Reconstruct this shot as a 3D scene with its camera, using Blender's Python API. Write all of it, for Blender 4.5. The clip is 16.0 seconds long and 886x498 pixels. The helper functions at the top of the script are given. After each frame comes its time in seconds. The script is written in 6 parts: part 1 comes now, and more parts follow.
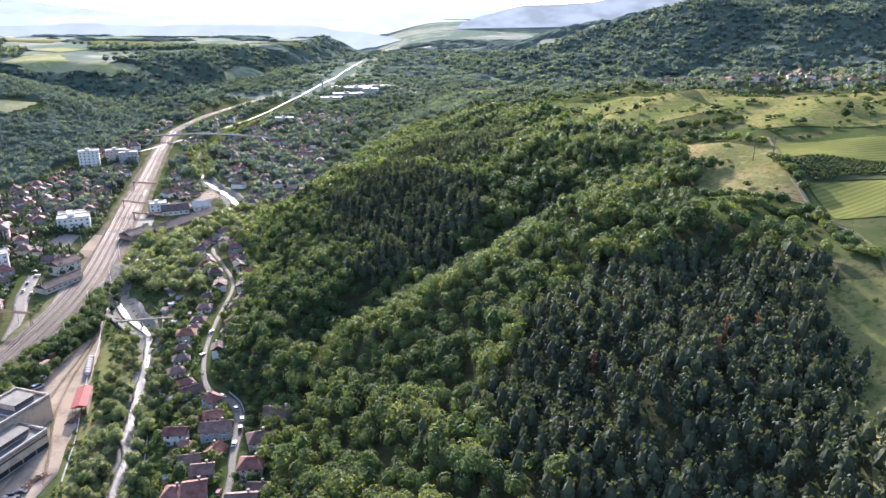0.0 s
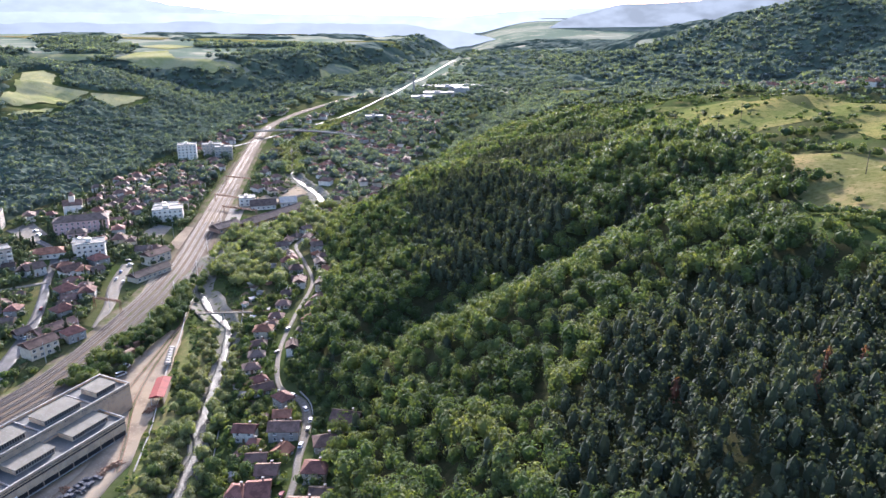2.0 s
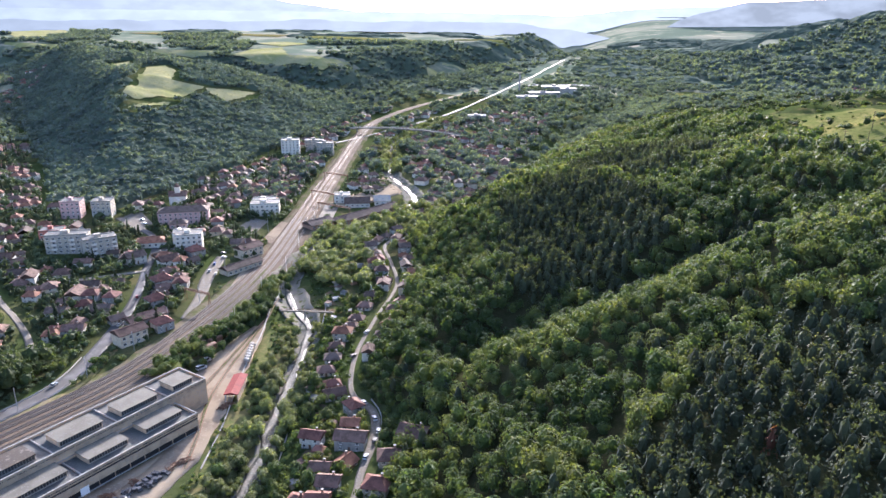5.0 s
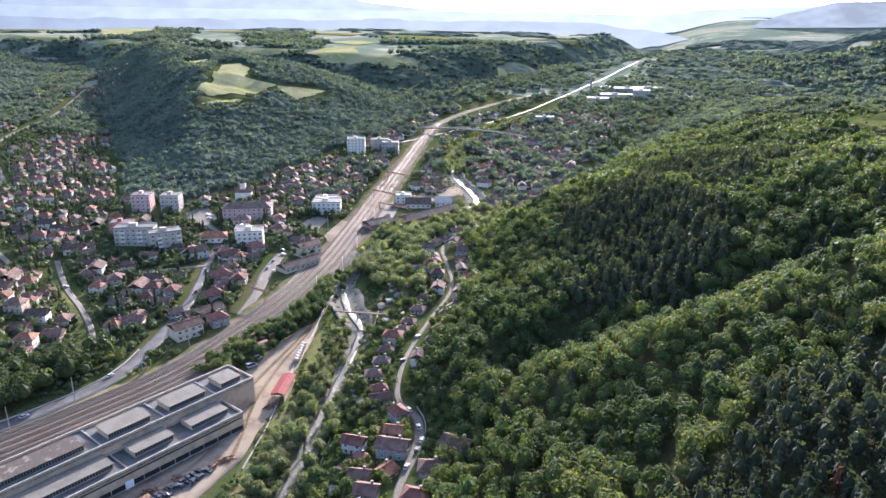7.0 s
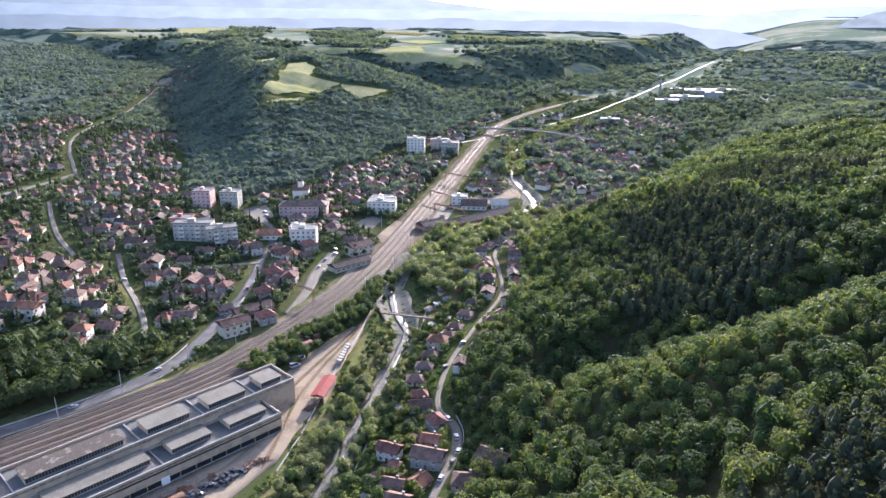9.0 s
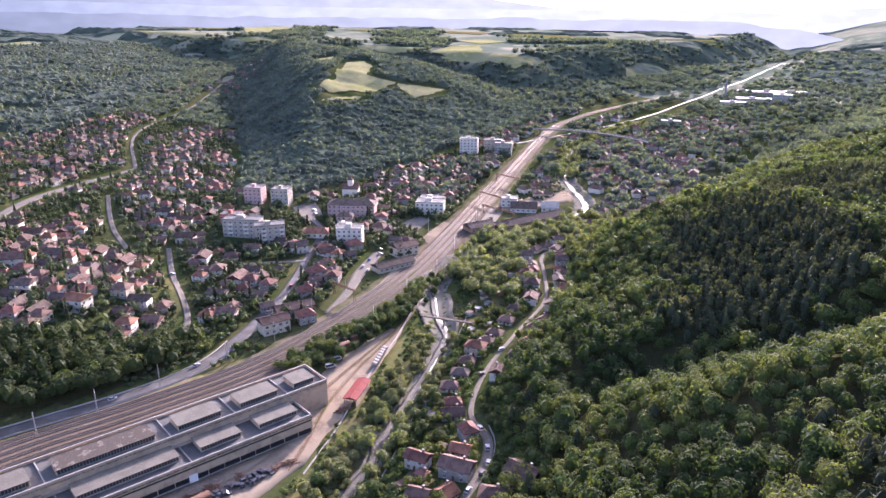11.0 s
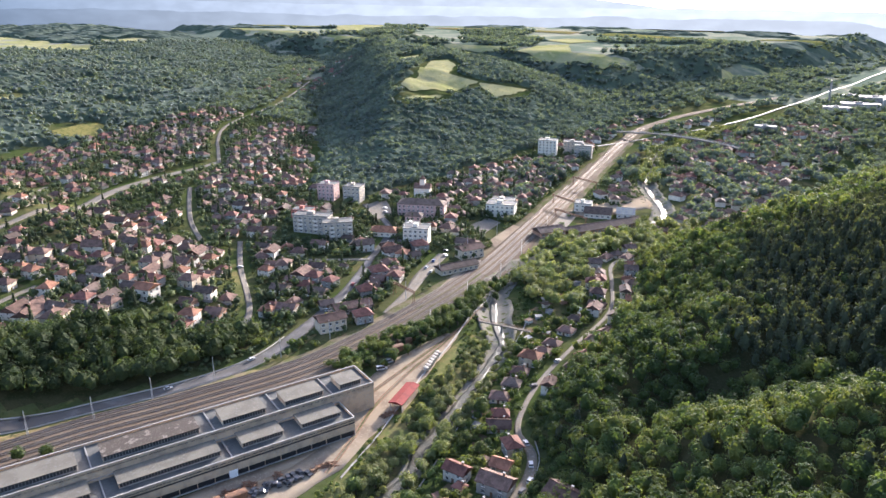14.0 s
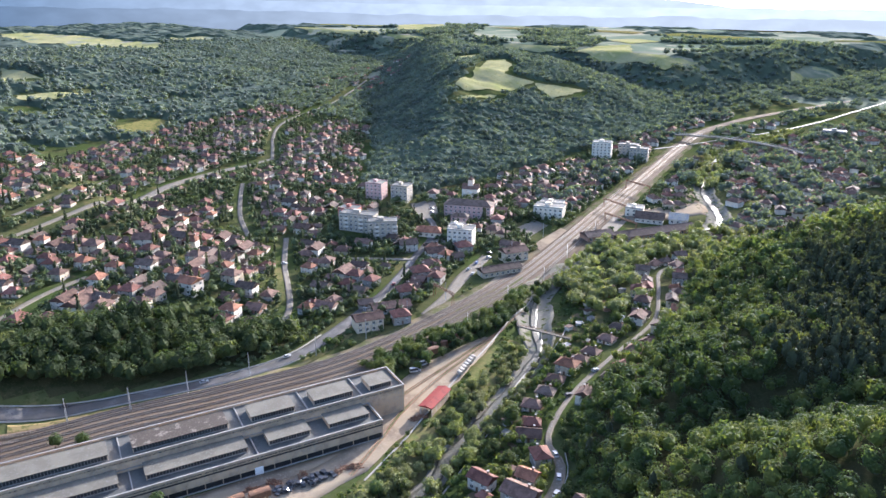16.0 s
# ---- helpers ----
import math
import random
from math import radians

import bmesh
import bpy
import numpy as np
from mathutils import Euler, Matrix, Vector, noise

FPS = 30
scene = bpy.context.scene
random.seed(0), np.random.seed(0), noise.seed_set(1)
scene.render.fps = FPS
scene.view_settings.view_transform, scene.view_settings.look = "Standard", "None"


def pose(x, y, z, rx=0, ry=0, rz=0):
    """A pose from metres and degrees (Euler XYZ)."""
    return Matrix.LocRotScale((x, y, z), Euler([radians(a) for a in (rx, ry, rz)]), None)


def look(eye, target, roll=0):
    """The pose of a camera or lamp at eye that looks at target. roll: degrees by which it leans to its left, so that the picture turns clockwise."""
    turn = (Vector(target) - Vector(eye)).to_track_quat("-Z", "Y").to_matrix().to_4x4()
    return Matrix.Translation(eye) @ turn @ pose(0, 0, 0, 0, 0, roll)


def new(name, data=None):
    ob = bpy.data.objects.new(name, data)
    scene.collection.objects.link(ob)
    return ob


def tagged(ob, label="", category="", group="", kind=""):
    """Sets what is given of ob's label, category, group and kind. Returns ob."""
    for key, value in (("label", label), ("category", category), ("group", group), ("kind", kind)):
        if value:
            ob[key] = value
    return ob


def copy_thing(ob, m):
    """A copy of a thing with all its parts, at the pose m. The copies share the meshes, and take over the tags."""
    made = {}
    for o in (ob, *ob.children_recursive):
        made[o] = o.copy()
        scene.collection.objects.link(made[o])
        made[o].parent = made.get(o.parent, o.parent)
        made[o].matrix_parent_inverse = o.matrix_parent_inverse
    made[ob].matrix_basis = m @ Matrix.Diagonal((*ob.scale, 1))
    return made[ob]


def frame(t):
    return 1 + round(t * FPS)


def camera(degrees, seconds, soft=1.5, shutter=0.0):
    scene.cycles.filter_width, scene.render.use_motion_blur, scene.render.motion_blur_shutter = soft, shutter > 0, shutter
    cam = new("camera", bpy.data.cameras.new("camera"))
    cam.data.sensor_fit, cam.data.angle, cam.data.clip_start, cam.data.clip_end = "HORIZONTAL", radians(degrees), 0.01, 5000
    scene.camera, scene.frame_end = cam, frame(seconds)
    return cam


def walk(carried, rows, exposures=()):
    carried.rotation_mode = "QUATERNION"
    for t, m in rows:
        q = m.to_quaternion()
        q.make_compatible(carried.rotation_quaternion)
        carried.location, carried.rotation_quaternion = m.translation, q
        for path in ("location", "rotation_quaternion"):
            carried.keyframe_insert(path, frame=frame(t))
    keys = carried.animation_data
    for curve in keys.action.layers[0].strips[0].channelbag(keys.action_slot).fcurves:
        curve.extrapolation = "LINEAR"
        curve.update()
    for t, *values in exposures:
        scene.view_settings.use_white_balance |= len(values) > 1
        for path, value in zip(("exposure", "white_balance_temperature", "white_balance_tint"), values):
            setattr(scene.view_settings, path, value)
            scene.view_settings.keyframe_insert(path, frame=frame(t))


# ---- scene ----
from mathutils import geometry

cam = camera(62.76, 16.0, soft=1.5)
# seconds, x, y, z, yaw, pitch, lean: a level flight, slowly turning left
PATH_ROWS = [
    (0.0, 0.02, 0.02, 159.99, 0.002, -18.384, -0.020),
    (0.5, 0.99, 2.32, 160.12, 2.003, -18.397, -0.015),
    (1.0, 1.94, 4.77, 160.34, 4.119, -18.423, -0.026),
    (1.5, 2.95, 7.39, 160.32, 5.822, -18.453, -0.001),
    (2.0, 3.80, 10.00, 160.15, 7.231, -18.459, 0.007),
    (2.5, 4.83, 12.73, 160.06, 8.664, -18.484, -0.001),
    (3.0, 6.16, 15.52, 160.06, 10.145, -18.504, -0.030),
    (3.5, 7.16, 18.26, 159.97, 11.571, -18.519, -0.027),
    (4.0, 8.11, 21.11, 159.81, 12.981, -18.536, -0.044),
    (6.5, 12.53, 33.66, 159.97, 20.009, -18.606, 0.128),
    (7.0, 13.63, 36.18, 159.96, 21.447, -18.614, 0.088),
    (7.5, 14.73, 38.72, 159.99, 22.881, -18.630, 0.059),
    (8.0, 15.86, 41.40, 159.92, 24.296, -18.646, 0.042),
    (8.5, 16.63, 44.11, 159.76, 25.550, -18.647, 0.017),
    (9.0, 17.89, 46.72, 159.72, 26.782, -18.654, -0.010),
    (11.5, 22.71, 59.71, 159.16, 32.804, -18.709, -0.059),
    (12.0, 23.66, 62.10, 159.31, 33.986, -18.734, -0.047),
    (12.5, 24.67, 64.44, 159.48, 35.171, -18.763, -0.025),
    (13.0, 25.57, 66.89, 159.26, 36.362, -18.762, -0.023),
    (13.5, 26.61, 69.27, 159.11, 37.552, -18.762, -0.030),
    (14.0, 27.78, 71.71, 159.03, 38.755, -18.778, -0.042),
    (14.5, 28.69, 74.26, 158.84, 39.958, -18.787, -0.057),
    (15.0, 29.70, 76.79, 158.72, 41.171, -18.791, -0.054),
    (15.5, 30.71, 79.18, 158.68, 42.372, -18.802, -0.067),
    (16.0, 31.73, 81.61, 158.59, 43.579, -18.802, -0.078),
]
walk(cam, [(t, pose(x, y, z, 90 + pitch, -roll, yaw)) for t, x, y, z, yaw, pitch, roll in PATH_ROWS],
     exposures=[(0, 2.04, 5500, 22), (2.0, 1.94, 5500, 22), (4.2, 1.88, 5500, 22), (9.2, 1.88, 5500, 23), (11.3, 1.90, 5800, 41), (12.5, 1.90, 5900, 38), (13.0, 1.90, 5950, 31), (14.2, 1.88, 5800, 19), (15.2, 1.88, 5600, 18), (16, 1.88, 5500, 18)])

# ---- sky and sun: a low sun ahead of the flight, in haze ----
SUN_AZ, SUN_EL = 10.0, 17.0        # degrees left of +y, and above the horizon
world = bpy.data.worlds.new("world")
scene.world = world
world.use_nodes = True
wn = world.node_tree
sky = wn.nodes.new("ShaderNodeTexSky")
sky.sky_type, sky.sun_disc = "NISHITA", False
sky.sun_elevation, sky.sun_rotation = radians(SUN_EL), radians(-SUN_AZ)
sky.air_density, sky.dust_density, sky.ozone_density, sky.altitude = 1.0, 3.5, 1.0, 300
wn.links.new(sky.outputs[0], wn.nodes["Background"].inputs[0])
wn.nodes["Background"].inputs[1].default_value = 0.15
sun = new("sun", bpy.data.lights.new("sun", "SUN"))
sun.data.energy, sun.data.angle, sun.data.color = 4.8, radians(0.7), (1.0, 0.9, 0.74)
el, az = radians(SUN_EL), radians(SUN_AZ)
sun.matrix_world = look((-math.sin(az) * math.cos(el) * 900, math.cos(az) * math.cos(el) * 900, math.sin(el) * 900), (0, 0, 0))

# ---- materials ----
def material(name, base, rough=0.8, spots=(), metal=0.0, bump=0.0, bump_scale=1.0, spec=0.3, island=0.0, thing=0.0, sheen=0.0, coords="Object", sheen_tint=(0.8, 0.9, 1.0), rows=None):
    """Principled surface; spots: (scale per metre, colour, low, high) noise layers laid over the base one after another."""
    m = bpy.data.materials.new(name)
    m.use_nodes = True
    nt = m.node_tree
    n, l = nt.nodes, nt.links
    b = n["Principled BSDF"]
    b.inputs["Roughness"].default_value = rough
    b.inputs["Metallic"].default_value = metal
    b.inputs["Specular IOR Level"].default_value = spec
    if sheen:
        b.inputs["Sheen Weight"].default_value = sheen
        b.inputs["Sheen Roughness"].default_value = 0.45
        b.inputs["Sheen Tint"].default_value = (*sheen_tint, 1)
    tc = n.new("ShaderNodeTexCoord")
    if coords == "World":
        geo0 = n.new("ShaderNodeNewGeometry")
        where = geo0.outputs["Position"]
    else:
        where = tc.outputs[coords]
    col = n.new("ShaderNodeRGB")
    col.outputs[0].default_value = (*base, 1)
    out = col.outputs[0]
    for k, (scale, colour, low, high) in enumerate(spots):
        tex = n.new("ShaderNodeTexNoise")
        tex.inputs["Scale"].default_value = scale
        tex.inputs["Detail"].default_value = 5
        tex.inputs["Roughness"].default_value = 0.6
        off = n.new("ShaderNodeVectorMath")
        off.operation = "ADD"
        off.inputs[1].default_value = (k * 13.7, k * 7.1, k * 3.3)
        l.new(where, off.inputs[0])
        l.new(off.outputs[0], tex.inputs["Vector"])
        ramp = n.new("ShaderNodeMapRange")
        ramp.interpolation_type = "SMOOTHSTEP"
        ramp.inputs["From Min"].default_value, ramp.inputs["From Max"].default_value = low, high
        l.new(tex.outputs["Fac"], ramp.inputs["Value"])
        mix = n.new("ShaderNodeMix")
        mix.data_type = "RGBA"
        l.new(ramp.outputs[0], mix.inputs["Factor"])
        l.new(out, mix.inputs[6])
        mix.inputs[7].default_value = (*colour, 1)
        out = mix.outputs[2]
    if rows:
        # mown or tilled rows: metres apart, turn in degrees, strength
        turned = n.new("ShaderNodeMapping")
        turned.inputs["Rotation"].default_value = (0, 0, radians(rows[1]))
        l.new(where, turned.inputs["Vector"])
        wave = n.new("ShaderNodeTexWave")
        wave.inputs["Scale"].default_value = 0.31 / rows[0]
        wave.inputs["Distortion"].default_value = 1.5
        wave.inputs["Detail Scale"].default_value = 0.4
        l.new(turned.outputs[0], wave.inputs["Vector"])
        band = n.new("ShaderNodeMapRange")
        band.inputs["To Min"].default_value, band.inputs["To Max"].default_value = 1 - rows[2], 1 + rows[2]
        l.new(wave.outputs["Fac"], band.inputs["Value"])
        hs = n.new("ShaderNodeHueSaturation")
        l.new(band.outputs[0], hs.inputs["Value"])
        l.new(out, hs.inputs["Color"])
        out = hs.outputs[0]
    for amount, kind in ((island, "island"), (thing, "thing")):
        if amount:
            src = n.new("ShaderNodeNewGeometry").outputs["Random Per Island"] if kind == "island" else n.new("ShaderNodeObjectInfo").outputs["Random"]
            mr = n.new("ShaderNodeMapRange")
            mr.inputs["To Min"].default_value, mr.inputs["To Max"].default_value = 1 - amount, 1 + amount
            l.new(src, mr.inputs["Value"])
            hsv = n.new("ShaderNodeHueSaturation")
            l.new(mr.outputs[0], hsv.inputs["Value"])
            l.new(out, hsv.inputs["Color"])
            out = hsv.outputs[0]
    l.new(out, b.inputs["Base Color"])
    if bump:
        tex = n.new("ShaderNodeTexNoise")
        tex.inputs["Scale"].default_value = bump_scale
        tex.inputs["Detail"].default_value = 6
        l.new(where, tex.inputs["Vector"])
        bp = n.new("ShaderNodeBump")
        bp.inputs["Strength"].default_value = min(bump, 1.0)
        bp.inputs["Distance"].default_value = 0.3 * bump
        l.new(tex.outputs["Fac"], bp.inputs["Height"])
        l.new(bp.outputs[0], b.inputs["Normal"])
    return m


def leaf_material(name, base, other, sheen=0.15, through_leaf=0.24, island=0.24, fuzz=0.45, spec=0.2, tint=(0.7, 0.86, 1.0)):
    """Leaves: some light comes through; hue drifts from tree to tree and leaf to leaf."""
    m = material(name, base, 0.65, ((0.09, other, 0.4, 0.62), (0.02, tuple(c * 0.72 for c in base), 0.45, 0.6)), spec=spec, island=island, sheen=sheen, coords="World", sheen_tint=tint)
    nt = m.node_tree
    n, l = nt.nodes, nt.links
    b = n["Principled BSDF"]
    # the bluish sheen imitates haze lying over the leaves
    b.inputs["Sheen Roughness"].default_value = fuzz
    src = b.inputs["Base Color"].links[0].from_socket
    tr = n.new("ShaderNodeBsdfTranslucent")
    warm = n.new("ShaderNodeMix")
    warm.data_type, warm.blend_type = "RGBA", "MULTIPLY"
    warm.inputs["Factor"].default_value = 1.0
    warm.inputs[7].default_value = (1.3, 1.35, 0.5, 1)
    l.new(src, warm.inputs[6])
    l.new(warm.outputs[2], tr.inputs["Color"])
    mx = n.new("ShaderNodeMixShader")
    mx.inputs[0].default_value = through_leaf
    l.new(b.outputs[0], mx.inputs[1])
    l.new(tr.outputs[0], mx.inputs[2])
    l.new(mx.outputs[0], n["Material Output"].inputs["Surface"])
    return m


M = {}
M["ground"] = material("grassland", (0.0665, 0.0703, 0.0323), 0.9, ((0.012, (0.0456, 0.0627, 0.0209), 0.42, 0.6), (0.06, (0.104, 0.0931, 0.0437), 0.52, 0.68), (0.5, (0.038, 0.0494, 0.0152), 0.5, 0.7)), bump=0.8, bump_scale=0.8, spec=0.0, coords="World")
# pale far fields; the faint blue sheen stands in for haze
M["plain"] = material("hazed_plain", (0.19, 0.19, 0.13), 0.9, ((0.004, (0.1, 0.12, 0.075), 0.42, 0.55), (0.012, (0.28, 0.25, 0.17), 0.55, 0.66)), sheen=0.03, spec=0.0, coords="World", sheen_tint=(0.5, 0.74, 1.0))
M["litter"] = material("woodland_floor", (0.045, 0.045, 0.022), 0.95, ((0.2, (0.03, 0.035, 0.015), 0.42, 0.6), (1.5, (0.065, 0.06, 0.03), 0.5, 0.7)), bump=0.5, bump_scale=2, spec=0.0, coords="World")
M["bank_grass"] = material("rough_bank_grass", (0.14, 0.122, 0.055), 0.9, ((0.1, (0.092, 0.11, 0.0368), 0.42, 0.6), (0.9, (0.175, 0.161, 0.069), 0.5, 0.7)), bump=0.6, bump_scale=2, spec=0.0, coords="World")
M["leaf"] = leaf_material("broad_leaves", (0.068, 0.098, 0.036), (0.122, 0.136, 0.042), sheen=0.1, through_leaf=0.42, spec=0.04)
M["leaf_dark"] = leaf_material("dark_broad_leaves", (0.046, 0.066, 0.032), (0.074, 0.092, 0.04), sheen=0.02, through_leaf=0.4, spec=0.04)
# far woods: bluer leaf colour and pale blue sheen imitate haze
M["leaf_hazed"] = leaf_material("hazed_wood_leaves", (0.095, 0.118, 0.094), (0.11, 0.128, 0.096), sheen=0.24, fuzz=0.6, spec=0.0, island=0.16, through_leaf=0.42, tint=(0.74, 0.87, 1.0))
M["canopy"] = leaf_material("hazed_canopy", (0.072, 0.096, 0.064), (0.088, 0.11, 0.07), sheen=0.07, fuzz=0.5, spec=0.0, island=0.0, tint=(0.74, 0.87, 1.0))
M["leaf_town"] = leaf_material("garden_leaves", (0.076, 0.098, 0.052), (0.102, 0.12, 0.06), sheen=0.03, through_leaf=0.28, spec=0.03)
M["leaf_willow"] = leaf_material("silvery_willow_leaves", (0.17, 0.18, 0.078), (0.14, 0.165, 0.062), sheen=0.12, through_leaf=0.4, spec=0.06)
M["pine"] = leaf_material("pine_needles", (0.05, 0.061, 0.036), (0.074, 0.08, 0.043), sheen=0.1, through_leaf=0.28, spec=0.03)
M["bark"] = material("bark", (0.09, 0.07, 0.05), 0.9, ((2.0, (0.05, 0.04, 0.03), 0.4, 0.6),), bump=0.5, bump_scale=6)
M["asphalt"] = material("worn_asphalt", (0.078, 0.073, 0.068), 0.66, ((0.08, (0.128, 0.123, 0.119), 0.45, 0.65), (1.5, (0.0638, 0.0638, 0.0663), 0.5, 0.7)), bump=0.15, bump_scale=5, spec=0.12, coords="World")
M["pale_road"] = material("pale_dusty_road", (0.155, 0.134, 0.104), 0.85, ((0.1, (0.131, 0.119, 0.102), 0.45, 0.65), (1.2, (0.23, 0.217, 0.197), 0.5, 0.7)), bump=0.2, bump_scale=3, spec=0.06, coords="World")
M["gravel"] = material("gravel_yard", (0.26, 0.212, 0.15), 0.9, ((0.06, (0.176, 0.141, 0.106), 0.42, 0.62), (0.9, (0.282, 0.233, 0.176), 0.5, 0.7)), bump=0.4, bump_scale=3, spec=0.0, coords="World")
M["ballast"] = material("railway_ballast", (0.108, 0.082, 0.058), 0.9, ((0.05, (0.138, 0.108, 0.08), 0.42, 0.62), (0.8, (0.081, 0.0648, 0.0522), 0.5, 0.68)), bump=0.6, bump_scale=3, spec=0.02, coords="World")
M["rail"] = material("worn_steel_rail", (0.17, 0.15, 0.13), 0.62, ((0.7, (0.12, 0.095, 0.08), 0.45, 0.6),), metal=0.6)
M["water"] = material("shallow_river_water", (0.04, 0.042, 0.034), 0.5, ((0.15, (0.07, 0.066, 0.052), 0.48, 0.6), (0.8, (0.12, 0.112, 0.095), 0.62, 0.7)), bump=1.0, bump_scale=1.2, spec=0.22, coords="World")
M["concrete"] = material("weathered_concrete", (0.27, 0.255, 0.232), 0.8, ((0.25, (0.203, 0.191, 0.176), 0.42, 0.65), (2.5, (0.315, 0.3, 0.277), 0.5, 0.7)), bump=0.15, bump_scale=4)
M["field"] = material("cut_meadow", (0.155, 0.138, 0.0515), 0.9, ((0.02, (0.101, 0.115, 0.0368), 0.42, 0.62), (0.09, (0.175, 0.156, 0.0644), 0.5, 0.68), (0.35, (0.0782, 0.092, 0.0276), 0.5, 0.6)), bump=0.6, bump_scale=1.0, spec=0.0, coords="World")
M["dry_field"] = material("dry_hay_meadow", (0.184, 0.144, 0.0718), 0.9, ((0.03, (0.115, 0.115, 0.0442), 0.42, 0.6), (0.12, (0.202, 0.166, 0.0828), 0.5, 0.7), (0.4, (0.092, 0.092, 0.0322), 0.5, 0.6)), bump=0.6, bump_scale=1.0, spec=0.0, coords="World")
M["deck"] = material("dull_concrete_deck", (0.15, 0.142, 0.128), 0.95, ((0.3, (0.12, 0.112, 0.1), 0.45, 0.65), (1.5, (0.19, 0.18, 0.165), 0.52, 0.7)), bump=0.1, bump_scale=3, spec=0.0, coords="World")
M["hay"] = material("pale_mown_hay_meadow", (0.24, 0.232, 0.125), 0.9, ((0.015, (0.19, 0.2, 0.08), 0.42, 0.62), (0.09, (0.3, 0.27, 0.13), 0.5, 0.68), (0.35, (0.17, 0.175, 0.065), 0.56, 0.66)), bump=0.5, bump_scale=1.0, spec=0.0, coords="World")
ROOFS = [material("clay_roof_tiles_%s" % k, c, 0.85, ((0.35, tuple(v * 0.62 for v in c), 0.42, 0.62), (1.6, tuple(min(1, v * 1.35) for v in c), 0.55, 0.75)), bump=0.5, bump_scale=5, thing=0.3, spec=0.12)
         for k, c in (("red", (0.168, 0.08, 0.062)), ("brown", (0.134, 0.085, 0.067)), ("orange", (0.215, 0.104, 0.066)), ("dark", (0.106, 0.078, 0.064)))]
WALLS = [material("house_render_%s" % k, c, 0.85, ((0.5, tuple(v * 0.78 for v in c), 0.45, 0.65),), bump=0.1, bump_scale=6, thing=0.12)
         for k, c in (("white", (0.58, 0.53, 0.45)), ("cream", (0.5, 0.42, 0.31)), ("grey", (0.3, 0.28, 0.25)), ("brick", (0.32, 0.19, 0.13)))]
M["glass"] = material("dark_window_glass", (0.03, 0.032, 0.034), 0.3, spec=0.4, thing=0.3)
M["frame"] = material("white_window_frame", (0.6, 0.58, 0.54), 0.6)
M["door"] = material("brown_door_wood", (0.14, 0.085, 0.05), 0.6, ((1.5, (0.1, 0.06, 0.035), 0.45, 0.6),))
M["hall_roof"] = material("grey_bitumen_roof", (0.088, 0.088, 0.08), 0.8, ((0.12, (0.0574, 0.0599, 0.059), 0.42, 0.62), (1.1, (0.119, 0.119, 0.115), 0.52, 0.7)), bump=0.15, bump_scale=3, spec=0.35)
M["lid"] = material("pale_grey_roof_felt", (0.128, 0.118, 0.094), 0.85, ((0.15, (0.098, 0.09, 0.072), 0.42, 0.62), (1.3, (0.153, 0.148, 0.136), 0.52, 0.7)), bump=0.15, bump_scale=3, spec=0.3)
M["old_roof"] = material("worn_brown_bitumen_roof", (0.05, 0.039, 0.031), 0.9, ((0.35, (0.15, 0.13, 0.11), 0.57, 0.63), (1.5, (0.08, 0.07, 0.06), 0.5, 0.65)), bump=0.4, bump_scale=2)
M["hall_wall"] = material("stained_concrete_panel", (0.46, 0.34, 0.22), 0.8, ((0.3, (0.32, 0.24, 0.165), 0.42, 0.65), (2.2, (0.357, 0.315, 0.268), 0.5, 0.7)), bump=0.15, bump_scale=4)
M["sleeper"] = material("weathered_sleeper", (0.105, 0.085, 0.068), 0.9, ((0.6, (0.145, 0.12, 0.1), 0.45, 0.62),))
M["rust"] = material("rusty_brown_steel", (0.14, 0.075, 0.045), 0.75, ((1.0, (0.2, 0.1, 0.055), 0.45, 0.62),), bump=0.2, bump_scale=8)
M["red_sheet"] = material("red_sheet_roof", (0.2, 0.034, 0.03), 0.8, ((0.4, (0.14, 0.028, 0.025), 0.45, 0.65),), spec=0.15)
M["white_paint"] = material("white_paint", (0.72, 0.72, 0.7), 0.5, ((0.8, (0.6, 0.6, 0.58), 0.5, 0.7),))
M["steel"] = material("galvanised_steel", (0.42, 0.43, 0.44), 0.45, ((1.5, (0.32, 0.33, 0.33), 0.45, 0.65),), metal=0.5)
M["tyre"] = material("black_rubber", (0.02, 0.02, 0.02), 0.8)
PAINTS = [material("car_paint_%s" % k, c, 0.3, spec=0.6) for k, c in (("white", (0.45, 0.45, 0.44)), ("silver", (0.4, 0.41, 0.42)), ("blue", (0.04, 0.09, 0.25)), ("red", (0.3, 0.03, 0.03)), ("black", (0.025, 0.025, 0.03)), ("light_blue", (0.12, 0.3, 0.45)))]
M["pink"] = material("pale_pink_render", (0.46, 0.31, 0.28), 0.85, ((0.4, (0.48, 0.32, 0.3), 0.45, 0.65),))
M["white_wall"] = material("bright_white_render", (0.6, 0.53, 0.43), 0.8, ((0.4, (0.62, 0.61, 0.58), 0.5, 0.7),))
M["block_wall"] = material("grey_panel_block", (0.38, 0.33, 0.26), 0.85, ((0.3, (0.27, 0.255, 0.24), 0.45, 0.65), (1.2, (0.44, 0.42, 0.4), 0.55, 0.7)))
M["soil"] = material("tilled_garden_soil", (0.13, 0.095, 0.06), 0.9, ((0.3, (0.09, 0.1, 0.035), 0.48, 0.6), (1.5, (0.16, 0.12, 0.075), 0.5, 0.7)), bump=0.5, bump_scale=3, spec=0.0, coords="World")
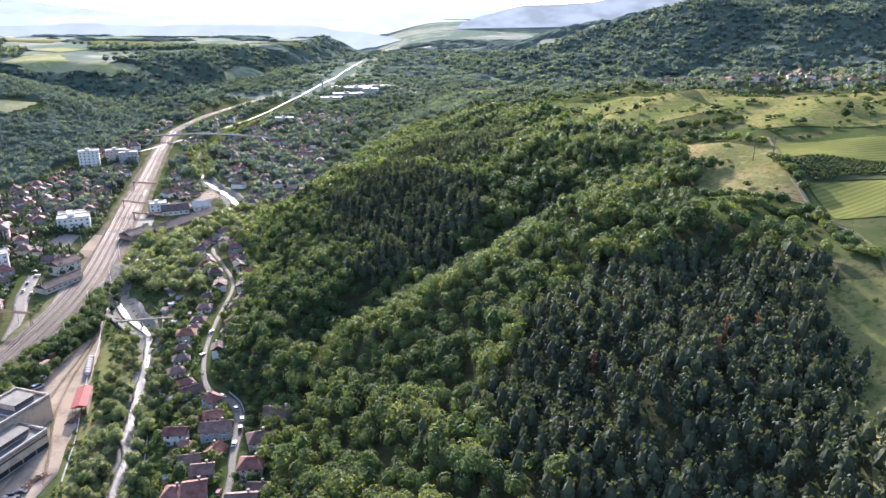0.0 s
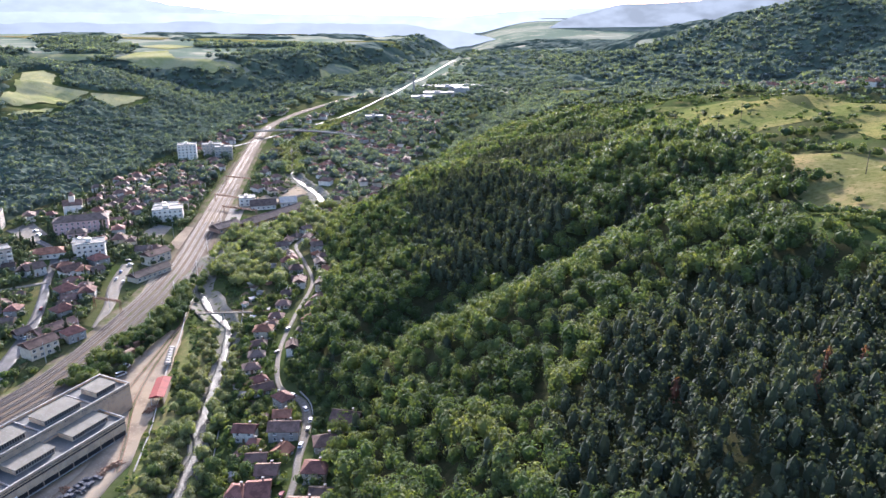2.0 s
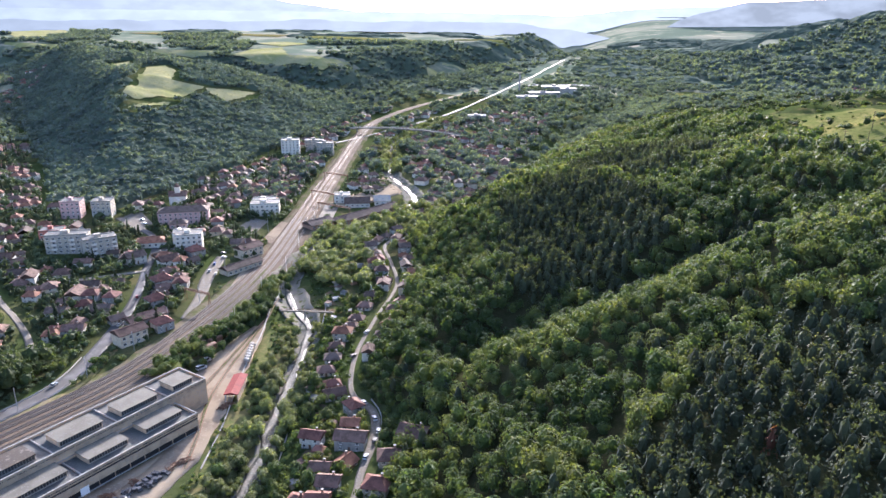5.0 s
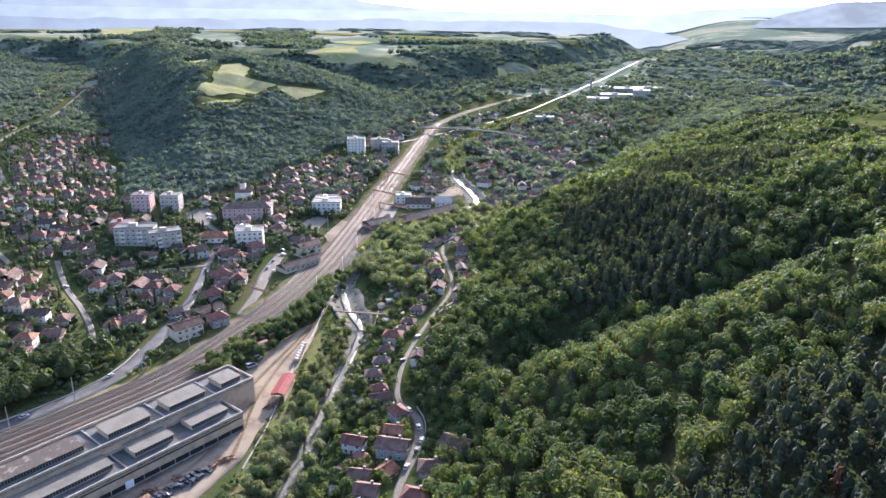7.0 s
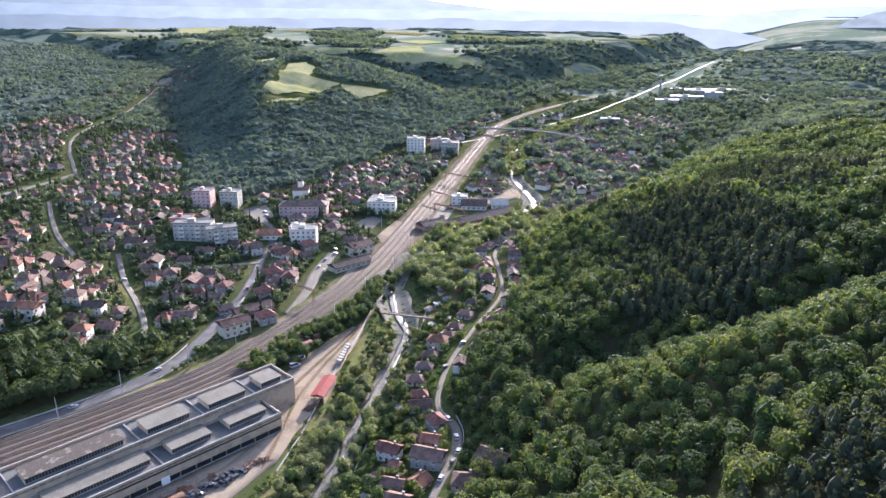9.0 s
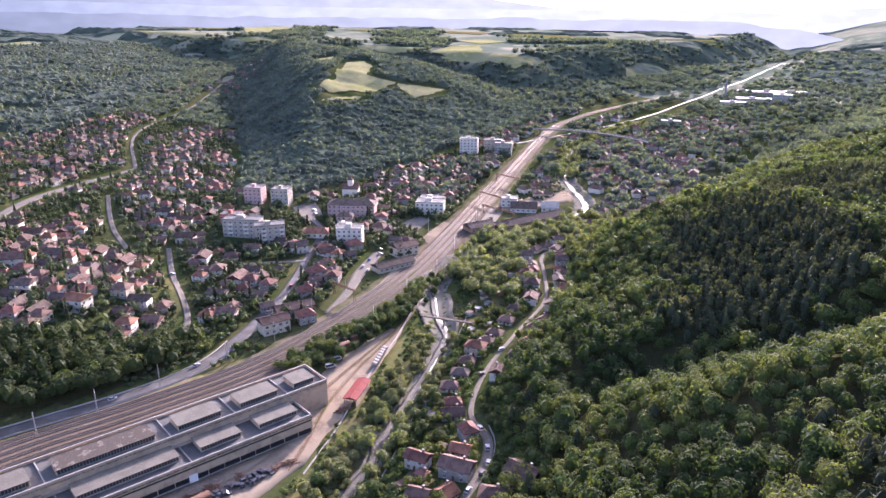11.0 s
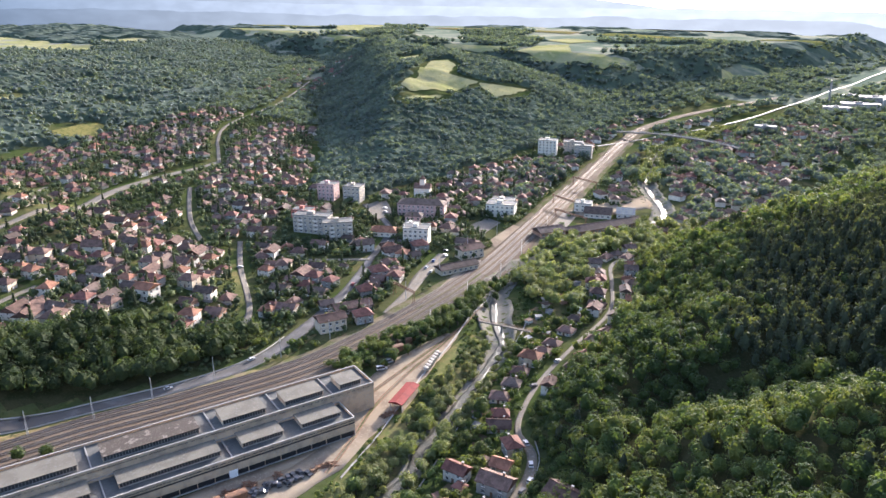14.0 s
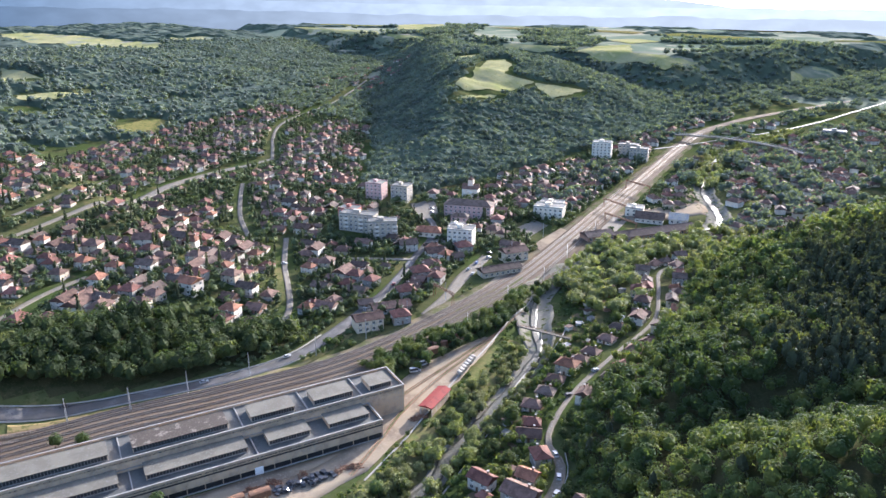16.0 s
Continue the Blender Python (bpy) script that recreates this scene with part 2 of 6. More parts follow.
M["crop"] = material("green_crop_field", (0.106, 0.11, 0.0342), 0.9, ((0.04, (0.126, 0.131, 0.0405), 0.45, 0.6), (0.4, (0.09, 0.113, 0.0315), 0.5, 0.7)), bump=0.4, bump_scale=2, spec=0.0, coords="World", rows=(3.4, 80, 0.16))
M["stones"] = material("pale_river_stones", (0.16, 0.15, 0.125), 0.9, ((0.14, (0.11, 0.12, 0.055), 0.54, 0.62), (0.9, (0.24, 0.225, 0.19), 0.55, 0.68)), bump=0.6, bump_scale=2, spec=0.0, coords="World")
M["dirt"] = material("dry_dirt_and_weeds", (0.13, 0.112, 0.078), 0.95, ((0.05, (0.085, 0.09, 0.04), 0.46, 0.58), (0.7, (0.17, 0.148, 0.11), 0.52, 0.68)), bump=0.5, bump_scale=2, spec=0.0, coords="World")
M["orchard_soil"] = material("dark_orchard_soil", (0.06, 0.062, 0.035), 0.9, ((0.4, (0.045, 0.06, 0.025), 0.45, 0.6),), bump=0.4, bump_scale=2, spec=0.0, coords="World")
def ss(a, b, x):
    t = np.clip((x - a) / (b - a), 0.0, 1.0)
    return t * t * (3 - 2 * t)
def wob(x, y, s, k):
    """Gentle rolling of the land: a few crossed waves of length s."""
    return (np.sin(x / s * 6.28 + 1.7 * k) * np.sin(y / s * 5.1 + 2.3 * k) + 0.6 * np.sin((x + 0.7 * y) / s * 9.1 + k)
            + 0.5 * np.sin((0.8 * x - y) / s * 12.7 + 3.1 * k)) / 2.1
FOOT_Y = [0, 100, 203, 256, 280, 311, 359, 410, 455, 497, 600, 800, 1000, 1300, 2000]
FOOT_X = [-62, -62, -62, -70, -92, -105, -110, -115, -135, -143, -118, -85, -60, -20, 60]
RID_Y = [0, 150, 256, 361, 436, 487, 568, 664, 802, 950, 1100]
RID_X = [-560, -600, -634, -668, -700, -712, -750, -785, -885, -1015, -1150]
def west_sides(x, y):
    """How far inside the west hill a place lies, from its left and its right foot."""
    return (x + 476) * 0.682 + (y - 507) * 0.731, -378 - x
def plateau_front(x):
    """Where the wooded scarp of the far farm plateau begins."""
    return np.interp(x, [-2200, -1500, -1200, -1000, -700, -400, -250], [1250, 1160, 1130, 1110, 1100, 1070, 1120])
def height(x, y):
    x = np.asarray(x, float); y = np.asarray(y, float)
    # valley floor, rising a little to the west and upstream
    z = 1.5 + 0.006 * np.maximum(y - 300, 0) + 0.018 * np.maximum(y - 750, 0) * (1 - 0.5 * ss(1500, 2500, y)) + 0.045 * np.maximum(-(x + 290), 0) * (1 - ss(-900, -1300, x) * 0.4)
    z = z + 1.2 * wob(x, y, 260, 1) * ss(-260, -400, x)
    # east hill
    u = x - np.interp(y, FOOT_Y, FOOT_X)
    hill = np.interp(u, [-40, -14, 0, 25, 55, 90, 120, 170, 230, 290, 400, 700], [0, 3.5, 5, 15, 31, 40, 48, 61, 78, 90, 96, 97])
    amp = ss(20, 120, u)
    hill = hill + amp * (5.0 * wob(x, y, 150, 2) + 4 * wob(x, y, 330, 4))
    gx, gy = x - (-75), y - 285
    along, off = gx * 0.8 + gy * 0.6, -gx * 0.6 + gy * 0.8
    hill = hill - 17 * np.exp(-(off / 24) ** 2) * ss(-5, 40, along) * (1 - ss(140, 220, along))
    hill = hill + 7 * np.exp(-((x + 75) / 45) ** 2 - ((y - 500) / 60) ** 2) + 8 * np.exp(-((x - 60) / 60) ** 2 - ((y - 225) / 70) ** 2)
    drop = ss(680, 1000, y + 0.15 * x)
    hill = hill - drop * ss(60, 300, u) * 30
    east = np.maximum(z, 0) * (1 - ss(-14, 0, u)) * (1 - ss(-40, -14, u)) + hill
    keep = 1 - ss(950, 1350, y)
    z = np.where(u > -40, east * keep + z * (1 - keep), z)
    # wooded bank west of the road
    bank = ss(-258, -300, x + 0.22 * (y - 200)) * (1 - ss(268, 320, y)) * 12
    z = z + bank
    # west hill with the meadow on its top
    dl, dr = west_sides(x, y)
    west = 55 * ss(0, 230, dr) * ss(0, 120, dl) * (1 + 0.05 * wob(x, y, 210, 3))
    spur = ss(0, 130, np.minimum(dl, dr)) * (1 - ss(760, 900, y))
    west = west + spur * (8 * wob(x, y, 170, 5) + 3.5 * wob(x, y, 75, 2))
    z = z + west * (1 - 0.72 * ss(930, 1110, y + 0.3 * (x + 560)))
    ridge = ss(0, 520, np.interp(y, RID_Y, RID_X) - x) * (1 - ss(1000, 1400, y))
    z = z + ridge * (40 + 12 * wob(x, y, 330, 3) * (1 - ss(-1100, -1350, x)) + 4 * wob(x, y, 120, 6))
    # farm plateau behind both, with a wooded scarp towards the town
    front = plateau_front(x)
    right = np.interp(y, [1050, 1250, 1500, 1900, 2300], [-420, -385, -330, -235, -215])
    top = np.interp(x, [-2400, -1500, -900, -500, -250], [98, 92, 84, 74, 72]) + 2.0 * wob(x, y, 520, 4)
    edge = ss(-60, 120, y - front + 26 * wob(x, y, 210, 2)) * ss(0, 150, right - x + 16 * wob(x, y, 190, 6))
    z = np.maximum(z, top * edge)
    # big mountain ahead to the right, and the far ring
    m1 = np.hypot((x - 965) / 860, (y - 2000) / 900)
    on = ss(1.2, 0.8, m1)
    z = z + 185 * (1 - ss(0.0, 1.2, m1)) * (1 + 0.2 * wob(x, y, 600, 5)) + on * (16 * wob(x, y, 480, 2) + 8 * wob(x, y, 210, 3))
    far = ss(2600, 4700, np.hypot(x, y))
    az = np.degrees(np.arctan2(-x, y))
    ring = np.interp(az, [-60, -20, 4, 14, 30, 45, 60, 80, 100], [120, 90, 20, 15, 15, 20, 30, 40, 40])
    z = z + far * ring * (1 + 0.12 * wob(x, y, 900, 7))
    z = z + 2.5 * wob(x, y, 480, 6) * ss(700, 1100, np.hypot(x + 100, y - 300)) * (1 - edge)
    # beyond the plateau the land is lowered so the glowing haze walls show
    sink = ss(2350, 2600, np.hypot(x, y)) * ss(0, 9, az)
    z = z * (1 - sink) - 40 * sink
    # river channel
    rv = np.interp(y, RIV_Y, RIV_X)
    ch = 1 - ss(5, 13, np.abs(x - rv))
    z = z - 3.0 * ch * (y > 100) * (1 - ss(2000, 2400, y))
    return z
RIV_Y = [60, 214, 250, 305, 341, 366, 408, 470, 540, 600, 690, 815, 1000, 1400, 2000]
RIV_X = [-95, -115, -125, -140, -152, -174, -198, -205, -195, -178, -232, -275, -262, -215, -190]

# ---- mesh tools ----
class Geo:
    """Faces gathered with plain numbers, then linked as one mesh."""
    def __init__(self):
        self.v, self.f, self.m = [], [], []

    def face(self, pts, mat=0):
        k = len(self.v)
        self.v += [tuple(p) for p in pts]
        self.f.append(tuple(range(k, k + len(pts))))
        self.m.append(mat)

    def box(self, x0, x1, y0, y1, z0, z1, mat=0, bottom=True):
        k = len(self.v)
        self.v += [(x0, y0, z0), (x1, y0, z0), (x1, y1, z0), (x0, y1, z0), (x0, y0, z1), (x1, y0, z1), (x1, y1, z1), (x0, y1, z1)]
        fs = [(4, 5, 6, 7), (0, 1, 5, 4), (1, 2, 6, 5), (2, 3, 7, 6), (3, 0, 4, 7)] + ([(3, 2, 1, 0)] if bottom else [])
        self.f += [tuple(k + i for i in f) for f in fs]
        self.m += [mat] * len(fs)

    def rod(self, a, b, r0, r1=None, n=6, mat=0, caps=True):
        a, b = Vector(a), Vector(b)
        r1 = r0 if r1 is None else r1
        d = (b - a).normalized()
        s = d.cross(Vector((0, 0, 1)) if abs(d.z) < 0.9 else Vector((1, 0, 0))).normalized()
        t = d.cross(s)
        k = len(self.v)
        for c, r in ((a, r0), (b, r1)):
            self.v += [tuple(c + (s * math.cos(6.2832 * i / n) + t * math.sin(6.2832 * i / n)) * r) for i in range(n)]
        fs = [(k + i, k + (i + 1) % n, k + n + (i + 1) % n, k + n + i) for i in range(n)]
        if caps:
            fs += [tuple(k + i for i in reversed(range(n))), tuple(k + n + i for i in range(n))]
        self.f += fs
        self.m += [mat] * len(fs)

    def mesh(self, name, mats, smooth=False):
        me = bpy.data.meshes.new(name)
        me.from_pydata(self.v, [], self.f)
        for m in mats if isinstance(mats, (list, tuple)) else [mats]:
            me.materials.append(m)
        me.polygons.foreach_set("material_index", self.m)
        if smooth:
            me.polygons.foreach_set("use_smooth", [True] * len(self.f))
        me.update()
        return me


def part(name, geo, mats, parent=None, label="", smooth=False):
    ob = new(name, geo if isinstance(geo, bpy.types.Mesh) else geo.mesh(name, mats, smooth))
    if parent is not None:
        ob.parent = parent
    if label:
        ob["label"] = label
    return ob


def thing(name, x, y, z, turn, label, category, group="", kind=""):
    ob = new(name)
    ob.empty_display_size = 0.2
    ob.matrix_basis = pose(x, y, z, 0, 0, turn)
    return tagged(ob, label, category, group, kind)


def tri_mesh(name, verts, tris, mats, mat_index=None, smooth=None):
    """A large mesh of triangles straight from arrays."""
    me = bpy.data.meshes.new(name)
    me.vertices.add(len(verts))
    me.vertices.foreach_set("co", np.asarray(verts, np.float32).ravel())
    me.loops.add(len(tris) * 3)
    me.loops.foreach_set("vertex_index", np.asarray(tris, np.int32).ravel())
    me.polygons.add(len(tris))
    me.polygons.foreach_set("loop_start", np.arange(len(tris), dtype=np.int32) * 3)
    for m in mats:
        me.materials.append(m)
    if mat_index is not None:
        me.polygons.foreach_set("material_index", np.asarray(mat_index, np.int32))
    if smooth is not None:
        me.polygons.foreach_set("use_smooth", np.asarray(smooth, bool))
    me.update(calc_edges=True)
    return me


def grid_mesh(name, X, Y, Z, mat, smooth=True):
    """A sheet of quads over a grid of places."""
    n, m = X.shape
    verts = np.stack([X, Y, Z], -1).reshape(-1, 3)
    i = np.arange(n * m).reshape(n, m)
    a, b, c, d = i[:-1, :-1].ravel(), i[1:, :-1].ravel(), i[1:, 1:].ravel(), i[:-1, 1:].ravel()
    tris = np.concatenate([np.stack([a, b, c], 1), np.stack([a, c, d], 1)])
    return tri_mesh(name, verts, tris, [mat], smooth=np.ones(len(tris), bool))


def smooth_line(pts, step=4.0):
    """A curve through plan points (Catmull-Rom), sampled every few metres."""
    p = np.array(pts, float)
    p = np.vstack([2 * p[0] - p[1], p, 2 * p[-1] - p[-2]])
    out = []
    for i in range(1, len(p) - 2):
        n = max(2, int(np.hypot(*(p[i + 1] - p[i])[:2]) / step))
        for k in range(n):
            t = k / n
            out.append(0.5 * ((2 * p[i]) + (p[i + 1] - p[i - 1]) * t + (2 * p[i - 1] - 5 * p[i] + 4 * p[i + 1] - p[i + 2]) * t * t + (3 * p[i] - p[i - 1] - 3 * p[i + 1] + p[i + 2]) * t ** 3))
    out.append(p[-2])
    return np.array(out)


def sides(line):
    d = np.gradient(line[:, :2], axis=0)
    d /= np.linalg.norm(d, axis=1)[:, None] + 1e-9
    return d, np.stack([-d[:, 1], d[:, 0]], 1)


def ribbon(name, pts, width, mat, lift=0.15, across=4, label="", category="", kind="structure", z=None, thick=0.4, rough=0.0, step=4.0):
    """A road or bed draped on the land, with thickness; width a number or one for each point."""
    p = np.array(pts, float)
    w = np.full(len(p), float(width)) if np.isscalar(width) else np.array(width, float)
    line = smooth_line(np.column_stack([p[:, :2], w]), step)
    d, s = sides(line)
    off = np.linspace(-0.5, 0.5, across + 1)
    wob_ = 1 + rough * np.array([noise.noise(Vector((q[0] * 0.06, q[1] * 0.06, 0))) + 0.6 * noise.noise(Vector((q[0] * 0.23, q[1] * 0.23, 5))) for q in line])
    W = line[:, 2] * wob_
    X = line[:, 0:1] + s[:, 0:1] * off * W[:, None]
    Y = line[:, 1:2] + s[:, 1:2] * off * W[:, None]
    Z = (height(X, Y) if z is None else np.full_like(X, z)) + lift
    # edge skirts give it thickness
    X = np.column_stack([X[:, :1], X, X[:, -1:]])
    Y = np.column_stack([Y[:, :1], Y, Y[:, -1:]])
    Z = np.column_stack([Z[:, :1] - thick, Z, Z[:, -1:] - thick])
    ob = new(name, grid_mesh(name, X, Y, Z, mat, True))
    return tagged(ob, label, category, kind=kind)


def patch(name, corners, mat, lift=0.2, n=24, label="", category="field", wave=0.04, kind="structure"):
    """A field: four plan corners, gently uneven borders, draped on the land."""
    (ax, ay), (bx, by), (cx, cy), (dx, dy) = corners
    u, v = np.meshgrid(np.linspace(0, 1, n), np.linspace(0, 1, n), indexing="ij")
    X = (ax * (1 - u) + bx * u) * (1 - v) + (dx * (1 - u) + cx * u) * v
    Y = (ay * (1 - u) + by * u) * (1 - v) + (dy * (1 - u) + cy * u) * v
    size = math.hypot(cx - ax, cy - ay)
    X = X + wave * size * wob(X, Y, size * 0.6, 3) * 0.6
    Y = Y + wave * size * wob(Y, X, size * 0.5, 8) * 0.6
    ob = new(name, grid_mesh(name, X, Y, height(X, Y) + lift, mat, True))
    return tagged(ob, label, category, kind=kind)


# ---- the land: one sheet to the horizon ----
def axis(a, b, fine, far_a, far_b):
    mid = np.arange(a, b + 0.1, fine)
    lo = a - np.cumsum(fine * 1.09 ** np.arange(1, 200))
    hi = b + np.cumsum(fine * 1.09 ** np.arange(1, 200))
    return np.concatenate([lo[lo > far_a][::-1], mid, hi[hi < far_b]])


gx, gy = np.meshgrid(axis(-460, 330, 5, -4700, 4700), axis(60, 720, 5, -900, 4800), indexing="ij")
land = grid_mesh("ground", gx, gy, height(gx, gy), M["ground"])
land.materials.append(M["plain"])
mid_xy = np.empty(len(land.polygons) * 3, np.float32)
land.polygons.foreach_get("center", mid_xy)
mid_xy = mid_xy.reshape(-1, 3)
# land beyond 1050 m takes the plain with the haze sheen
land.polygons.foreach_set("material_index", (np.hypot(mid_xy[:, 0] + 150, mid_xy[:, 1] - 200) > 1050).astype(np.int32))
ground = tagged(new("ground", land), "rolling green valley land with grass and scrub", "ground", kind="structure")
rng = np.random.default_rng(7)

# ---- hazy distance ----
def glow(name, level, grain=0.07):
    """Self-lit haze colour for far land: pale towards the sun, bluer away from it."""
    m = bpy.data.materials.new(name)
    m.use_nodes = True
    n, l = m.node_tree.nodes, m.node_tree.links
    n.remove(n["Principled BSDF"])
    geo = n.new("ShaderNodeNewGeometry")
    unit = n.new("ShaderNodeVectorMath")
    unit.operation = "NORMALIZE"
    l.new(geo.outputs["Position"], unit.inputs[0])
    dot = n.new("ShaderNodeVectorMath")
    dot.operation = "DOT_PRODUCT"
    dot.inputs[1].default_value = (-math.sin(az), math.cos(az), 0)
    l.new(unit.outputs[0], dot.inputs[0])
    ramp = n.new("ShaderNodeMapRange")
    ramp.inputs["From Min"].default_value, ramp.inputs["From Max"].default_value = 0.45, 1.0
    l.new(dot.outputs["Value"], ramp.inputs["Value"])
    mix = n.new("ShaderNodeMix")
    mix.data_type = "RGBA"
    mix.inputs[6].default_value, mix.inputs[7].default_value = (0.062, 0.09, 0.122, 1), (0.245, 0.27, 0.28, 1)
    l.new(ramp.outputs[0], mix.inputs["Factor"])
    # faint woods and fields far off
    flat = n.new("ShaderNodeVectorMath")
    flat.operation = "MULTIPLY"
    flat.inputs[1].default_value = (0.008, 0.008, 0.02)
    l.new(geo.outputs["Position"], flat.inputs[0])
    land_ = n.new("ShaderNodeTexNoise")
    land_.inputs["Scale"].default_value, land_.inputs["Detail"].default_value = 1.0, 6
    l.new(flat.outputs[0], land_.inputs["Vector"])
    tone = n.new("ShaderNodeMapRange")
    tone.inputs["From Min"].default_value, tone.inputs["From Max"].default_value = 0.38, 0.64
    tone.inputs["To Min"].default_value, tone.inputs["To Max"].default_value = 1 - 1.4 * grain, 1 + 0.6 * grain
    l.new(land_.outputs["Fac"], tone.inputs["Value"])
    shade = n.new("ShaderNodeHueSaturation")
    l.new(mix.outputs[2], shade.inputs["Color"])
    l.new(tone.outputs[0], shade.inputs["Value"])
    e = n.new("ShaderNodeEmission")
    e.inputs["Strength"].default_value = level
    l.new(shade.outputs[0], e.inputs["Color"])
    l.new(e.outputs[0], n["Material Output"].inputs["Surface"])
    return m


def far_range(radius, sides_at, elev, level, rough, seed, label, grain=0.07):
    """A far mountain range with haze put into its glow: a long wall of land whose crest follows the given elevations.
    """
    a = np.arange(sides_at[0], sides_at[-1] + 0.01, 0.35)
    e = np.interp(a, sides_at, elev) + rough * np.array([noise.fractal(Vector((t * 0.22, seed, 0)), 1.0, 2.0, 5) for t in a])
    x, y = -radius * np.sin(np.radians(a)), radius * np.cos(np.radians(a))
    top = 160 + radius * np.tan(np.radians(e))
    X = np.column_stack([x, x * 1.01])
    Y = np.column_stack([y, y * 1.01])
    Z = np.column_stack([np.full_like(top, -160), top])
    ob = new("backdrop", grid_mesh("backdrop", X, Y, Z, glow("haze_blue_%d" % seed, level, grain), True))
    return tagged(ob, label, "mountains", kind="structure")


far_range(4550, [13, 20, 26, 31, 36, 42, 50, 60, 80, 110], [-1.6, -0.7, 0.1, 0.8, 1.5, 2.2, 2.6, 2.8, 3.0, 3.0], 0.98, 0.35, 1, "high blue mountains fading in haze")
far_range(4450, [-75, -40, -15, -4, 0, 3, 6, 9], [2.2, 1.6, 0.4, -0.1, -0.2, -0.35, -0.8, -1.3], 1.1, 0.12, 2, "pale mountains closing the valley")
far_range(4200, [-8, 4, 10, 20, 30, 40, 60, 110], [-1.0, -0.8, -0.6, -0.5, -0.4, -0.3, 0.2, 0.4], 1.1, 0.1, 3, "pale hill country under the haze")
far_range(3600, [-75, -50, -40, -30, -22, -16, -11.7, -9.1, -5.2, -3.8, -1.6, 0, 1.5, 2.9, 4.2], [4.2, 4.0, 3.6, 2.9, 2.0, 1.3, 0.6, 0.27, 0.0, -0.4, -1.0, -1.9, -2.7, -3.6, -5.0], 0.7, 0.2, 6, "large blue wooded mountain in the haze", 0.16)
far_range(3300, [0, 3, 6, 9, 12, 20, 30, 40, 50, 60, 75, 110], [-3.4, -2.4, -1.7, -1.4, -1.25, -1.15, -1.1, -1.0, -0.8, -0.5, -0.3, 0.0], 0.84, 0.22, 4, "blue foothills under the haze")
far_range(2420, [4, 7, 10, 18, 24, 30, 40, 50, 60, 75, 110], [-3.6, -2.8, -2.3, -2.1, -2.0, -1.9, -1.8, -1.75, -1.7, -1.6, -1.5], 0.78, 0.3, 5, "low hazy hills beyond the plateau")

# ---- river, roads, railway ----
def line_gap(x, y, pts):
    """Distance in plan from places to a broken line."""
    x, y = np.asarray(x, float), np.asarray(y, float)
    best = np.full(x.shape, 1e9)
    for (ax, ay), (bx, by) in zip(pts[:-1], pts[1:]):
        dx, dy = bx - ax, by - ay
        t = np.clip(((x - ax) * dx + (y - ay) * dy) / (dx * dx + dy * dy), 0, 1)
        best = np.minimum(best, np.hypot(x - ax - t * dx, y - ay - t * dy))
    return best


RIVER = list(zip(RIV_X, RIV_Y))
RAIL = [(-262, 60), (-240, 140), (-231, 175), (-216, 217), (-202, 272), (-204, 348), (-213, 412), (-233, 491), (-266, 611), (-316, 800), (-342, 930), (-330, 1080), (-285, 1300)]
WEST_ROAD = [(-345, 30), (-290, 95), (-264, 141), (-250, 179), (-234, 221), (-229, 254), (-238, 289), (-258, 338), (-285, 386), (-318, 440), (-372, 470)]
EAST_ROAD = [(-72, 120), (-73, 203), (-77, 228), (-81, 252), (-88, 267), (-102, 279), (-113, 311), (-119, 352), (-124, 400), (-140, 436), (-156, 467), (-156, 485), (-147, 499)]
STATION_ROAD = [(-219, 330), (-228, 358), (-241, 386), (-254, 423)]
STREETS = [[(-510, 402), (-470, 375), (-429, 350), (-392, 333)], [(-500, 222), (-523, 260), (-589, 320)], [(-262, 270), (-283, 290), (-334, 322), (-372, 350)], [(-455, 205), (-479, 250), (-500, 290), (-518, 316), (-537, 345), (-549, 376), (-559, 413), (-561, 441), (-566, 470)], [(-566, 470), (-610, 500), (-646, 525), (-700, 572), (-739, 636), (-775, 705)], [(-775, 705), (-865, 830), (-960, 960)],
           [(-300, 110), (-339, 165), (-356, 192), (-364, 216)], [(-285, 386), (-300, 372), (-318, 354)]]
FAR_ROAD = [(-338, 800), (-322, 850), (-302, 920), (-278, 997), (-262, 1090), (-251, 1199), (-236, 1370), (-225, 1541), (-214, 1760), (-205, 1908)]
TRACK = [(184, 410), (176, 380), (162, 338), (157, 308), (153, 279), (155, 256), (148, 227), (138, 190), (120, 140)]
ALL_LINES = [(RIVER, 9), (RAIL, 15), (WEST_ROAD, 4.8), (EAST_ROAD, 2.4), (STATION_ROAD, 7), (FAR_ROAD, 7), (TRACK, 3)] + [(s, 8 if len(s) > 8 else 5) for s in STREETS]


def free(x, y, extra=0.0):
    ok = np.ones(np.shape(x), bool)
    for pts, d in ALL_LINES:
        ok &= line_gap(x, y, pts) > d + extra
    return ok


ribbon("river_bed", RIVER[:-2], [8, 8, 9, 10, 14, 20, 18, 14, 14, 18, 18, 16, 14], M["stones"], lift=0.5, label="stony grey river bed with grass tufts", category="river bed", rough=0.25, step=5, across=8)
ribbon("river", RIVER[:-2], [4.5, 4.5, 4.5, 4.2, 3.8, 3.4, 3.0, 2.2, 2.6, 5.0, 3.5, 1.2, 1.0], M["water"], lift=0.8, label="shallow glittering river water", category="river", rough=0.7, step=2.0)
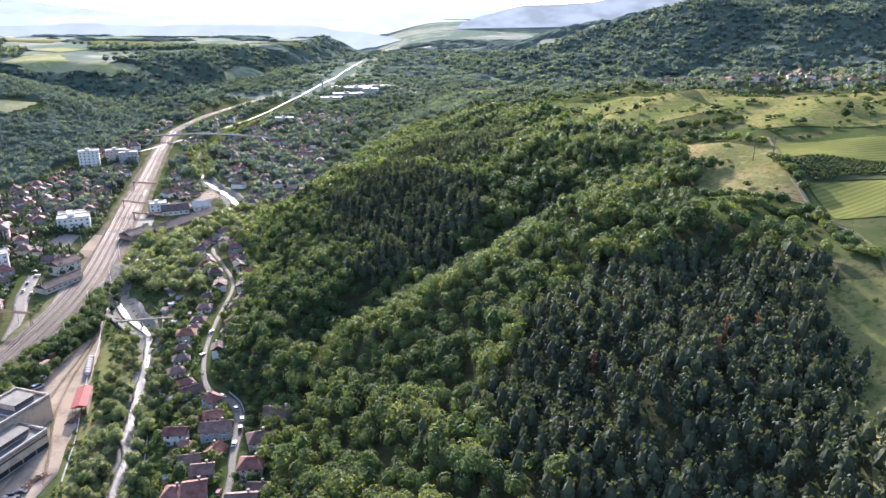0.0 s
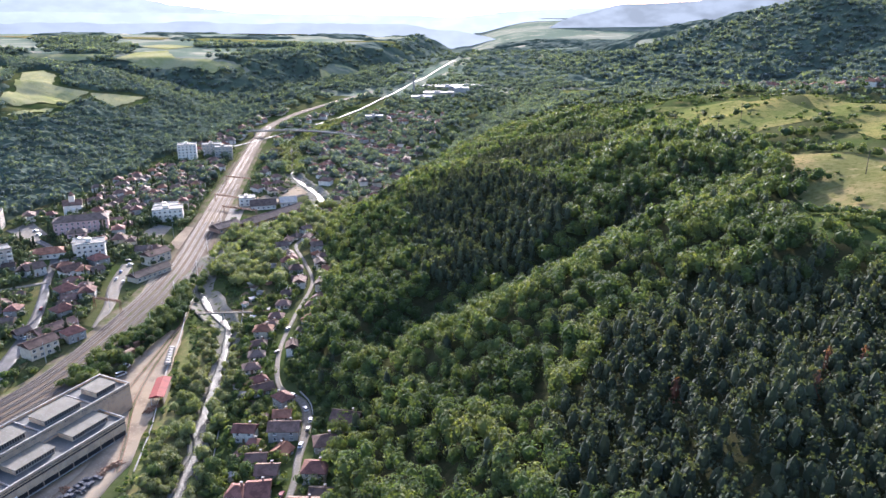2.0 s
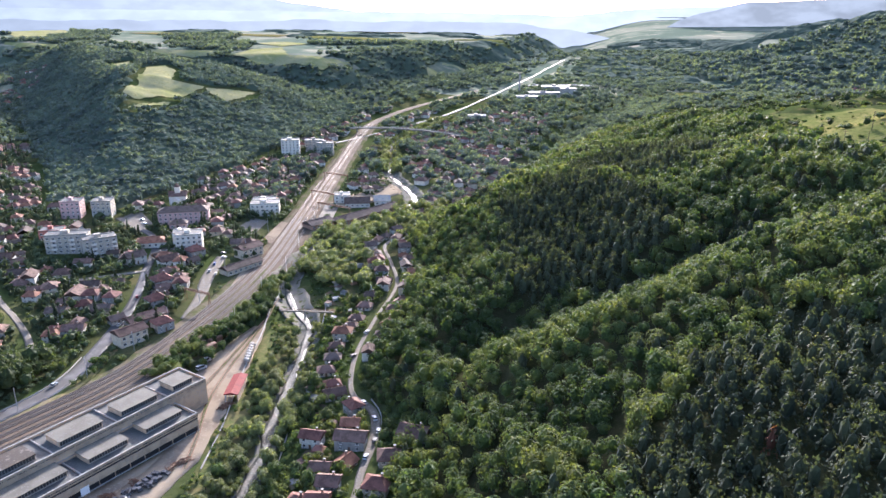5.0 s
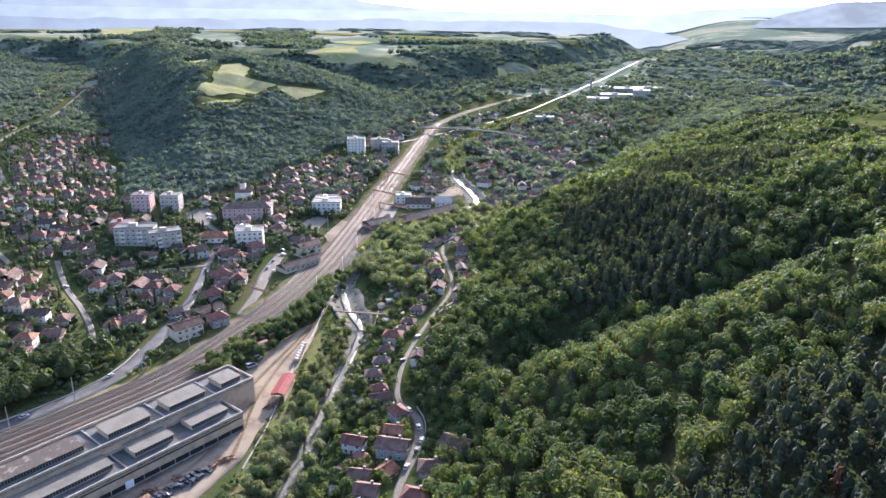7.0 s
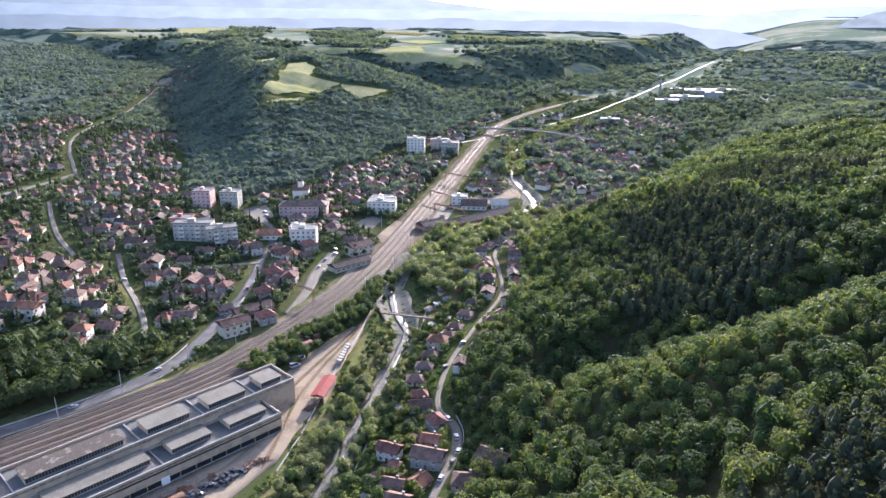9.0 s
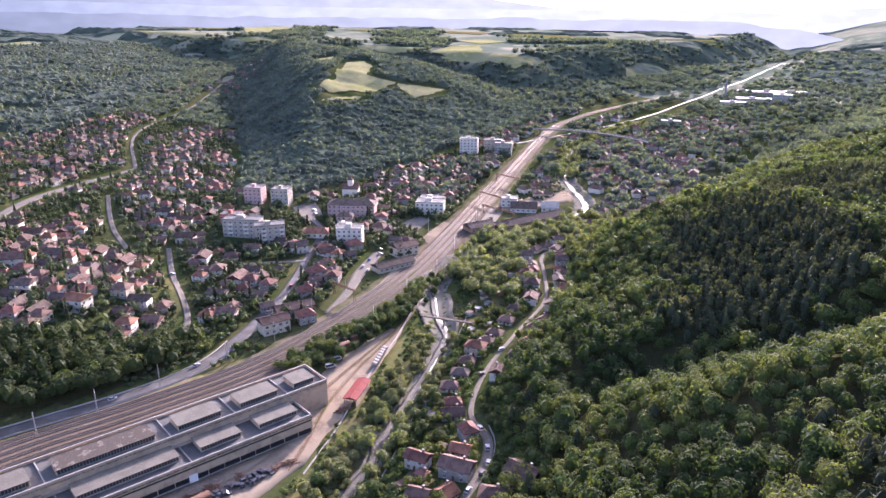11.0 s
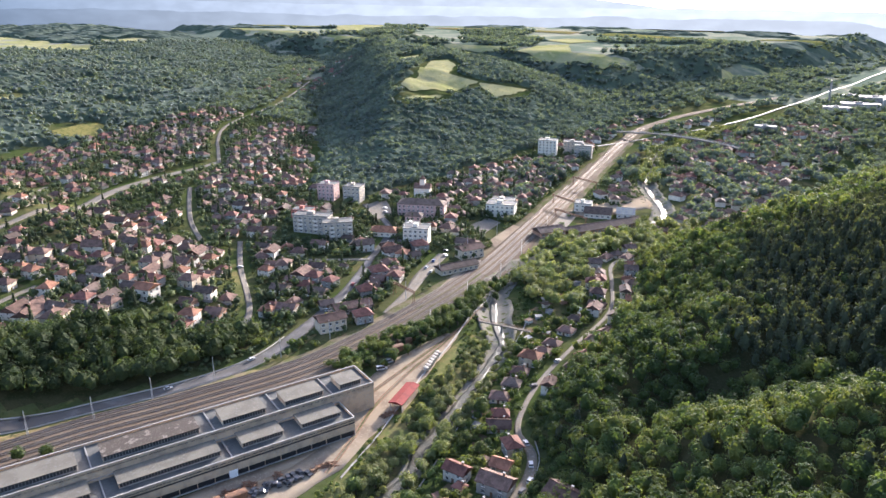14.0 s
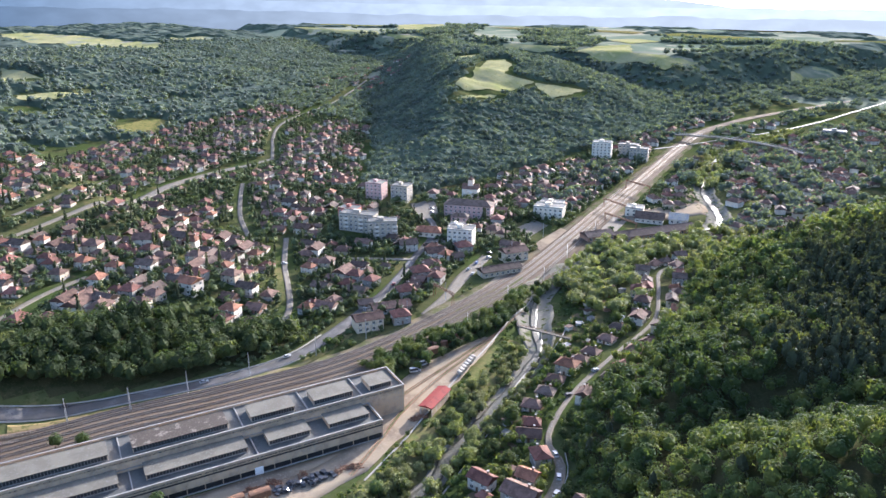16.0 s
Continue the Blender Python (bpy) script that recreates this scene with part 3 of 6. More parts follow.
ribbon("river_bank", [(-120, 190), (-130, 222), (-139, 250), (-147, 280), (-156, 310), (-164, 338)], [16, 15, 15, 15, 15, 15], M["bank_grass"], lift=0.25, label="rough yellow-green grassy river bank", category="river bank", rough=0.2)
ribbon("railway_verge", RAIL[3:11], [30, 31, 33, 33, 31, 27, 22, 17], M["dirt"], lift=0.2, label="weedy brown dirt along the railway", category="verge", rough=0.15, step=6, across=8)
ribbon("railway_bed", RAIL, [26, 26, 26, 26, 25, 23, 22, 21, 18, 14, 12, 10, 9], M["ballast"], lift=0.35, label="brown ballast bed of a railway yard", category="railway", thick=1.0, across=6)
ribbon("road", WEST_ROAD, [7, 7, 7, 7, 7, 7.5, 7.5, 6, 5, 5, 5], M["asphalt"], label="grey asphalt road with pale verges", category="road")
ribbon("road", EAST_ROAD, [2.6, 2.6, 3.0, 3.9, 3.4, 2.4, 2.2, 2.1, 2.1, 2.2, 2.4, 3.4, 7], M["pale_road"], label="pale narrow village road at the hill's foot", category="road", lift=0.25)
ribbon("road", STATION_ROAD, [4, 6, 8, 7], M["pale_road"], label="pale street beside the railway", category="road")
ribbon("road", FAR_ROAD, [4, 2.6, 2.2, 2.2, 2.2, 2.2, 2.2, 2.4, 2.6, 2.6], M["asphalt"], label="valley road shining in the low sun", category="road", lift=0.35, thick=0.6)
for s_ in STREETS:
    ribbon("street", s_, 3.5 if len(s_) < 9 else [4, 5, 7, 8, 8.5, 9, 8, 6, 5], M["pale_road"], label="pale town street between houses", category="street", lift=0.3)
ribbon("dirt_track", TRACK, 1.7, M["dirt"], label="pale two-rut dirt track between fields", category="track", lift=0.6, step=3)
ribbon("yard", [(-150, 178), (-146, 205), (-147, 235), (-159, 262), (-167, 285), (-172, 310), (-175, 332)], [22, 16, 17, 24, 24, 16, 6], M["gravel"], label="dusty gravel yard beside the depot", category="yard", lift=0.22, rough=0.15)
ribbon("depot_apron", [(-141, 241), (-150, 214), (-159, 186), (-168, 157), (-179, 124), (-188, 95)], 13, M["gravel"], label="worn gravel apron along the depot wall", category="yard", lift=0.18, rough=0.1)
ribbon("riverside_yard", [(-232, 560), (-218, 590), (-208, 620), (-228, 655), (-236, 690)], [20, 30, 26, 14, 8], M["gravel"], label="pale gravel yard beside the river", category="yard", lift=0.3, rough=0.2)
ribbon("station_yard", [(-226, 520), (-238, 560)], [14, 16], M["pale_road"], label="pale loading yard", category="yard", lift=0.32)
patch("square", [(-369, 466), (-370, 492), (-340, 468), (-337, 445)], M["pale_road"], lift=0.3, n=8, label="pale paved place beside the public building", category="yard", wave=0.01)
patch("car_park", [(-301, 412), (-301, 432), (-291, 430), (-287, 405)], M["pale_road"], lift=0.3, n=8, label="pale asphalt car park before the white block", category="yard", wave=0.01)
patch("workshop_yard", [(-278, 484), (-280, 509), (-264, 504), (-257, 468)], M["pale_road"], lift=0.3, n=8, label="pale concrete yard of the workshop", category="yard", wave=0.01)
patch("storage_yard", [(-246, 461), (-254, 506), (-240, 501), (-229, 452)], M["gravel"], lift=0.3, n=8, label="dusty storage yard beside the railway", category="yard", wave=0.01)
patch("loading_place", [(-217, 367), (-228, 406), (-227, 422), (-210, 376)], M["gravel"], lift=0.3, n=8, label="bare beige earth beside the tracks", category="yard", wave=0.01)
ribbon("verge", [(x + 8.5, y) for x, y in WEST_ROAD[2:7]], [4, 4, 5, 4, 3], M["dry_field"], label="dry grass verge between road and railway", category="verge", lift=0.3, rough=0.4)

for k, (off, y0, y1) in enumerate(((-3.4, 318, 400), (1.0, 330, 412), (5.4, 344, 384))):
    line = smooth_line(RAIL, 4.0)
    line = line[(line[:, 1] > y0) & (line[:, 1] < y1)]
    d_, s_ = sides(line)
    p_ = line[:, :2] + s_ * off
    ribbon("platform", [tuple(v) for v in p_], 1.1, M["dirt"], label="low worn concrete platform between tracks", category="platform", lift=0.75, thick=0.6)

# tracks: two rails on sleepers
for k, off in enumerate((-10, -5.6, -1.2, 3.2, 7.6, 11)):
    line = smooth_line(RAIL[:11], 5.0)
    line = line[(line[:, 1] < (930 if abs(off) < 4 else 640 if abs(off) < 9 else 430))]
    d_, s_ = sides(line)
    mid = line[:, :2] + s_ * off
    zz = height(mid[:, 0], mid[:, 1]) + 0.38
    track = thing("railway_track", 0, 0, 0, 0, "shiny steel rails on dark sleepers in ballast", "railway track", "tracks of the yard")
    for side in (-0.72, 0.72):
        p = mid + s_ * side
        X = np.column_stack([p[:, 0] + s_[:, 0] * o for o in (-0.09, -0.09, 0.09, 0.09)])
        Y = np.column_stack([p[:, 1] + s_[:, 1] * o for o in (-0.09, -0.09, 0.09, 0.09)])
        Z = np.column_stack([zz, zz + 0.32, zz + 0.32, zz])
        r_ = new("rail", grid_mesh("rail", X, Y, Z, M["rail"], False))
        r_.parent = track
    g = Geo()
    total = 0.0
    for i in range(len(mid) - 1):
        if line[i, 1] > 520:
            break
        n_ = 5
        for j in range(n_):
            c = mid[i] + (mid[i + 1] - mid[i]) * j / n_
            a, b = s_[i] * 1.3, d_[i] * 0.22
            q = [c - a - b, c + a - b, c + a + b, c - a + b]
            lo, hi = zz[i] - 0.02, zz[i] + 0.12
            kk = len(g.v)
            g.v += [(v[0], v[1], lo) for v in q] + [(v[0], v[1], hi) for v in q]
            for f in ((4, 5, 6, 7), (0, 1, 5, 4), (1, 2, 6, 5), (2, 3, 7, 6), (3, 0, 4, 7)):
                g.f.append(tuple(kk + v for v in f))
                g.m.append(0)
    sl = part("sleeper_bed", g, M["sleeper"], track)
    sl["kind"] = "stuff"

# two worn sidings curve through the gravel yard
for side_pts in ([(-140, 215), (-148, 235), (-158, 258), (-166, 288), (-172, 321), (-176, 340), (-186, 372)], [(-156, 235), (-165, 257), (-170, 290), (-173.5, 318), (-176, 340)]):
    line = smooth_line(side_pts, 4.0)
    d_, s_ = sides(line)
    zz = height(line[:, 0], line[:, 1]) + 0.3
    track = thing("railway_track", 0, 0, 0, 0, "worn rusty siding half sunk in gravel", "railway track", "sidings of the yard")
    for side in (-0.72, 0.72):
        p = line[:, :2] + s_ * side
        X = np.column_stack([p[:, 0] + s_[:, 0] * o for o in (-0.09, -0.09, 0.09, 0.09)])
        Y = np.column_stack([p[:, 1] + s_[:, 1] * o for o in (-0.09, -0.09, 0.09, 0.09)])
        Z = np.column_stack([zz - 0.1, zz + 0.22, zz + 0.22, zz - 0.1])
        r_ = new("rail", grid_mesh("rail", X, Y, Z, M["rust"], False))
        r_.parent = track
    grass = ribbon("siding_grass", side_pts, 0.9, M["dirt"], label="weedy strip between the rails", category="verge", lift=0.26, rough=0.8)

# ---- fields and meadows ----
MEADOWS = []


def outline(name, mat, words, *corners):
    """Notes a meadow by its corners in plan; the woods keep off it."""
    MEADOWS.append((name, mat, words, list(corners)))


outline("hill_meadow", "hay", "bright yellow-green meadow on a hilltop", (-561, 723), (-580, 774), (-613, 831), (-653, 892), (-644, 920), (-603, 884), (-568, 826), (-536, 847), (-532, 768), (-547, 724))
outline("hill_meadow", "hay", "bright yellow-green meadow on a hilltop", (-534, 844), (-500, 910), (-497, 866), (-502, 837), (-525, 838))
outline("hill_meadow", "hay", "narrow meadow strip on a wooded slope", (-529, 690), (-530, 735), (-521, 756), (-518, 740))
outline("hill_meadow", "hay", "small meadow on the back of a hilltop", (-717, 903), (-728, 953), (-685, 899), (-690, 876))
outline("ridge_field", "hay", "long bright meadow on the wooded ridge", (-1918, 644), (-1950, 722), (-1736, 763), (-1431, 793), (-1337, 738), (-1422, 670), (-1574, 602), (-1805, 622))
outline("ridge_field", "hay", "narrow pale field on the ridge", (-1588, 891), (-1524, 952), (-1443, 912), (-1449, 832))
outline("ridge_field", "hay", "small meadow on the wooded ridge", (-1143, 413), (-1105, 429), (-1063, 439), (-998, 413), (-1001, 369))
outline("ridge_field", "hay", "narrow green clearing below the ridge", (-942, 368), (-951, 430), (-942, 453), (-921, 405), (-926, 363))
outline("slope_meadow", "field", "green meadow above the town's upper houses", (-784, 415), (-805, 467), (-782, 476), (-735, 433), (-756, 405))
outline("far_field", "hay", "pale ripe field on the plateau", (-694, 1177), (-724, 1296), (-697, 1363), (-605, 1212), (-531, 1208), (-502, 1250), (-504, 1224), (-515, 1152), (-582, 1174), (-657, 1174))
outline("far_field", "hay", "pale strip field on the plateau", (-880, 1205), (-745, 1248), (-715, 1215), (-850, 1180))
outline("far_field", "hay", "pale bare field on the plateau slope", (-420, 1428), (-413, 1520), (-370, 1546), (-363, 1490), (-410, 1406))
outline("far_field", "hay", "pale far field in the haze", (-1684, 1292), (-1630, 1328), (-1472, 1276), (-1362, 1312), (-1260, 1231), (-1491, 1245))
outline("far_field", "hay", "pale far field in the haze", (-1251, 1250), (-1121, 1240), (-930, 1190), (-920, 1165), (-1093, 1200), (-1238, 1224))
outline("far_field", "hay", "pale far field in the haze", (-1623, 1625), (-1579, 1777), (-1371, 1569), (-1327, 1353))
outline("far_field", "hay", "pale far field in the haze", (-815, 1455), (-781, 1548), (-708, 1513), (-707, 1383))
outline("bench_meadow", "field", "pale grazed meadow on the foothill bench", (0, 1306), (68, 1353), (143, 1329), (112, 1270), (15, 1260))
outline("mountain_clearing", "field", "sunlit meadow clearing on the mountain foot", (439, 1255), (523, 1270), (644, 1308), (634, 1246), (624, 1154), (598, 1135), (557, 1235), (449, 1190))
outline("mountain_clearing", "field", "small sunlit clearing on the mountain slope", (668, 1299), (698, 1302), (691, 1216), (658, 1257))


def in_meadow(x, y, pad=0.0):
    """Whether places lie inside one of the drawn meadows, or nearer to it than pad."""
    x, y = np.asarray(x, float), np.asarray(y, float)
    hit = np.zeros(x.shape, bool)
    for _, _, _, c in MEADOWS:
        one = np.zeros(x.shape, bool)
        for (ax, ay), (bx, by) in zip(c, c[1:] + c[:1]):
            cut = (ay > y) != (by > y)
            one ^= cut & (x < (bx - ax) * (y - ay) / (by - ay if by != ay else 1e-9) + ax)
        hit |= one
        if pad:
            hit |= line_gap(x, y, c + c[:1]) < pad
    return hit


def meadow(name, corners, mat, lift, label):
    """A field of any outline: uneven borders, draped on the land."""
    c = np.array(corners, float)
    ring = []
    size = math.sqrt(np.ptp(c[:, 0]) * np.ptp(c[:, 1]))
    step = max(4.0, size / 22)
    for a, b in zip(c, np.roll(c, -1, 0)):
        n = max(1, int(np.hypot(*(b - a)) / step))
        ring += [a + (b - a) * i / n + rng.uniform(-0.28, 0.28, 2) * step for i in range(n)]
    m = len(ring)
    gx_, gy_ = np.meshgrid(np.arange(c[:, 0].min(), c[:, 0].max(), step), np.arange(c[:, 1].min(), c[:, 1].max(), step))
    pts = [Vector(p) for p in ring] + [Vector(p) for p in np.column_stack([gx_.ravel(), gy_.ravel()]) + rng.uniform(-0.2, 0.2, (gx_.size, 2)) * step]
    v, _, f, *_ = geometry.delaunay_2d_cdt(pts, [(i, (i + 1) % m) for i in range(m)], [list(range(m))], 1, 1e-4)
    me = bpy.data.meshes.new(name)
    me.from_pydata([(p.x, p.y, float(height(p.x, p.y)) + lift) for p in v], [], f)
    me.materials.append(mat)
    me.shade_smooth()
    return tagged(new(name, me), label, "field", kind="structure")


patch("dry_meadow", [(128, 440), (178, 388), (155, 300), (122, 335)], M["dry_field"], lift=0.3, label="dry yellow hay meadow on the plateau", wave=0.05)
patch("green_field", [(182, 400), (300, 395), (262, 357), (168, 354)], M["crop"], lift=0.3, label="mown green field in stripes", wave=0.01)
patch("orchard_ground", [(167, 349), (250, 356), (222, 299), (161, 322)], M["orchard_soil"], lift=0.3, label="dark soil of a young orchard", wave=0.01)
patch("green_field", [(163, 318), (225, 296), (205, 262), (157, 279)], M["crop"], lift=0.3, label="mown green field in stripes", wave=0.01)
patch("dry_meadow", [(105, 660), (165, 620), (200, 505), (120, 470)], M["field"], lift=0.3, label="pale green grazed meadow", wave=0.06)
patch("green_field", [(200, 600), (330, 560), (330, 420), (190, 430)], M["field"], lift=0.35, label="pale green meadow on the plateau", wave=0.04)
patch("near_meadow", [(121, 232), (150, 222), (130, 130), (92, 122)], M["field"], lift=0.3, label="small shaded meadow beside the pines", wave=0.05)
for k, (x, y, w_, h_) in enumerate([(-1700, 1500, 300, 90), (-1100, 1750, 420, 130), (-700, 1800, 320, 110), (-2000, 1900, 420, 160), (-1450, 2150, 500, 150), (-900, 2250, 420, 150), (-420, 1900, 160, 70), (500, 1105, 90, 60), (20, 1265, 120, 50), (100, 1275, 90, 44), (60, 900, 70, 40)]):
    MEADOWS.append(("far_field", "dry_field" if k % 2 else "field", "pale far field in the haze", [(x - w_ / 2, y - h_ / 2), (x + w_ / 2, y - h_ / 3), (x + w_ / 2.2, y + h_ / 2), (x - w_ / 2.3, y + h_ / 2.2)]))
for n_, m_, l_, c_ in MEADOWS:
    meadow(n_, c_, M[m_], 1.0, l_)
for k in range(26):
    y_ = 225 + k * 8.4 + rng.uniform(-2, 2)
    mid_ = (np.interp(y_, RIV_Y, RIV_X) + np.interp(y_, [p[1] for p in EAST_ROAD], [p[0] for p in EAST_ROAD])) / 2 + rng.uniform(-4, 4)
    w_ = rng.uniform(3, 6)
    patch("vegetable_plot", [(mid_ - w_, y_ - 2.6), (mid_ + w_, y_ - 2.0), (mid_ + w_, y_ + 2.2), (mid_ - w_, y_ + 2.6)], M["soil" if k % 3 else "crop"], lift=0.25, n=6, label="small tilled garden plot with green rows", category="garden", wave=0.01, kind="")

# ---- trees ----
def ico(level):
    bm = bmesh.new()
    bmesh.ops.create_icosphere(bm, subdivisions=level, radius=1.0)
    v = np.array([x.co for x in bm.verts])
    f = np.array([[q.index for q in x.verts] for x in bm.faces])
    bm.free()
    return v, f


ICO = {k: ico(k) for k in (1, 2)}



def crown_cloud(pos, hgt, rad, shape, leaves, leaf, level=1):
    """Crowns for many trees at once: a lumpy heart and many leaf tufts round it.
    shape: 'round' (broad crowns of several heads) or 'cone' (pines). Returns places and triangles."""
    n = len(pos)
    V, F = ICO[level]
    nv = len(V)
    bulk = rng.uniform(0.72, 1.12, (n, nv, 1))
    core = V[None] * bulk
    dome = 0.38 if shape == "dome" else 1.0
    if shape != "round":
        up = (core[:, :, 2:3] + 1) / 2
        core[:, :, :2] *= np.clip(1.15 - up, 0.08, 1) ** dome
        core = core * np.array([0.8, 0.8, 1.0])
    sc = np.stack([rad, rad, hgt * 0.42], 1)[:, None, :]
    cz = (hgt * (0.56 if shape == "round" else 0.56))[:, None]
    heart = core * sc * 0.8
    heart[:, :, 2] += cz
    heart += pos[:, None, :]
    verts = [heart.reshape(-1, 3)]
    tris = [(F[None] + (np.arange(n) * nv)[:, None, None]).reshape(-1, 3)]
    base = n * nv
    # leaf tufts: bent diamonds of two triangles
    d = rng.normal(size=(n, leaves, 3))
    d /= np.linalg.norm(d, axis=2, keepdims=True)
    d[:, :, 2] = np.where(d[:, :, 2] < -0.35, -d[:, :, 2], d[:, :, 2])
    if shape == "round":
        heads = rng.normal(size=(n, 5, 3))
        heads /= np.linalg.norm(heads, axis=2, keepdims=True)
        heads[:, :, 2] = np.abs(heads[:, :, 2]) * 0.9
        near = np.max((d[:, :, None, :] * heads[:, None]).sum(3), axis=2)
        reach = 0.78 + 0.36 * np.clip(near, 0, 1) ** 2 + rng.uniform(-0.06, 0.08, (n, leaves))
        c = d * reach[:, :, None]
    else:
        up = rng.uniform(0, 1, (n, leaves))
        ang = rng.uniform(0, 6.2832, (n, leaves))
        rr = np.clip(1.08 - up, 0, 1.2) ** dome * rng.uniform(0.65, 1.1, (n, leaves)) * (0.75 + 0.35 * np.sin(up * 26))
        c = np.stack([np.cos(ang) * rr, np.sin(ang) * rr, up * 2 - 1], 2)
        d = np.stack([np.cos(ang), np.sin(ang), np.full_like(ang, 0.55)], 2)
        d /= np.linalg.norm(d, axis=2, keepdims=True)
    c = c * sc
    c[:, :, 2] += cz
    c += pos[:, None, :]
    nrm = d + rng.normal(scale=0.3, size=d.shape)
    nrm /= np.linalg.norm(nrm, axis=2, keepdims=True)
    a = np.cross(nrm, rng.normal(size=d.shape))
    a /= np.linalg.norm(a, axis=2, keepdims=True)
    b = np.cross(nrm, a)
    s = (leaf * rng.uniform(0.6, 1.35, (n, leaves)) * (rad / rad.mean())[:, None])[:, :, None]
    quad = np.stack([c - a * s, c - b * s * 0.7 - nrm * s * 0.25, c + a * s, c + b * s * 0.7 - nrm * s * 0.2], 2).reshape(-1, 3)
    q = base + np.arange(n * leaves)[:, None] * 4
    verts.append(quad)
    tris += [q + np.array([0, 1, 2]), q + np.array([0, 2, 3])]
    return np.concatenate(verts), np.concatenate(tris), n * len(F)


def forest(name, xy, hgt, rad, shape, mat, leaves, leaf, label, category="woodland", sink=0.0, level=1):
    z = height(xy[:, 0], xy[:, 1])
    pos = np.column_stack([xy, z - sink])
    v, t, nc = crown_cloud(pos, hgt, rad, shape, leaves, leaf, level)
    sm = np.zeros(len(t), bool)
    me = tri_mesh(name, v, t, [mat], smooth=sm)
    return tagged(new(name, me), label, category, kind="stuff")


def scatter(x0, x1, y0, y1, step, keep, jitter=0.42):
    gx_, gy_ = np.meshgrid(np.arange(x0, x1, step), np.arange(y0, y1, step))
    p = np.column_stack([gx_.ravel(), gy_.ravel()]) + rng.uniform(-jitter, jitter, (gx_.size, 2)) * step
    return p[keep(p[:, 0], p[:, 1])]


def foot(y):
    return np.interp(y, FOOT_Y, FOOT_X)


def pine_zone(x, y):
    """How likely a tree on the east hill is a planted pine."""
    a = ss(1.15, 0.7, np.hypot((x - 78) / 68, (y - 190) / 85))
    b = ss(1.2, 0.5, np.hypot((x + 22 + 0.12 * (y - 400)) / 52, (y - 420) / 95)) * 0.95
    c = ss(1.2, 0.6, np.hypot((x - 5) / 60, (y - 560) / 70)) * 0.8
    d = 0.22 * ss(-0.2, 0.6, wob(x, y, 110, 5))
    return np.maximum(np.maximum(a, b), np.maximum(c, d)) + 0.45 * wob(x, y, 62, 9)


def clearing(x, y):
    """Open grass on the east plateau."""
    return x + 9 * wob(x, y, 70, 5) > np.interp(y, [60, 150, 207, 240, 273, 290, 337, 348, 372, 458, 540, 622, 760, 900], [89, 106, 125, 134, 133, 112, 107, 126, 132, 122, 108, 96, 62, 40])


def floor_sheet(name, x0, x1, y0, y1, step, keep, mat, lift, label):
    """Ground cover laid on the land wherever keep says so."""
    xs, ys = np.meshgrid(np.arange(x0, x1, step), np.arange(y0, y1, step), indexing="ij")
    n, m = xs.shape
    idx = np.arange(n * m).reshape(n, m)
    a, b, c, d = idx[:-1, :-1].ravel(), idx[1:, :-1].ravel(), idx[1:, 1:].ravel(), idx[:-1, 1:].ravel()
    cx, cy = (xs[:-1, :-1] + step / 2).ravel(), (ys[:-1, :-1] + step / 2).ravel()
    k = keep(cx, cy)
    tris = np.concatenate([np.stack([a, b, c], 1)[k], np.stack([a, c, d], 1)[k]])
    used = np.unique(tris)
    back = np.zeros(n * m, int)
    back[used] = np.arange(len(used))
    v = np.stack([xs, ys, height(xs, ys) + lift], -1).reshape(-1, 3)[used]
    return tagged(new(name, tri_mesh(name, v, back[tris], [mat], smooth=np.ones(len(tris), bool))), label, "woodland floor", kind="structure")


floor_sheet("woodland_floor", -150, 240, 60, 830, 5, lambda x, y: (x > foot(y) + 6) & ~clearing(x, y) & (line_gap(x, y, EAST_ROAD) > 7), M["litter"], 0.15, "dark leaf litter under the hillside wood")
def canopy(name, x0, x1, y0, y1, step, keep, mat, tall, rough, label, soft=True):
    """A closed roof of far tree tops: an uneven skin over the land that falls to the ground at the wood's edge."""
    xs, ys = np.meshgrid(np.arange(x0, x1, step), np.arange(y0, y1, step), indexing="ij")
    xs = xs + rng.uniform(-0.3, 0.3, xs.shape) * step
    ys = ys + rng.uniform(-0.3, 0.3, ys.shape) * step
    inside = keep(xs, ys)
    n, m = xs.shape
    idx = np.arange(n * m).reshape(n, m)
    core = inside.copy()
    core[1:-1, 1:-1] &= inside[:-2, 1:-1] & inside[2:, 1:-1] & inside[1:-1, :-2] & inside[1:-1, 2:]
    zs = height(xs, ys) + np.where(core, tall + rng.uniform(-rough, rough, xs.shape) + 0.6 * rough * wob(xs, ys, step * 7, 3), -0.6)
    k = (inside[:-1, :-1] | inside[1:, 1:] | inside[1:, :-1] | inside[:-1, 1:]).ravel()
    a, b, c, d = idx[:-1, :-1].ravel()[k], idx[1:, :-1].ravel()[k], idx[1:, 1:].ravel()[k], idx[:-1, 1:].ravel()[k]
    tris = np.concatenate([np.stack([a, b, c], 1), np.stack([a, c, d], 1)])
    used = np.unique(tris)
    back = np.zeros(n * m, int)
    back[used] = np.arange(len(used))
    v = np.stack([xs, ys, zs], -1).reshape(-1, 3)[used]
    return tagged(new(name, tri_mesh(name, v, back[tris], [mat], smooth=np.full(len(tris), soft))), label, "woodland", kind="stuff")


def pines_at(x, y):
    return pine_zone(x, y) + 0.28 * wob(x, y, 17, 7) + 0.2 * wob(x, y, 7, 3) > 0.5


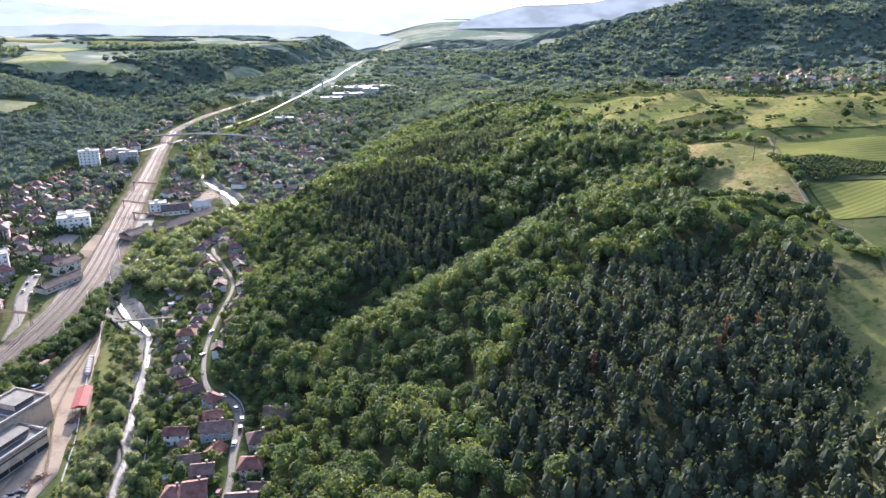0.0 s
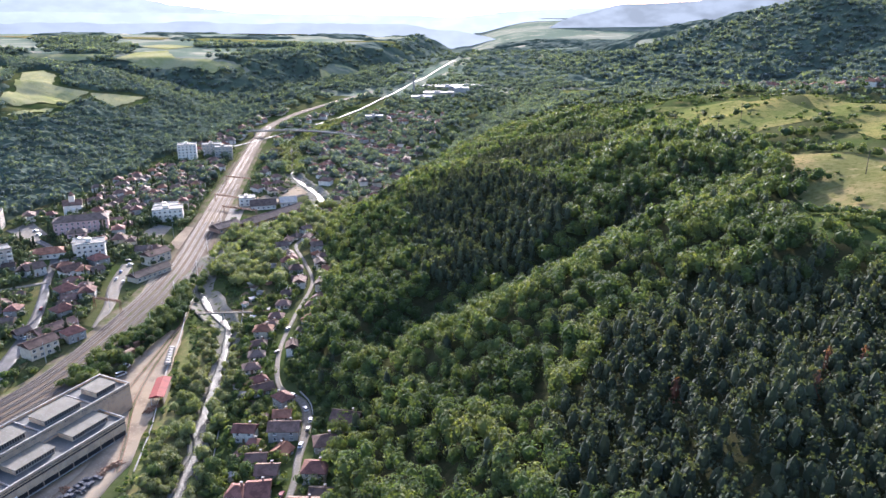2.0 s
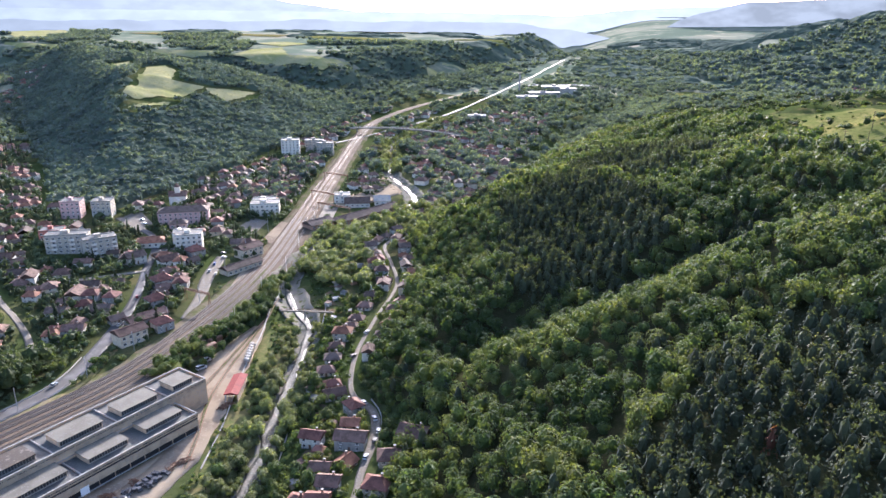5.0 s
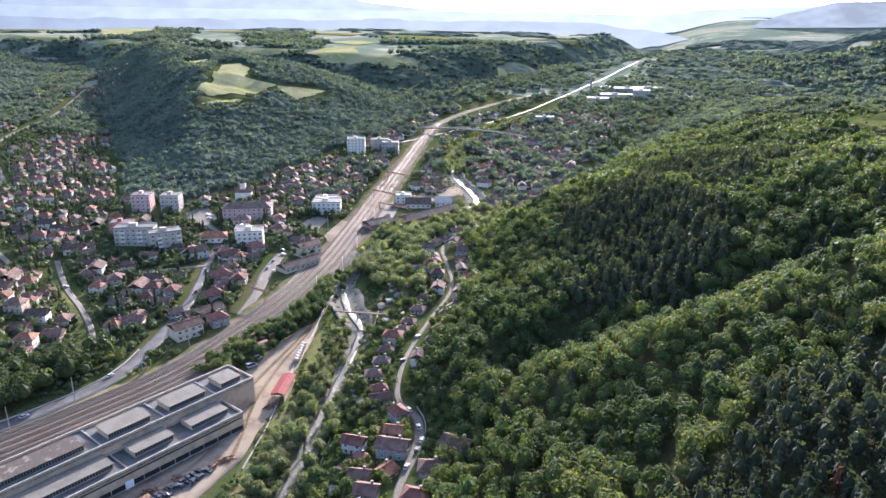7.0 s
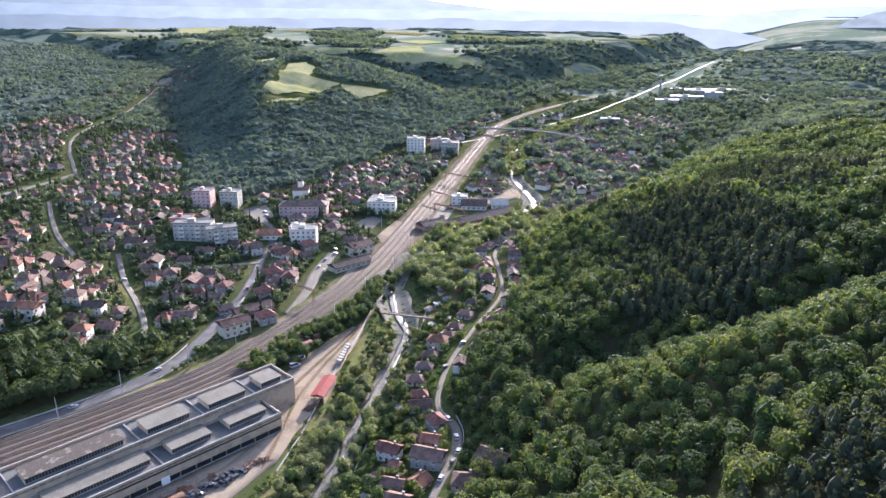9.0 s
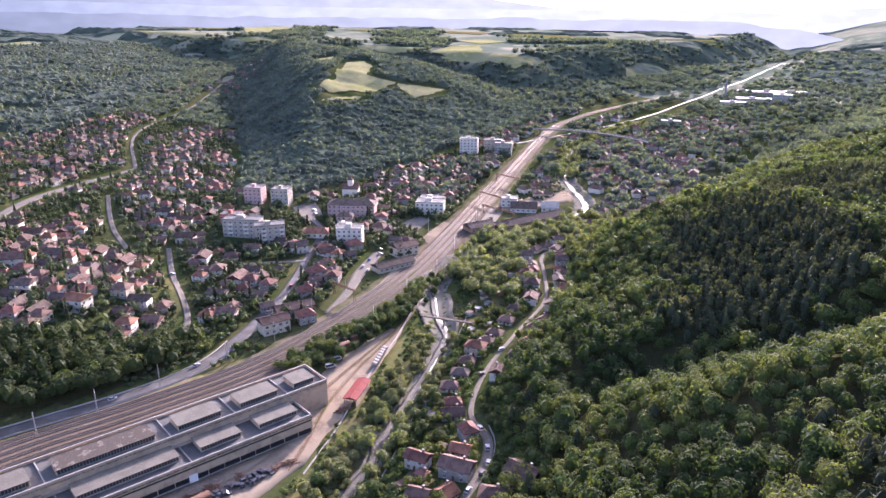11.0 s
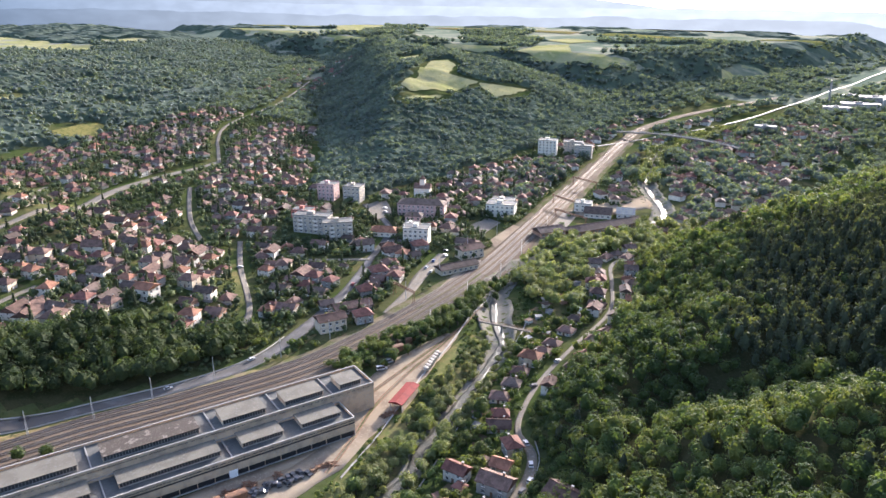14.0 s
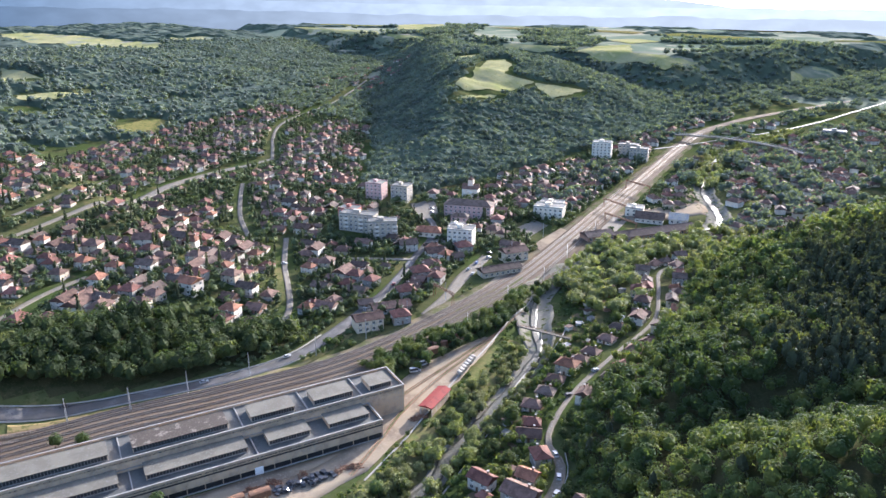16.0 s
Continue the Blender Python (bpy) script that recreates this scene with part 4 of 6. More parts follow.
hillside = scatter(-150, 330, 60, 830, 5.2, lambda x, y: (x > foot(y) + 1) & ~clearing(x, y) & (line_gap(x, y, EAST_ROAD) > 3.6) & ~pines_at(x, y), 0.5)
near_ = np.hypot(hillside[:, 0] - 10, hillside[:, 1] - 30) < 290
mid_w = ~near_ & (hillside[:, 1] < 470)
for part_, nl, lf in ((hillside[near_], 132, 0.38), (hillside[mid_w], 72, 0.5), (hillside[~near_ & ~mid_w], 26, 0.78)):
    big_ = 0.75 + 0.35 * wob(part_[:, 0], part_[:, 1], 48, 2) + rng.uniform(0, 0.35, len(part_))
    forest("broadleaf_woodland", part_, rng.uniform(7, 10, len(part_)) * np.clip(big_, 0.65, 1.3), 3.15 * np.clip(big_, 0.7, 1.35), "round", M["leaf"], nl, lf, "dense sunlit broadleaf wood covering the hillside", level=1)
pines = scatter(-150, 330, 60, 830, 4.4, lambda x, y: (x > foot(y) + 4) & ~clearing(x, y) & pines_at(x, y), 0.4)
stray = hillside[(pine_zone(hillside[:, 0], hillside[:, 1]) > 0.15) & (rng.random(len(hillside)) < 0.2)]
pines = pines[rng.random(len(pines)) < 0.9]
pines = np.concatenate([pines, stray + 1.5])
tall_ = 1 + 0.28 * wob(pines[:, 0], pines[:, 1], 34, 4)
forest("pine_plantation", pines, rng.uniform(7.5, 11.5, len(pines)) * tall_, rng.uniform(2.6, 4.0, len(pines)), "dome", M["pine"], 58, 0.56, "dark planted pine wood on the hillside", level=1)
# a few dead pines stand rust-red among the green ones
dead = np.array([(88, 206), (98, 207), (80, 191), (46, 198)], float)
M["dead_pine"] = leaf_material("dead_rust_red_needles", (0.17, 0.075, 0.05), (0.13, 0.07, 0.045), sheen=0.05, through_leaf=0.3, spec=0.03)
forest("dead_pines", dead, rng.uniform(9, 11, len(dead)), rng.uniform(1.8, 2.4, len(dead)), "dome", M["dead_pine"], 70, 0.45, "rust-red dead pines among the green ones")
# behind the clearing's edge the hill goes on as far scrub and woods
def west_slope(x, y):
    """Below 1 on the west hill, above 1 outside it."""
    dl, dr = west_sides(x, y)
    return 1 - np.minimum(dl, dr) / 100


def on_west(x, y):
    return (west_slope(x, y) + 0.08 * wob(x, y, 90, 2) < 0.97) & (y < plateau_front(x) - 20) & ~in_meadow(x, y, 9) & free(x, y, 4) & (np.hypot(x + 349, y - 512) > 17)


def on_ridge(x, y):
    return (np.interp(y, RID_Y, RID_X) - x > 45 + 34 * wob(x, y, 150, 4)) & (y < plateau_front(x) - 30) & ~in_meadow(x, y, 3) & ((wob(x, y, 170, 7) + 0.4 * wob(x, y, 60, 2) > -0.55) | (x < -1250))


def on_plateau(x, y):
    back = y - plateau_front(x)
    edge = np.interp(y, [1050, 1250, 1500, 1900, 2300], [-400, -365, -310, -215, -195])
    return (back > -70) & ((back < 130) | (edge - x < 190) | (wob(x, y, 430, 6) + 0.35 * wob(x, y, 130, 2) > 0.12)) & free(x, y, 12) & ~in_meadow(x, y, 4) & (x < edge)


def on_mountain(x, y):
    return (np.hypot((x - 965) / 860, (y - 2000) / 900) < 1.14) & (x > -150 + 0.08 * y) & ~in_meadow(x, y, 4) & ((wob(x, y, 260, 3) + 0.5 * wob(x, y, 90, 6) > -0.62) | (y > 1500))


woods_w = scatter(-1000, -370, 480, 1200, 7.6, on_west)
forest("hill_woodland", woods_w, rng.uniform(6, 9.5, len(woods_w)), rng.uniform(3.0, 4.6, len(woods_w)), "round", M["leaf_hazed"], 11, 1.1, "dark dense broadleaf wood on the steep hill")
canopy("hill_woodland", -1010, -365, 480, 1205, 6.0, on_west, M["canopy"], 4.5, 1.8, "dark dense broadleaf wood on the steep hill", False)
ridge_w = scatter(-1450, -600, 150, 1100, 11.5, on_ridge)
forest("ridge_woodland", ridge_w, rng.uniform(7, 11, len(ridge_w)), rng.uniform(3.6, 5.8, len(ridge_w)), "round", M["leaf_hazed"], 9, 1.3, "dark wooded ridge above the town")
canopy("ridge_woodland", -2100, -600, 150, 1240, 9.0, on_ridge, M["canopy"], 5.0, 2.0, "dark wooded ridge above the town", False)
bank_w = scatter(-420, -232, 60, 292, 5.4, lambda x, y: free(x, y, 5) & (x < np.interp(y, [60, 141, 179, 221, 254, 292], [-308, -269, -255, -240, -236, -249])) & (x > np.interp(y, [60, 164, 204, 232, 259, 275], [-352, -316, -304, -289, -258, -232])))
# some crowns coloured as sunlit, the rest in dark leaves as if shaded
lit_ = rng.random(len(bank_w)) < 0.16 + 0.3 * wob(bank_w[:, 0], bank_w[:, 1], 40, 2)
for pick_, mat_ in ((lit_, M["leaf"]), (~lit_, M["leaf_dark"])):
    b_ = bank_w[pick_]
    forest("roadside_wood", b_, rng.uniform(8, 14, len(b_)), rng.uniform(3.2, 5.0, len(b_)), "round", mat_, 110, 0.48, "tall shady wood on the bank above the road")
floor_sheet("woodland_floor", -420, -230, 60, 295, 5, lambda x, y: (line_gap(x, y, WEST_ROAD) > 9) & (x < np.interp(y, [60, 141, 179, 221, 254, 292], [-312, -272, -259, -244, -240, -252])) & (x > np.interp(y, [60, 164, 204, 232, 259, 275], [-352, -316, -304, -289, -258, -232])), M["litter"], 0.2, "dark shady floor of the roadside wood")
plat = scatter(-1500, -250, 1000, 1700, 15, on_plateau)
forest("plateau_woods", plat, rng.uniform(8, 12, len(plat)), rng.uniform(5, 8, len(plat)), "round", M["leaf_hazed"], 20, 1.6, "far dark woods on the plateau")
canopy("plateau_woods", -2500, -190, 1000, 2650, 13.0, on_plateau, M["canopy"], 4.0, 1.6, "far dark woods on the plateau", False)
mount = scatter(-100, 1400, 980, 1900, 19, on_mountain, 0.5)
forest("mountain_woods", mount, rng.uniform(9, 15, len(mount)), rng.uniform(6, 10, len(mount)), "round", M["leaf_hazed"], 8, 3.0, "far wooded mountain slope")
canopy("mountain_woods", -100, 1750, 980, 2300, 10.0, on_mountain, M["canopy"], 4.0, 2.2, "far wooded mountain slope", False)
def on_valley_end(x, y):
    return (wob(x, y, 300, 2) + 0.4 * wob(x, y, 110, 5) > -0.35) & free(x, y, 10) & ~on_mountain(x, y) & (x > np.interp(y, [1400, 1900, 2600], [-150, -180, -170])) & (x < 420)


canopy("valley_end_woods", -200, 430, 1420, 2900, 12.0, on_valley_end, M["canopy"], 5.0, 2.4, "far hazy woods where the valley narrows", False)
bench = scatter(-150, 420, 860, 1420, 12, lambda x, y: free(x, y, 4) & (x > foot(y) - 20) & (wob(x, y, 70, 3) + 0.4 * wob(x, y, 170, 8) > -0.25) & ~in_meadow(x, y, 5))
forest("foothill_woods", bench, rng.uniform(5, 10, len(bench)), rng.uniform(4, 7, len(bench)), "round", M["leaf_hazed"], 22, 1.5, "loose woods on the low hills beyond the wood")
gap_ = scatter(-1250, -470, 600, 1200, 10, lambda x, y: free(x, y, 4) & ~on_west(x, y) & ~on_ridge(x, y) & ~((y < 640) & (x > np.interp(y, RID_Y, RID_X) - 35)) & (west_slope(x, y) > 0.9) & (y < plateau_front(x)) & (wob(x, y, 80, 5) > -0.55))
forest("valley_trees", gap_, rng.uniform(5, 9, len(gap_)), rng.uniform(4, 6.5, len(gap_)), "round", M["leaf_hazed"], 14, 1.7, "loose trees in the side valley")
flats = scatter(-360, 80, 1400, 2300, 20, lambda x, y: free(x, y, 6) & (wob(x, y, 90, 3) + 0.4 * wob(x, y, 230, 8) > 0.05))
forest("valley_trees", flats, rng.uniform(7, 12, len(flats)), rng.uniform(6, 10, len(flats)), "round", M["leaf_hazed"], 14, 2.2, "loose trees along the far valley floor")
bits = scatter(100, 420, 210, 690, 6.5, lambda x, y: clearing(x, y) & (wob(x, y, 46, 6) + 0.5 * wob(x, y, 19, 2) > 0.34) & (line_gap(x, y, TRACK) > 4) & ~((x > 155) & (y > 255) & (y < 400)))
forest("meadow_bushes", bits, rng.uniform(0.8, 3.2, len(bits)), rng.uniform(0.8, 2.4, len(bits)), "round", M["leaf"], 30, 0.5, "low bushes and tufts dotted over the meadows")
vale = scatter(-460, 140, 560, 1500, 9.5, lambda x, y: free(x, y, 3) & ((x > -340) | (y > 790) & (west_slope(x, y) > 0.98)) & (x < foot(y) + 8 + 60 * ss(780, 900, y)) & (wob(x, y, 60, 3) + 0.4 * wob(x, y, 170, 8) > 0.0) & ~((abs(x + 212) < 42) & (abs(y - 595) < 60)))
forest("valley_trees", vale, rng.uniform(6, 11, len(vale)), rng.uniform(4, 6.5, len(vale)), "round", M["leaf_hazed"], 24, 1.3, "loose trees along the valley floor")
east_s = scatter(-20, 620, 420, 1080, 12, lambda x, y: clearing(x, y) & (wob(x, y, 90, 6) + 0.5 * wob(x, y, 37, 2) > 0.42 - 0.5 * ss(600, 800, y)) & (line_gap(x, y, TRACK) > 8))
forest("plateau_scrub", east_s, rng.uniform(3, 7.5, len(east_s)), rng.uniform(2.5, 5.5, len(east_s)), "round", M["leaf_dark"], 22, 1.0, "scattered bushes and small trees on the meadows")
vil = scatter(220, 680, 600, 1000, 13, lambda x, y: wob(x, y, 90, 3) > -0.4)
forest("village_trees", vil, rng.uniform(4, 9, len(vil)), rng.uniform(3, 5, len(vil)), "round", M["leaf_hazed"], 12, 1.5, "trees round the far village houses")
hedge = np.concatenate([np.column_stack([np.linspace(a[0], b[0], n_), np.linspace(a[1], b[1], n_)]) for a, b, n_ in (((122, 300), (150, 285), 16), ((118, 322), (146, 300), 14), ((128, 368), (140, 362), 5), ((150, 288), (146, 240), 16), ((163, 352), (158, 312), 12), ((176, 392), (140, 440), 14), ((130, 455), (190, 470), 18))])
hedge = hedge + rng.normal(scale=1.6, size=hedge.shape)
forest("field_hedge", hedge, rng.uniform(2.5, 5.5, len(hedge)), rng.uniform(1.8, 3.2, len(hedge)), "round", M["leaf"], 70, 0.6, "bushy hedge between the fields", level=2)
orch = np.array([(165 + c * 2.6 + r * 0.3, 345 - r * 2.9 + c * 0.25) for r in range(10) for c in range(22)]) + rng.normal(scale=0.25, size=(220, 2))
forest("orchard_bushes", orch, rng.uniform(1.5, 2.2, len(orch)), rng.uniform(0.9, 1.3, len(orch)), "round", M["leaf_dark"], 40, 0.4, "rows of low dark orchard bushes")

# ---- depot hall ----
HX, HY, HT = -174.0, 264.0, -17.8
H_FLOOR = 1.4
hall = thing("depot_hall", HX, HY, H_FLOOR, HT, "long grey concrete railway depot with glazed roof monitors", "depot")


def bays(g, y0, y1, step):
    n = max(1, round((y1 - y0) / step))
    return [y0 + (y1 - y0) * i / n for i in range(n + 1)]


def nave(x0, x1, y0, y1, top, near):
    """One long nave: floor-to-parapet walls in panels, a dark window band, roof sheet and parapet."""
    g = Geo()
    g.box(x0, x1, y0, y1, top - 1.4, top - 0.9)
    part("roof", g, M["hall_roof"], hall, "grey bitumen roof sheet")
    for xa, xb, ya, yb in ((x0, x0 + 0.35, y0, y1), (x1 - 0.35, x1, y0, y1), (x0 + 0.35, x1 - 0.35, y1 - 0.35, y1)):
        g = Geo()
        g.box(xa, xb, ya, yb, top - 1.9, top)
        g.box(xa - 0.12, xb + 0.12, ya - 0.05, yb + 0.12, top, top + 0.14, 1)
        part("parapet", g, [M["hall_wall"], M["concrete"]], hall)
    g = Geo()
    g.box(x0, x0 + 0.35, y0, y1, 0, top - 1.9)
    part("rear_wall", g, M["hall_wall"], hall)
    # long wall in three belts: panels over a dark low window strip, panels, band of glass under the parapet
    if near:
        ys = bays(None, y0, y1, 6.0)
        for a, b in zip(ys[:-1], ys[1:]):
            g = Geo()
            g.box(x1 - 0.35, x1 + 0.02, a + 0.03, b - 0.03, 2.6, top - 2.7)
            part("wall_panel", g, M["hall_wall"], hall)
        g = Geo()
        g.box(x1 - 0.55, x1 - 0.42, y0, y1, 0, 2.6)
        g.box(x1 - 0.55, x1 - 0.3, y0, y1, top - 2.7, top - 1.9)
        part("window_band", g, M["glass"], hall, "dark dusty strip glazing")
        for y in bays(None, y0, y1, 6.0):
            g = Geo()
            g.box(x1 - 0.42, x1 - 0.2, y - 0.14, y + 0.14, 0.45, 2.6)
            part("pier", g, M["hall_wall"], hall)
        g = Geo()
        g.box(x1 - 0.3, x1 + 0.06, y0, y1, 0, 0.45)
        part("plinth", g, M["concrete"], hall)
    else:
        g = Geo()
        g.box(x1 - 0.35, x1, y0, y1, 0, top - 1.9)
        part("long_wall", g, M["hall_wall"], hall)
    # end wall
    g = Geo()
    g.box(x0 + 0.35, x1 - 0.35, y1 - 0.35, y1, 4.4, top - 2.9)
    g.box(x0 + 0.35, x1 - 0.35, y1 - 0.6, y1 - 0.36, top - 2.9, top - 1.9, 1)
    g.box(x0 + 0.35, x1 - 0.35, y1 - 0.6, y1 - 0.36, 0, 4.4, 2)
    part("end_wall", g, [M["hall_wall"], M["glass"], M["rust"]], hall, "pale panels over dark doors")
    for k in range(7):
        x = x0 + 0.5 + (x1 - x0 - 1) * k / 6
        g = Geo()
        g.box(x - 0.16, x + 0.16, y1 - 0.4, y1 - 0.08, 0, 4.4)
        part("pier", g, M["concrete"], hall)


def monitor(x0, x1, y0, y1, base, rise, roof):
    """Raised roof light: sloping lid, glazed side in small panes between bars."""
    lid = Geo()
    z = base + rise
    lid.box(x0 - 0.3, x1 + 0.5, y0 - 0.25, y1 + 0.25, z, z + 0.28)
    mon = part("roof_monitor", lid, roof, hall, "raised roof light with a flat lid")
    g = Geo()
    g.box(x0, x1, y0, y0 + 0.2, base, z)
    g.box(x0, x1, y1 - 0.2, y1, base, z)
    g.box(x0, x0 + 0.2, y0, y1, base, z)
    part("cheek", g, M["hall_wall"], mon)
    g = Geo()
    g.box(x1 - 0.3, x1 - 0.15, y0 + 0.2, y1 - 0.2, base + 0.3, z)
    part("glazing", g, M["glass"], mon)
    g = Geo()
    g.box(x1 - 0.3, x1 + 0.05, y0 + 0.2, y1 - 0.2, base, base + 0.35)
    part("sill", g, M["concrete"], mon)
    for y in bays(None, y0 + 0.2, y1 - 0.2, 1.0):
        g = Geo()
        g.box(x1 - 0.16, x1 - 0.02, y - 0.07, y + 0.07, base + 0.35, z)
        part("glazing_bar", g, M["concrete"], mon)


R_TOP, F_TOP = 13.3 - H_FLOOR, 9.4 - H_FLOOR
nave(0.2, 17.4, -190, -1.0, R_TOP, False)
nave(17.45, 31.1, -190, -16.6, F_TOP, True)
for y0, y1, m in ((-14.5, -5.2, 0), (-37.5, -21.8, 0), (-61.5, -45.2, 0), (-102, -70, 1), (-143, -110, 0), (-180, -150, 0)):
    monitor(5.6, 14.2, y0, y1, R_TOP - 0.9, 2.2, M["old_roof" if m else "lid"])
for y0, y1 in ((-36, -20.2), (-58.6, -43.4), (-99.8, -66.4), (-140, -108.4), (-180, -150)):
    monitor(18.6, 26.2, y0, y1, F_TOP - 0.9, 2.0, M["lid"])
for y in (-18.5, -40.5, -65, -106, -146):
    g = Geo()
    g.box(0.55, 17.1, y - 0.2, y + 0.2, R_TOP - 0.9, R_TOP - 0.35)
    part("fire_wall", g, M["concrete"], hall)
for y in (-63.5, -104.5, -145):
    g = Geo()
    g.box(17.8, 30.7, y - 0.2, y + 0.2, F_TOP - 0.9, F_TOP - 0.35)
    part("fire_wall", g, M["concrete"], hall)
g = Geo()
g.box(31.0, 31.25, -65.5, -62.5, 0, 3.2)
part("door", g, M["white_paint"], hall, "pale steel door")


# ---- houses ----
def gable_roof(g, w, d, z, rise, over=0.5, hip=0.0, t=0.22):
    """Ridge along x; hip: how far the ridge is drawn in at its ends."""
    w2, d2 = w / 2 + over, d / 2 + over
    r = w2 - hip
    zb = z - rise * over / (d / 2)
    A, B, C, D = (-w2, -d2, zb), (w2, -d2, zb), (w2, d2, zb), (-w2, d2, zb)
    P, Q = (-r, 0, z + rise), (r, 0, z + rise)
    up = lambda p: (p[0], p[1], p[2] + t)
    for f in ((A, B, Q, P), (C, D, P, Q)):
        g.face([up(p) for p in f])
        g.face(list(reversed(f)))
    for f in ((B, C, Q), (D, A, P)):
        g.face([up(p) for p in f], 0 if hip else 1)
        g.face(list(reversed(f)))
    for a, b in ((A, B), (B, C), (C, D), (D, A)):
        g.face([a, b, up(b), up(a)])
    g.box(-r, r, -0.14, 0.14, z + rise + t - 0.05, z + rise + t + 0.12)


def window_mesh(w, h):
    g = Geo()
    g.box(-w / 2, w / 2, -0.05, 0.06, 0, h, 0)
    g.box(-w / 2 + 0.1, -0.04, -0.065, -0.045, 0.1, h - 0.1, 1)
    g.box(0.04, w / 2 - 0.1, -0.065, -0.045, 0.1, h - 0.1, 1)
    g.box(-w / 2 - 0.08, w / 2 + 0.08, -0.16, 0.05, -0.1, 0.0, 0)
    return g.mesh("window", [M["frame"], M["glass"]])


WIN = window_mesh(1.2, 1.35)
HOUSE_LABELS = ["red-tiled house with white rendered walls", "brown-tiled family house with cream walls", "orange-tiled house with pale walls", "old house with a dark weathered roof"]


def house(w, d, storeys, roof, wall, hip, label, detail=2, x=0, y=0, z=0, turn=0, group="houses of the town"):
    h = storeys * 2.4 + 0.1
    ob = thing("house", x, y, z, turn, label, "house", group)
    g = Geo()
    g.box(-w / 2, w / 2, -d / 2, d / 2, -1.2, h)
    rise = d * 0.27
    if not hip:
        for s in (-1, 1):
            g.face([(s * w / 2, -d / 2, h), (s * w / 2, d / 2, h), (s * w / 2, 0, h + rise)][::s])
    g.box(-w / 2 - 0.06, w / 2 + 0.06, -d / 2 - 0.06, d / 2 + 0.06, -1.2, 0.5, 1)
    part("wall", g, [WALLS[wall], M["concrete"]], ob)
    g = Geo()
    gable_roof(g, w, d, h, rise, 0.6, d * 0.42 if hip else 0.0)
    part("roof", g, [ROOFS[roof], ROOFS[roof]], ob)
    g = Geo()
    g.box(w * 0.18, w * 0.18 + 0.7, d * 0.1, d * 0.1 + 0.6, h, h + rise + 0.9)
    stack = part("chimney", g, WALLS[3], ob, "brick chimney stack")
    g = Geo()
    g.box(w * 0.18 - 0.1, w * 0.18 + 0.8, d * 0.1 - 0.1, d * 0.1 + 0.7, h + rise + 0.9, h + rise + 1.05)
    part("chimney_cap", g, M["concrete"], stack)
    for st in range(storeys):
        for fx in ((-0.28, 0.28) if detail > 1 else (0.0,)):
            for side in ((-1, 1) if detail > 1 else (-1,)):
                o = part("window", WIN, None, ob)
                o.matrix_basis = pose(fx * w, side * d / 2, 0.75 + st * 2.4, 0, 0, 0 if side < 0 else 180)
        if detail > 1:
            for side in (-1, 1):
                o = part("window", WIN, None, ob)
                o.matrix_basis = pose(side * w / 2, 0, 0.75 + st * 2.4, 0, 0, 90 if side > 0 else -90)
    if detail > 1:
        g = Geo()
        g.box(-0.5, 0.5, -d / 2 - 0.08, -d / 2 + 0.02, 0, 2.1)
        part("door", g, M["door"], ob)
    return ob


HOUSES = []


def put_house(proto, x, y, turn, scale=1.0):
    HOUSES.append((x, y))
    return copy_thing(proto, pose(x, y, float(height(x, y)) + 0.2, 0, 0, turn) @ Matrix.Diagonal((scale, scale, scale, 1)))


# the houses along the village road, one by one: x, y, width, depth, storeys, roof, wall, hip, turn
def village_house(hx, hy, w_, d_, st, rf, wl, hp, tn):
    lab = ("two-storey " if st > 1 else "low ") + HOUSE_LABELS[rf]
    house(w_ * 0.8, d_ * 0.8, st, rf, wl, hp, lab, 2, hx, hy, float(height(hx, hy)) - 0.2, tn, "houses along the village road")
    HOUSES.append((hx, hy))


village_house(-63, 246, 13, 10, 2, 1, 2, 0, -6)
village_house(-68, 233, 10, 9, 2, 1, 2, 1, 20)
village_house(-87, 243, 14, 9, 2, 1, 2, 0, 8)
village_house(-91, 252, 8, 7, 2, 2, 1, 0, 12)
village_house(-102, 241, 10, 7, 2, 0, 0, 0, 4)
village_house(-97, 236, 4.5, 4, 1, 0, 2, 1, 0)
village_house(-84, 231, 7, 8, 1, 2, 3, 0, 75)
village_house(-92, 226, 9, 7, 1, 1, 2, 0, 12)
village_house(-67, 217, 10, 9, 2, 0, 1, 1, 5)
village_house(-84, 216, 9, 8, 2, 1, 2, 0, 10)
village_house(-83, 205, 9, 12, 2, 0, 2, 0, 15)
village_house(-62, 206, 8, 7, 1, 3, 2, 0, 0)
village_house(-65, 197, 12, 9, 2, 1, 1, 0, 5)
village_house(-90, 204, 7, 8, 2, 0, 0, 1, 0)
village_house(-82, 192, 10, 9, 2, 1, 1, 1, 0)
village_house(-108, 275, 11, 8, 1, 1, 2, 0, 35)
village_house(-112, 282, 8, 7, 1, 0, 3, 1, 35)
village_house(-120, 293, 9, 8, 1, 1, 1, 1, 25)
village_house(-122, 305, 9, 8, 1, 3, 1, 1, 20)
village_house(-125, 316, 9, 8, 1, 1, 2, 1, 20)
village_house(-127, 328, 11, 9, 2, 2, 1, 1, 12)
village_house(-106, 317, 9, 6, 1, 3, 2, 0, 15)
village_house(-127, 339, 9, 8, 1, 1, 2, 1, 8)
village_house(-128, 349, 9, 8, 1, 1, 1, 1, 8)
village_house(-107, 330, 8, 7, 1, 3, 2, 1, 8)
village_house(-108, 345, 10, 8, 1, 0, 3, 0, 80)
village_house(-110, 357, 9, 8, 2, 1, 1, 1, 5)
village_house(-133, 381, 9, 8, 1, 3, 2, 1, 8)
